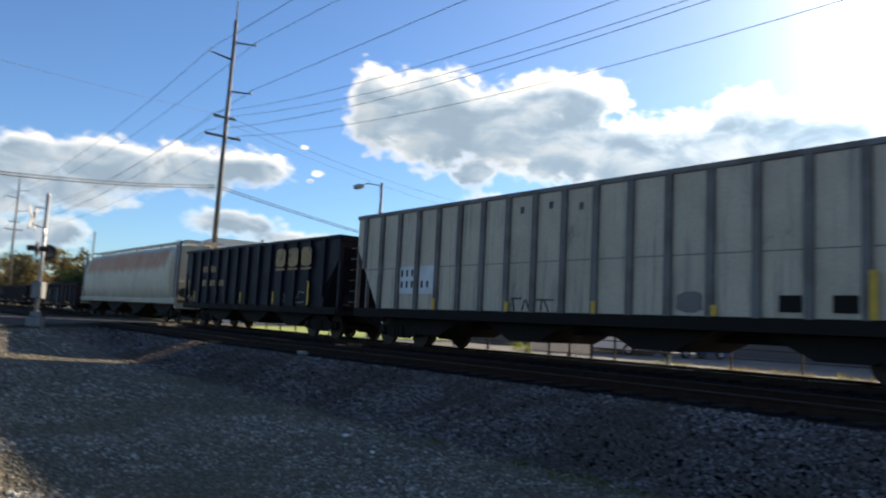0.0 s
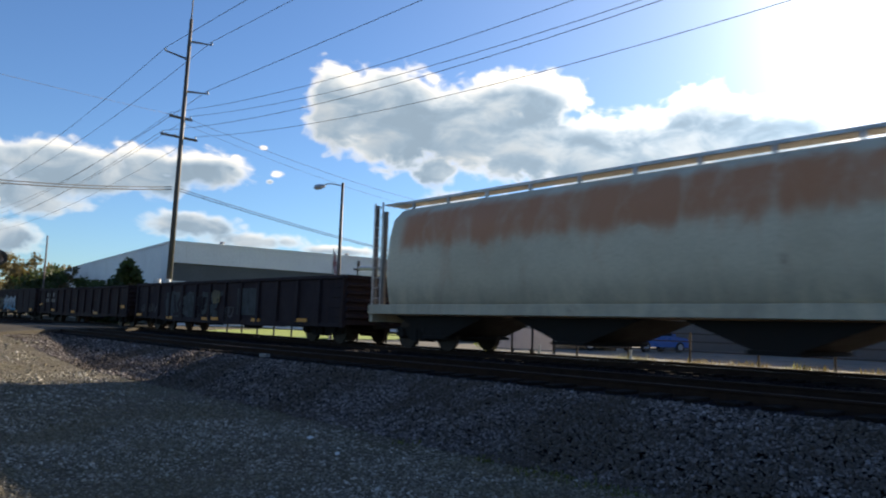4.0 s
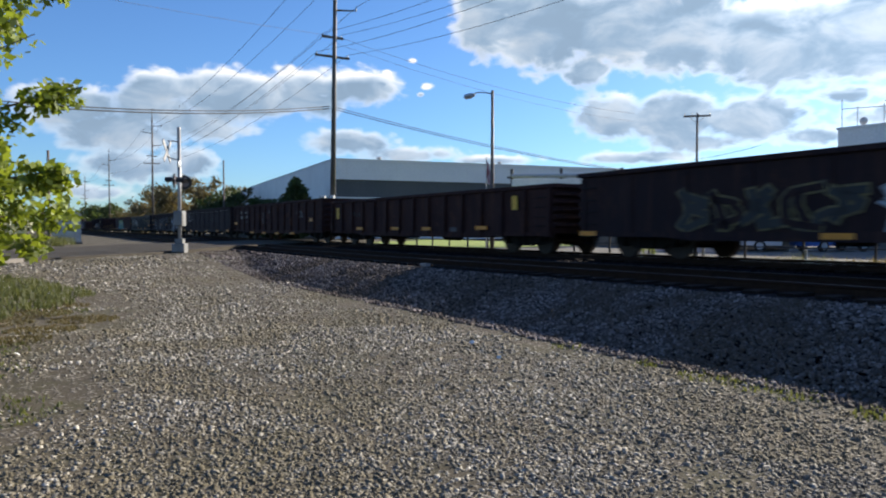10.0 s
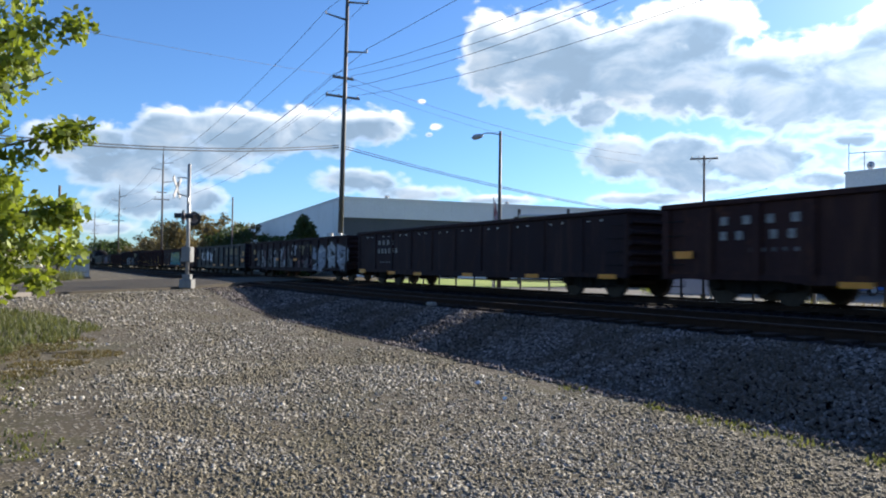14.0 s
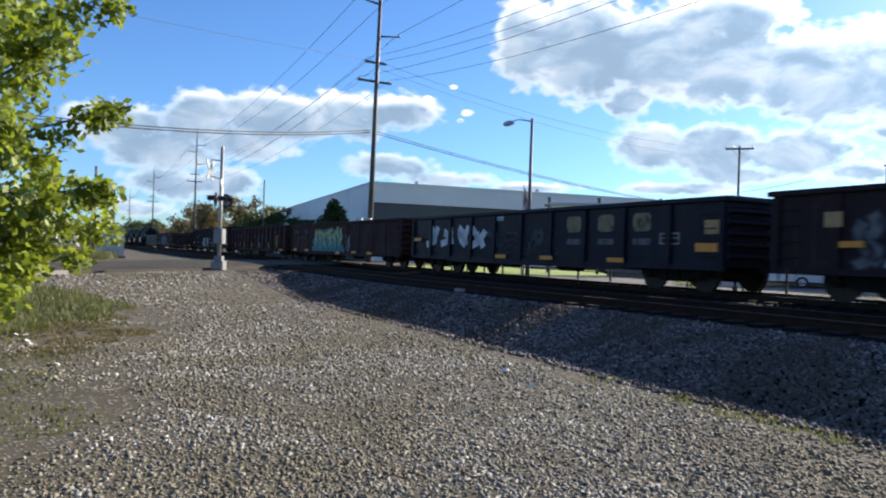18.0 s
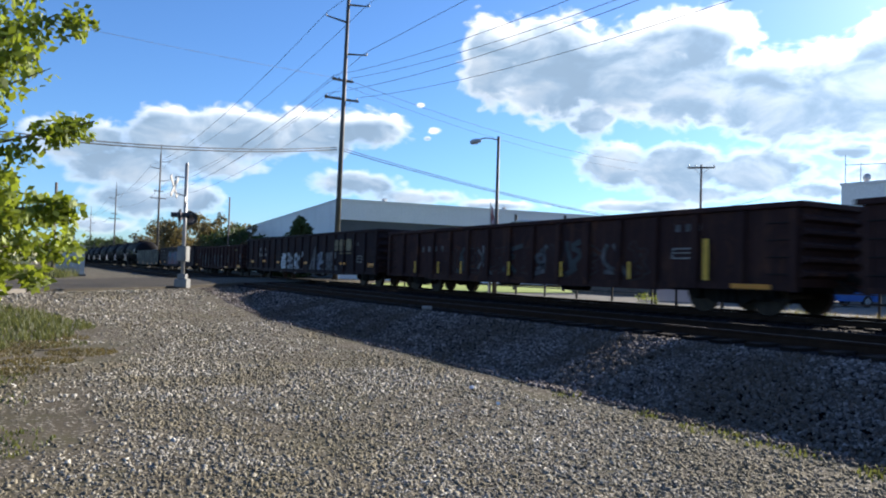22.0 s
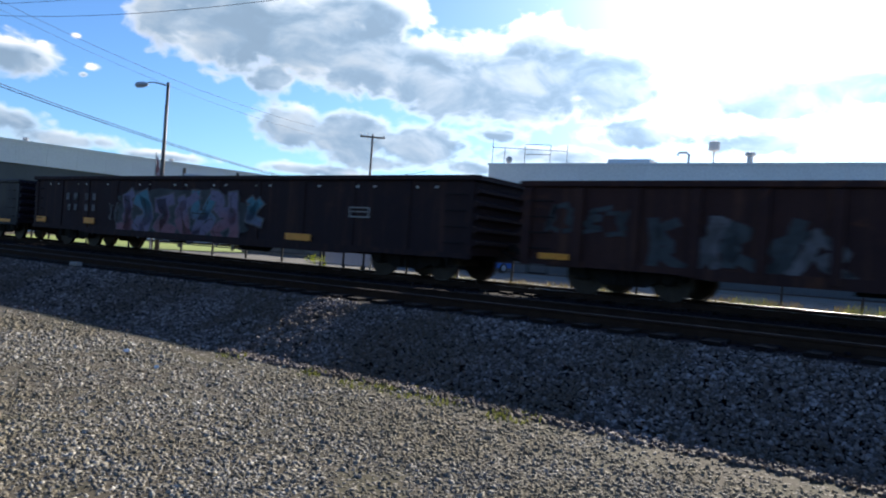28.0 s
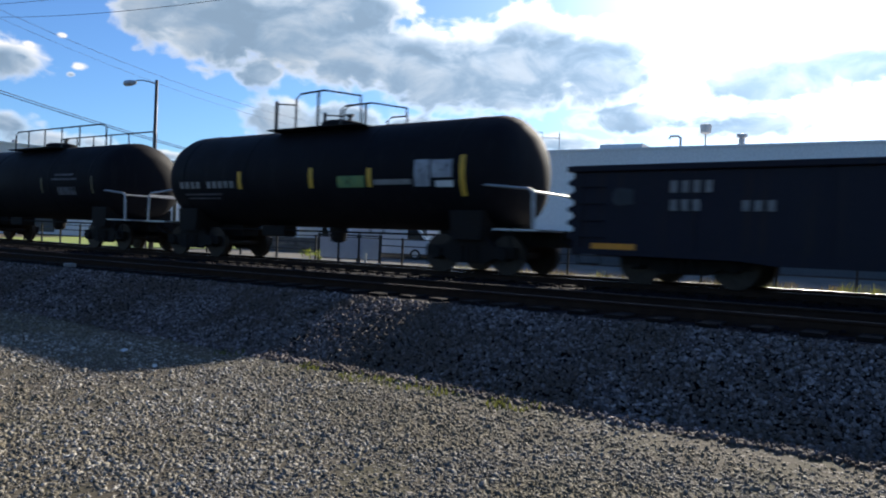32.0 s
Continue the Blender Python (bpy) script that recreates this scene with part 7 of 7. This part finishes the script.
# bushes and far trees
FAR_TREES = [(-50.2, 32.1, 5.3, 1.2, 3000, "leaf_dark"), (-51.0, 32.4, 5.7, 1.3, 3400, "leaf_dark"), (-52.1, 32.9, 4.7, 1.5, 3400, "leaf_dark"), (-53.5, 33.5, 4.0, 1.7, 3000, "leaf_dark"), (-55.3, 34.4, 3.4, 1.9, 2600, "leaf_dark"), (-57.4, 35.6, 3.1, 1.9, 2400, "leaf_dark"), (-84.0, 36.0, 6.8, 3.6, 3600, "leaf_brown"), (-92.0, 41.5, 8.2, 4.2, 3600, "leaf_brown"), (-88.0, 45.0, 7.8, 4.4, 3600, "leaf_brown"),
             (-80.0, 42.0, 6.0, 3.6, 3000, "leaf_dark"), (-74.0, 42.5, 5.0, 3.0, 2600, "leaf_dark"), (-66.0, 40.0, 4.2, 2.8, 2400, "leaf_dark"), (-60.0, 37.0, 3.6, 2.4, 2200, "leaf_dark"), (-100.0, 41.0, 6.0, 4.0, 3000, "leaf_brown"), (-112.0, 43.5, 5.6, 4.4, 2600, "leaf_brown"),
             (-150.0, 51.5, 6.2, 4.6, 2600, "leaf_dark"), (-162.0, 58.0, 6.5, 5.0, 2400, "leaf_dark"), (-190.0, 62.0, 6.0, 6.0, 2200, "leaf_dark"), (-230.0, 70.0, 7.0, 8.0, 2200, "leaf_dark")]
for i, (tx, ty, th, tr, tn, tm) in enumerate(FAR_TREES):
    word = {"leaf_dark": "dense dark green bushy tree behind the tracks", "leaf_brown": "scrubby brownish-green tree behind the tracks"}[tm]
    far = max(1.0, (25.5 + 1.3 * tr) / (tx * SIN + ty * COS))      # keep each clear of the tracks
    tx, ty, th, tr = tx * far, ty * far, th * far, tr * far
    tree(tx, ty, EYE_Z - 1.4 * far, th, tr, tn, 0.26 + 0.0022 * math.hypot(tx, ty), tm, 40 + i, word, 0.05, 22)


def shrub(x, y, z, height, radius, leaves, label):
    t = thing("shrub", label, "shrub", pose(x, y, z), group="trees and bushes by the line")
    rng = random.Random(91)
    for k in range(6):
        a = k * 1.05
        part("stem", Shape().tube([(0, 0, -0.05), (0.4 * radius * math.cos(a), 0.4 * radius * math.sin(a), height * 0.5), (0.8 * radius * math.cos(a), 0.8 * radius * math.sin(a), height * 0.85)], 0.012, 5, 0.005), "bark", t)
    leaf_cloud("foliage", lumps_in(rng, (0, 0, height * 0.5), (radius, radius, height * 0.45), 14, radius * 0.3), leaves, 0.06, "leaf", 92, t)


shrub(-16.9, 27.9, 0.0, 1.0, 0.48, 900, "small yellow-green shrub growing beside the far rail")


def far_woods():
    rng = random.Random(77)
    lumps = []
    for _ in range(90):
        a = radians(rng.uniform(-86, -66))
        r = rng.uniform(330, 520)
        lumps.append(((r * math.sin(a), r * math.cos(a), rng.uniform(1, 5)), (9, 9, rng.uniform(3, 5))))
    ob = leaf_cloud("far_woods", lumps, 16000, 2.2, "leaf_dark", 78)
    tagged(ob, "low distant line of dark green woodland", "woods", kind="stuff")


far_woods()


def tufts(name, spots, count, height, material, label, seed):
    """Grass blades and weeds in clumps of (x, y, radius)."""
    rng = np.random.default_rng(seed)
    verts, faces = [], []
    area = np.array([r * r for _, _, r in spots])
    for k in rng.choice(len(spots), count, p=area / area.sum()):
        cx, cy, r = spots[k]
        a, q = rng.uniform(0, 6.283), r * math.sqrt(rng.uniform(0, 1))
        x, y = cx + q * math.cos(a), cy + q * math.sin(a)
        z = lie(x, y)
        h = height * rng.uniform(0.4, 1.3)
        b, w2 = rng.uniform(0, 6.283), 0.008 + 0.012 * rng.uniform()
        lean = rng.uniform(0.1, 0.7) * h
        dx, dy = math.cos(b), math.sin(b)
        o = len(verts)
        verts += [(x - dy * w2, y + dx * w2, z - 0.02), (x + dy * w2, y - dx * w2, z - 0.02), (x + dx * lean * 0.4 + dy * w2 * 0.7, y + dy * lean * 0.4 - dx * w2 * 0.7, z + h * 0.6), (x + dx * lean * 0.4 - dy * w2 * 0.7, y + dy * lean * 0.4 + dx * w2 * 0.7, z + h * 0.6), (x + dx * lean, y + dy * lean, z + h)]
        faces += [(o, o + 1, o + 2, o + 3), (o + 3, o + 2, o + 4)]
    me = bpy.data.meshes.new(name)
    me.from_pydata(verts, [], faces)
    me.materials.append(MAT[material])
    return tagged(new(name, me), label, "grass", kind="stuff")


tufts("grass", [(-18.6, 2.6, 1.8), (-20.6, 4.6, 1.7), (-23.5, 4.8, 2.0), (-22.0, 6.2, 1.1), (-25.0, 3.0, 2.5), (-17.0, 1.4, 1.6)], 11000, 0.17, "weed", "long green grass under the tree", 21)
tufts("grass", [(-16.5, 3.0, 0.8), (-13.5, 2.6, 0.9), (-11.5, 2.0, 1.0), (-18.5, 5.2, 0.8), (-9.0, 1.6, 1.0)], 1500, 0.05, "weed", "thin low grass growing on bare dirt", 27)
tufts("grass", [(-60.5, 15.5, 3.2), (-56.0, 13.5, 3.0), (-52.0, 11.0, 3.0)], 5000, 0.7, "weed", "tall weeds round the equipment hut", 22)
tufts("weeds", [(-4.6, 9.0, 0.35), (-3.9, 8.95, 0.4), (-3.3, 8.75, 0.3), (-2.3, 8.5, 0.35), (-7.3, 9.8, 0.3), (-5.6, 9.3, 0.25)], 380, 0.06, "weed", "low green weeds at the foot of the ballast", 23)
tufts("weeds", [(-9.5, 25.5, 0.8), (-14.5, 26.5, 0.5), (-4.2, 25.6, 0.5), (0.5, 25.9, 0.9), (4.0, 26.2, 0.8), (-21.0, 28.0, 0.6)], 600, 0.5, "weed", "rank weeds on the far side of the tracks", 24)
tufts("weeds", [(-12.5 + 1.1 * k, 28.3 - 0.27 * k + 0.4 * math.sin(k * 1.7), 0.8 + 0.2 * math.sin(k * 2.9)) for k in range(18)], 2400, 0.34, "leaf_brown", "brown weeds on the verge beyond the tracks", 30)
tufts("weeds", [(-34.0 + 2.1 * k, 31.5 - 0.02 * k, 0.5 + 0.35 * math.sin(k * 2.3) ** 2) for k in range(24)], 1500, 0.28, "leaf_brown", "straggling weeds along the yard fence", 28)
tufts("weeds", [(-30.0 + 3.3 * k, 31.5 - 0.25 * 3.3 * k + 1.2 * math.sin(k * 1.9), 0.9) for k in range(12)], 1500, 0.2, "leaf_brown", "dry weeds between the track and the fence", 29)


# ---------------------------------------------------------------- small things
def parked_car(x, y, turn, paint, label, van=False):
    t = thing("parked_car", label, "car", pose(x, y, 0.25, 0, 0, turn), group="parked vehicles")
    if van:
        prof = [(-2.5, 0.35), (2.5, 0.35), (2.55, 0.9), (2.2, 1.15), (1.5, 2.0), (-2.45, 2.05), (-2.55, 1.8)]
        glass = [(1.35, 1.2), (1.95, 1.2), (1.45, 1.85), (0.9, 1.85), (0.9, 1.2)]
    else:
        prof = [(-2.2, 0.32), (2.2, 0.32), (2.25, 0.62), (2.05, 0.86), (1.0, 0.98), (0.45, 1.42), (-0.9, 1.46), (-1.6, 1.02), (-2.15, 0.95), (-2.25, 0.6)]
        glass = [(0.85, 1.0), (0.40, 1.36), (-0.85, 1.40), (-1.4, 1.03)]
    part("body", Shape().prism_y(prof, -0.85, 0.85), paint, t)
    for side in (-1, 1):
        part("side_window", Shape().prism_y(glass, side * 0.856 - 0.004, side * 0.856 + 0.004), "glassdark", t)
        part("door_mirror", Shape().box(0.75, 0.9, side * 0.95 - 0.08, side * 0.95 + 0.08, 1.0, 1.12), paint, t)
        part("headlight", Shape().box(prof[2][0] - 0.08, prof[2][0] + 0.01, side * 0.62 - 0.15, side * 0.62 + 0.15, 0.62, 0.75), "white", t)
        for wx in (-1.35, 1.4):
            wheel = new("wheel")
            wheel.parent = t
            wheel.matrix_basis = pose(wx, side * 0.80, 0.32)
            part("tyre", Shape().lathe([(-0.10, 0.26), (-0.09, 0.32), (0.09, 0.32), (0.10, 0.26)], "y", 18), "rubber", wheel)
            part("rim", Shape().lathe([(-0.11, 0.20), (0.11, 0.20)], "y", 14), "galv", wheel)
    return t


parked_car(-15.4, 45.5, 62, "bluecar", "blue saloon car parked in the pale yard")
parked_car(-19.5, 42.0, 20, "whiteveh", "white van parked in the pale yard", True)
parked_car(-27.5, 47.5, -30, "whiteveh", "white van parked by the pipe bridge", True)


def yard_fence():
    t = thing("yard_fence", "dark steel post-and-rail fence round the yard", "fence", pose(0, 0, 0.2))
    post = Shape().box(-0.045, 0.045, -0.045, 0.045, 0, 1.35).mesh("post", "blackpaint")
    run = [(-48.0, 39.5), (-33.5, 36.0), (-12.0, 32.2), (10.0, 31.2), (26.0, 31.0)]
    for (xa, ya), (xb, yb) in zip(run, run[1:]):
        n = max(2, round(math.hypot(xb - xa, yb - ya) / 2.6))
        for i in range(n):
            u = i / n
            part("post", post, None, t, at=pose(xa + (xb - xa) * u, ya + (yb - ya) * u, 0))
        for z in (0.55, 0.95, 1.28):
            part("rail", Shape().tube([(xa, ya, z), (xb, yb, z)], 0.028, 5), "blackpaint", t)


yard_fence()


def board_screen(x, y, turn, count):
    t = thing("board_screen", "row of white boards on dark posts at the yard edge", "board fence", pose(x, y, 0.2, 0, 0, turn))
    for i in range(count):
        part("board", Shape().box(i * 1.25 + 0.06, i * 1.25 + 1.19, -0.03, 0.03, 0.25, 1.25), "whiteveh", t)
        part("post", Shape().box(i * 1.25 - 0.05, i * 1.25 + 0.05, -0.06, 0.06, 0, 1.45), "blackpaint", t)
    part("post", Shape().box(count * 1.25 - 0.05, count * 1.25 + 0.05, -0.06, 0.06, 0, 1.45), "blackpaint", t)
    part("top_rail", Shape().box(-0.1, count * 1.25 + 0.1, -0.04, 0.04, 1.35, 1.42), "blackpaint", t)


board_screen(-19.6, 33.2, -8, 3)


def block_wall():
    t = thing("yard_wall", "low pale concrete block wall across the yard", "wall", pose(-34.0, 45.8, 0.2, 0, 0, -8))
    block = Shape().box(0.01, 0.77, -0.12, 0.12, 0.005, 0.195).mesh("block", "concrete")
    for row in range(5):
        for i in range(22):
            part("block", block, None, t, at=pose(i * 0.78 + (0.39 if row % 2 else 0), 0, row * 0.2))
    part("coping", Shape().box(-0.05, 17.7, -0.16, 0.16, 1.0, 1.08), "concrete", t)


block_wall()


def marker_post(x, y, z, h, label):
    t = thing("marker_post", label, "marker post", pose(x, y, z), group="track markers")
    part("post", Shape().box(-0.04, 0.04, -0.02, 0.02, 0, h), "white", t)
    part("cap", Shape().box(-0.05, 0.05, -0.03, 0.03, h, h + 0.04), "white", t)


marker_post(-9.1, 24.6, 0.1, 0.75, "short white marker post beside the far rail")
marker_post(-12.6, 24.7, 0.1, 0.8, "short white marker post beside the far rail")
t = thing("switch_marker", "small white block on the ballast between the tracks", "marker", pose(-16.35, 14.85, 0.44))
part("block", Shape().box(-0.13, 0.13, -0.09, 0.09, 0, 0.10, 0.02), "stencil", t)


# litter and dead wood on the bare ground by the tree
def litter():
    rng = random.Random(12)
    for i in range(19):
        x, y = rng.uniform(-17.0, -12.5), rng.uniform(1.9, 3.6)
        if i > 15:
            x, y = ((-9.0, 9.4), (-8.6, 8.9), (-7.4, 8.2))[i - 16]
        t = thing("litter", "crumpled scrap of white paper lying on the dirt", "litter", pose(x, y, lie(x, y) + 0.015, rng.uniform(-12, 12), rng.uniform(-12, 12), rng.uniform(0, 360)), group="litter")
        q = rng.uniform(0.04, 0.09)
        s = Shape()
        s.add([(-q, -q * 0.6, 0.0), (0, -q * 0.7, 0.03), (q, -q * 0.5, 0.0), (q * 0.9, q * 0.6, 0.02), (0, q * 0.5, 0.045), (-q, q * 0.7, 0.01)], [(0, 1, 4, 5), (1, 2, 3, 4)])
        part("sheet", s, "white", t)
    for i in range(9):
        x, y = rng.uniform(-18.5, -13.5), rng.uniform(3.0, 5.2)
        a, q = rng.uniform(0, 3.14), rng.uniform(0.2, 0.45)
        t = thing("twig", "dry brown twig lying on the ground", "twig", pose(x, y, lie(x, y)), group="dead wood")
        part("stem", Shape().tube([(-q * math.cos(a), -q * math.sin(a), 0.02), (0, 0, 0.03), (q * math.cos(a + 0.2), q * math.sin(a + 0.2), 0.02)], 0.012, 5, 0.005), "bark", t)
        part("side_shoot", Shape().tube([(0, 0, 0.05), (0.3 * q * math.sin(a), 0.3 * q * math.cos(a), 0.05)], 0.006, 4), "bark", t)


litter()
tufts("dead_weeds", [(-18.4, 4.8, 0.8), (-16.6, 5.3, 0.7), (-15.4, 4.2, 0.7), (-14.2, 3.4, 0.6), (-17.2, 3.8, 0.7), (-19.6, 5.8, 0.6)], 4200, 0.05, "leaf_brown", "matted dead brown weeds on the dirt", 25)


# ---------------------------------------------------------------- scale of the layout about the eye
def scale_about_eye():
    about_eye = Matrix.Translation((0, 0, EYE_Z * (1 - UNIT))) @ Matrix.Diagonal((UNIT, UNIT, UNIT, 1.0))
    for ob in list(bpy.data.objects):
        if ob not in NOT_SCALED and ob.parent is None:
            ob.matrix_basis = about_eye @ ob.matrix_basis


scale_about_eye()


# ---------------------------------------------------------------- movement
def motions():
    for car, reach, centre in MOVING:
        rows = []
        for k in range(33):
            s = centre + SPEED * k
            xa, ya, _ = along(s + reach)
            xb, yb, _ = along(s - reach)
            za, zb = rise(s + reach), rise(s - reach)
            rows.append((float(k), pose((xa + xb) / 2, (ya + yb) / 2, RAIL + (za + zb) / 2, 0, -math.degrees(math.atan2(za - zb, 2 * reach)), math.degrees(math.atan2(ya - yb, xa - xb)))))
        walk(car, rows)
    # all the wheelsets roll alike: one turn for the front ones of the trucks, one for the rear ones
    first = {}
    step = 2 / FPS
    for w, dx in WHEELS:
        if dx not in first:
            walk(w, [(k * step, pose(dx, 0, 0.42, 0, math.degrees(SPEED * k * step / 0.42), 0)) for k in range(481)])
            first[dx] = w.animation_data
        else:
            w.rotation_mode = "QUATERNION"
            keys = w.animation_data_create()
            keys.action = first[dx].action
            keys.action_slot = first[dx].action_slot


motions()
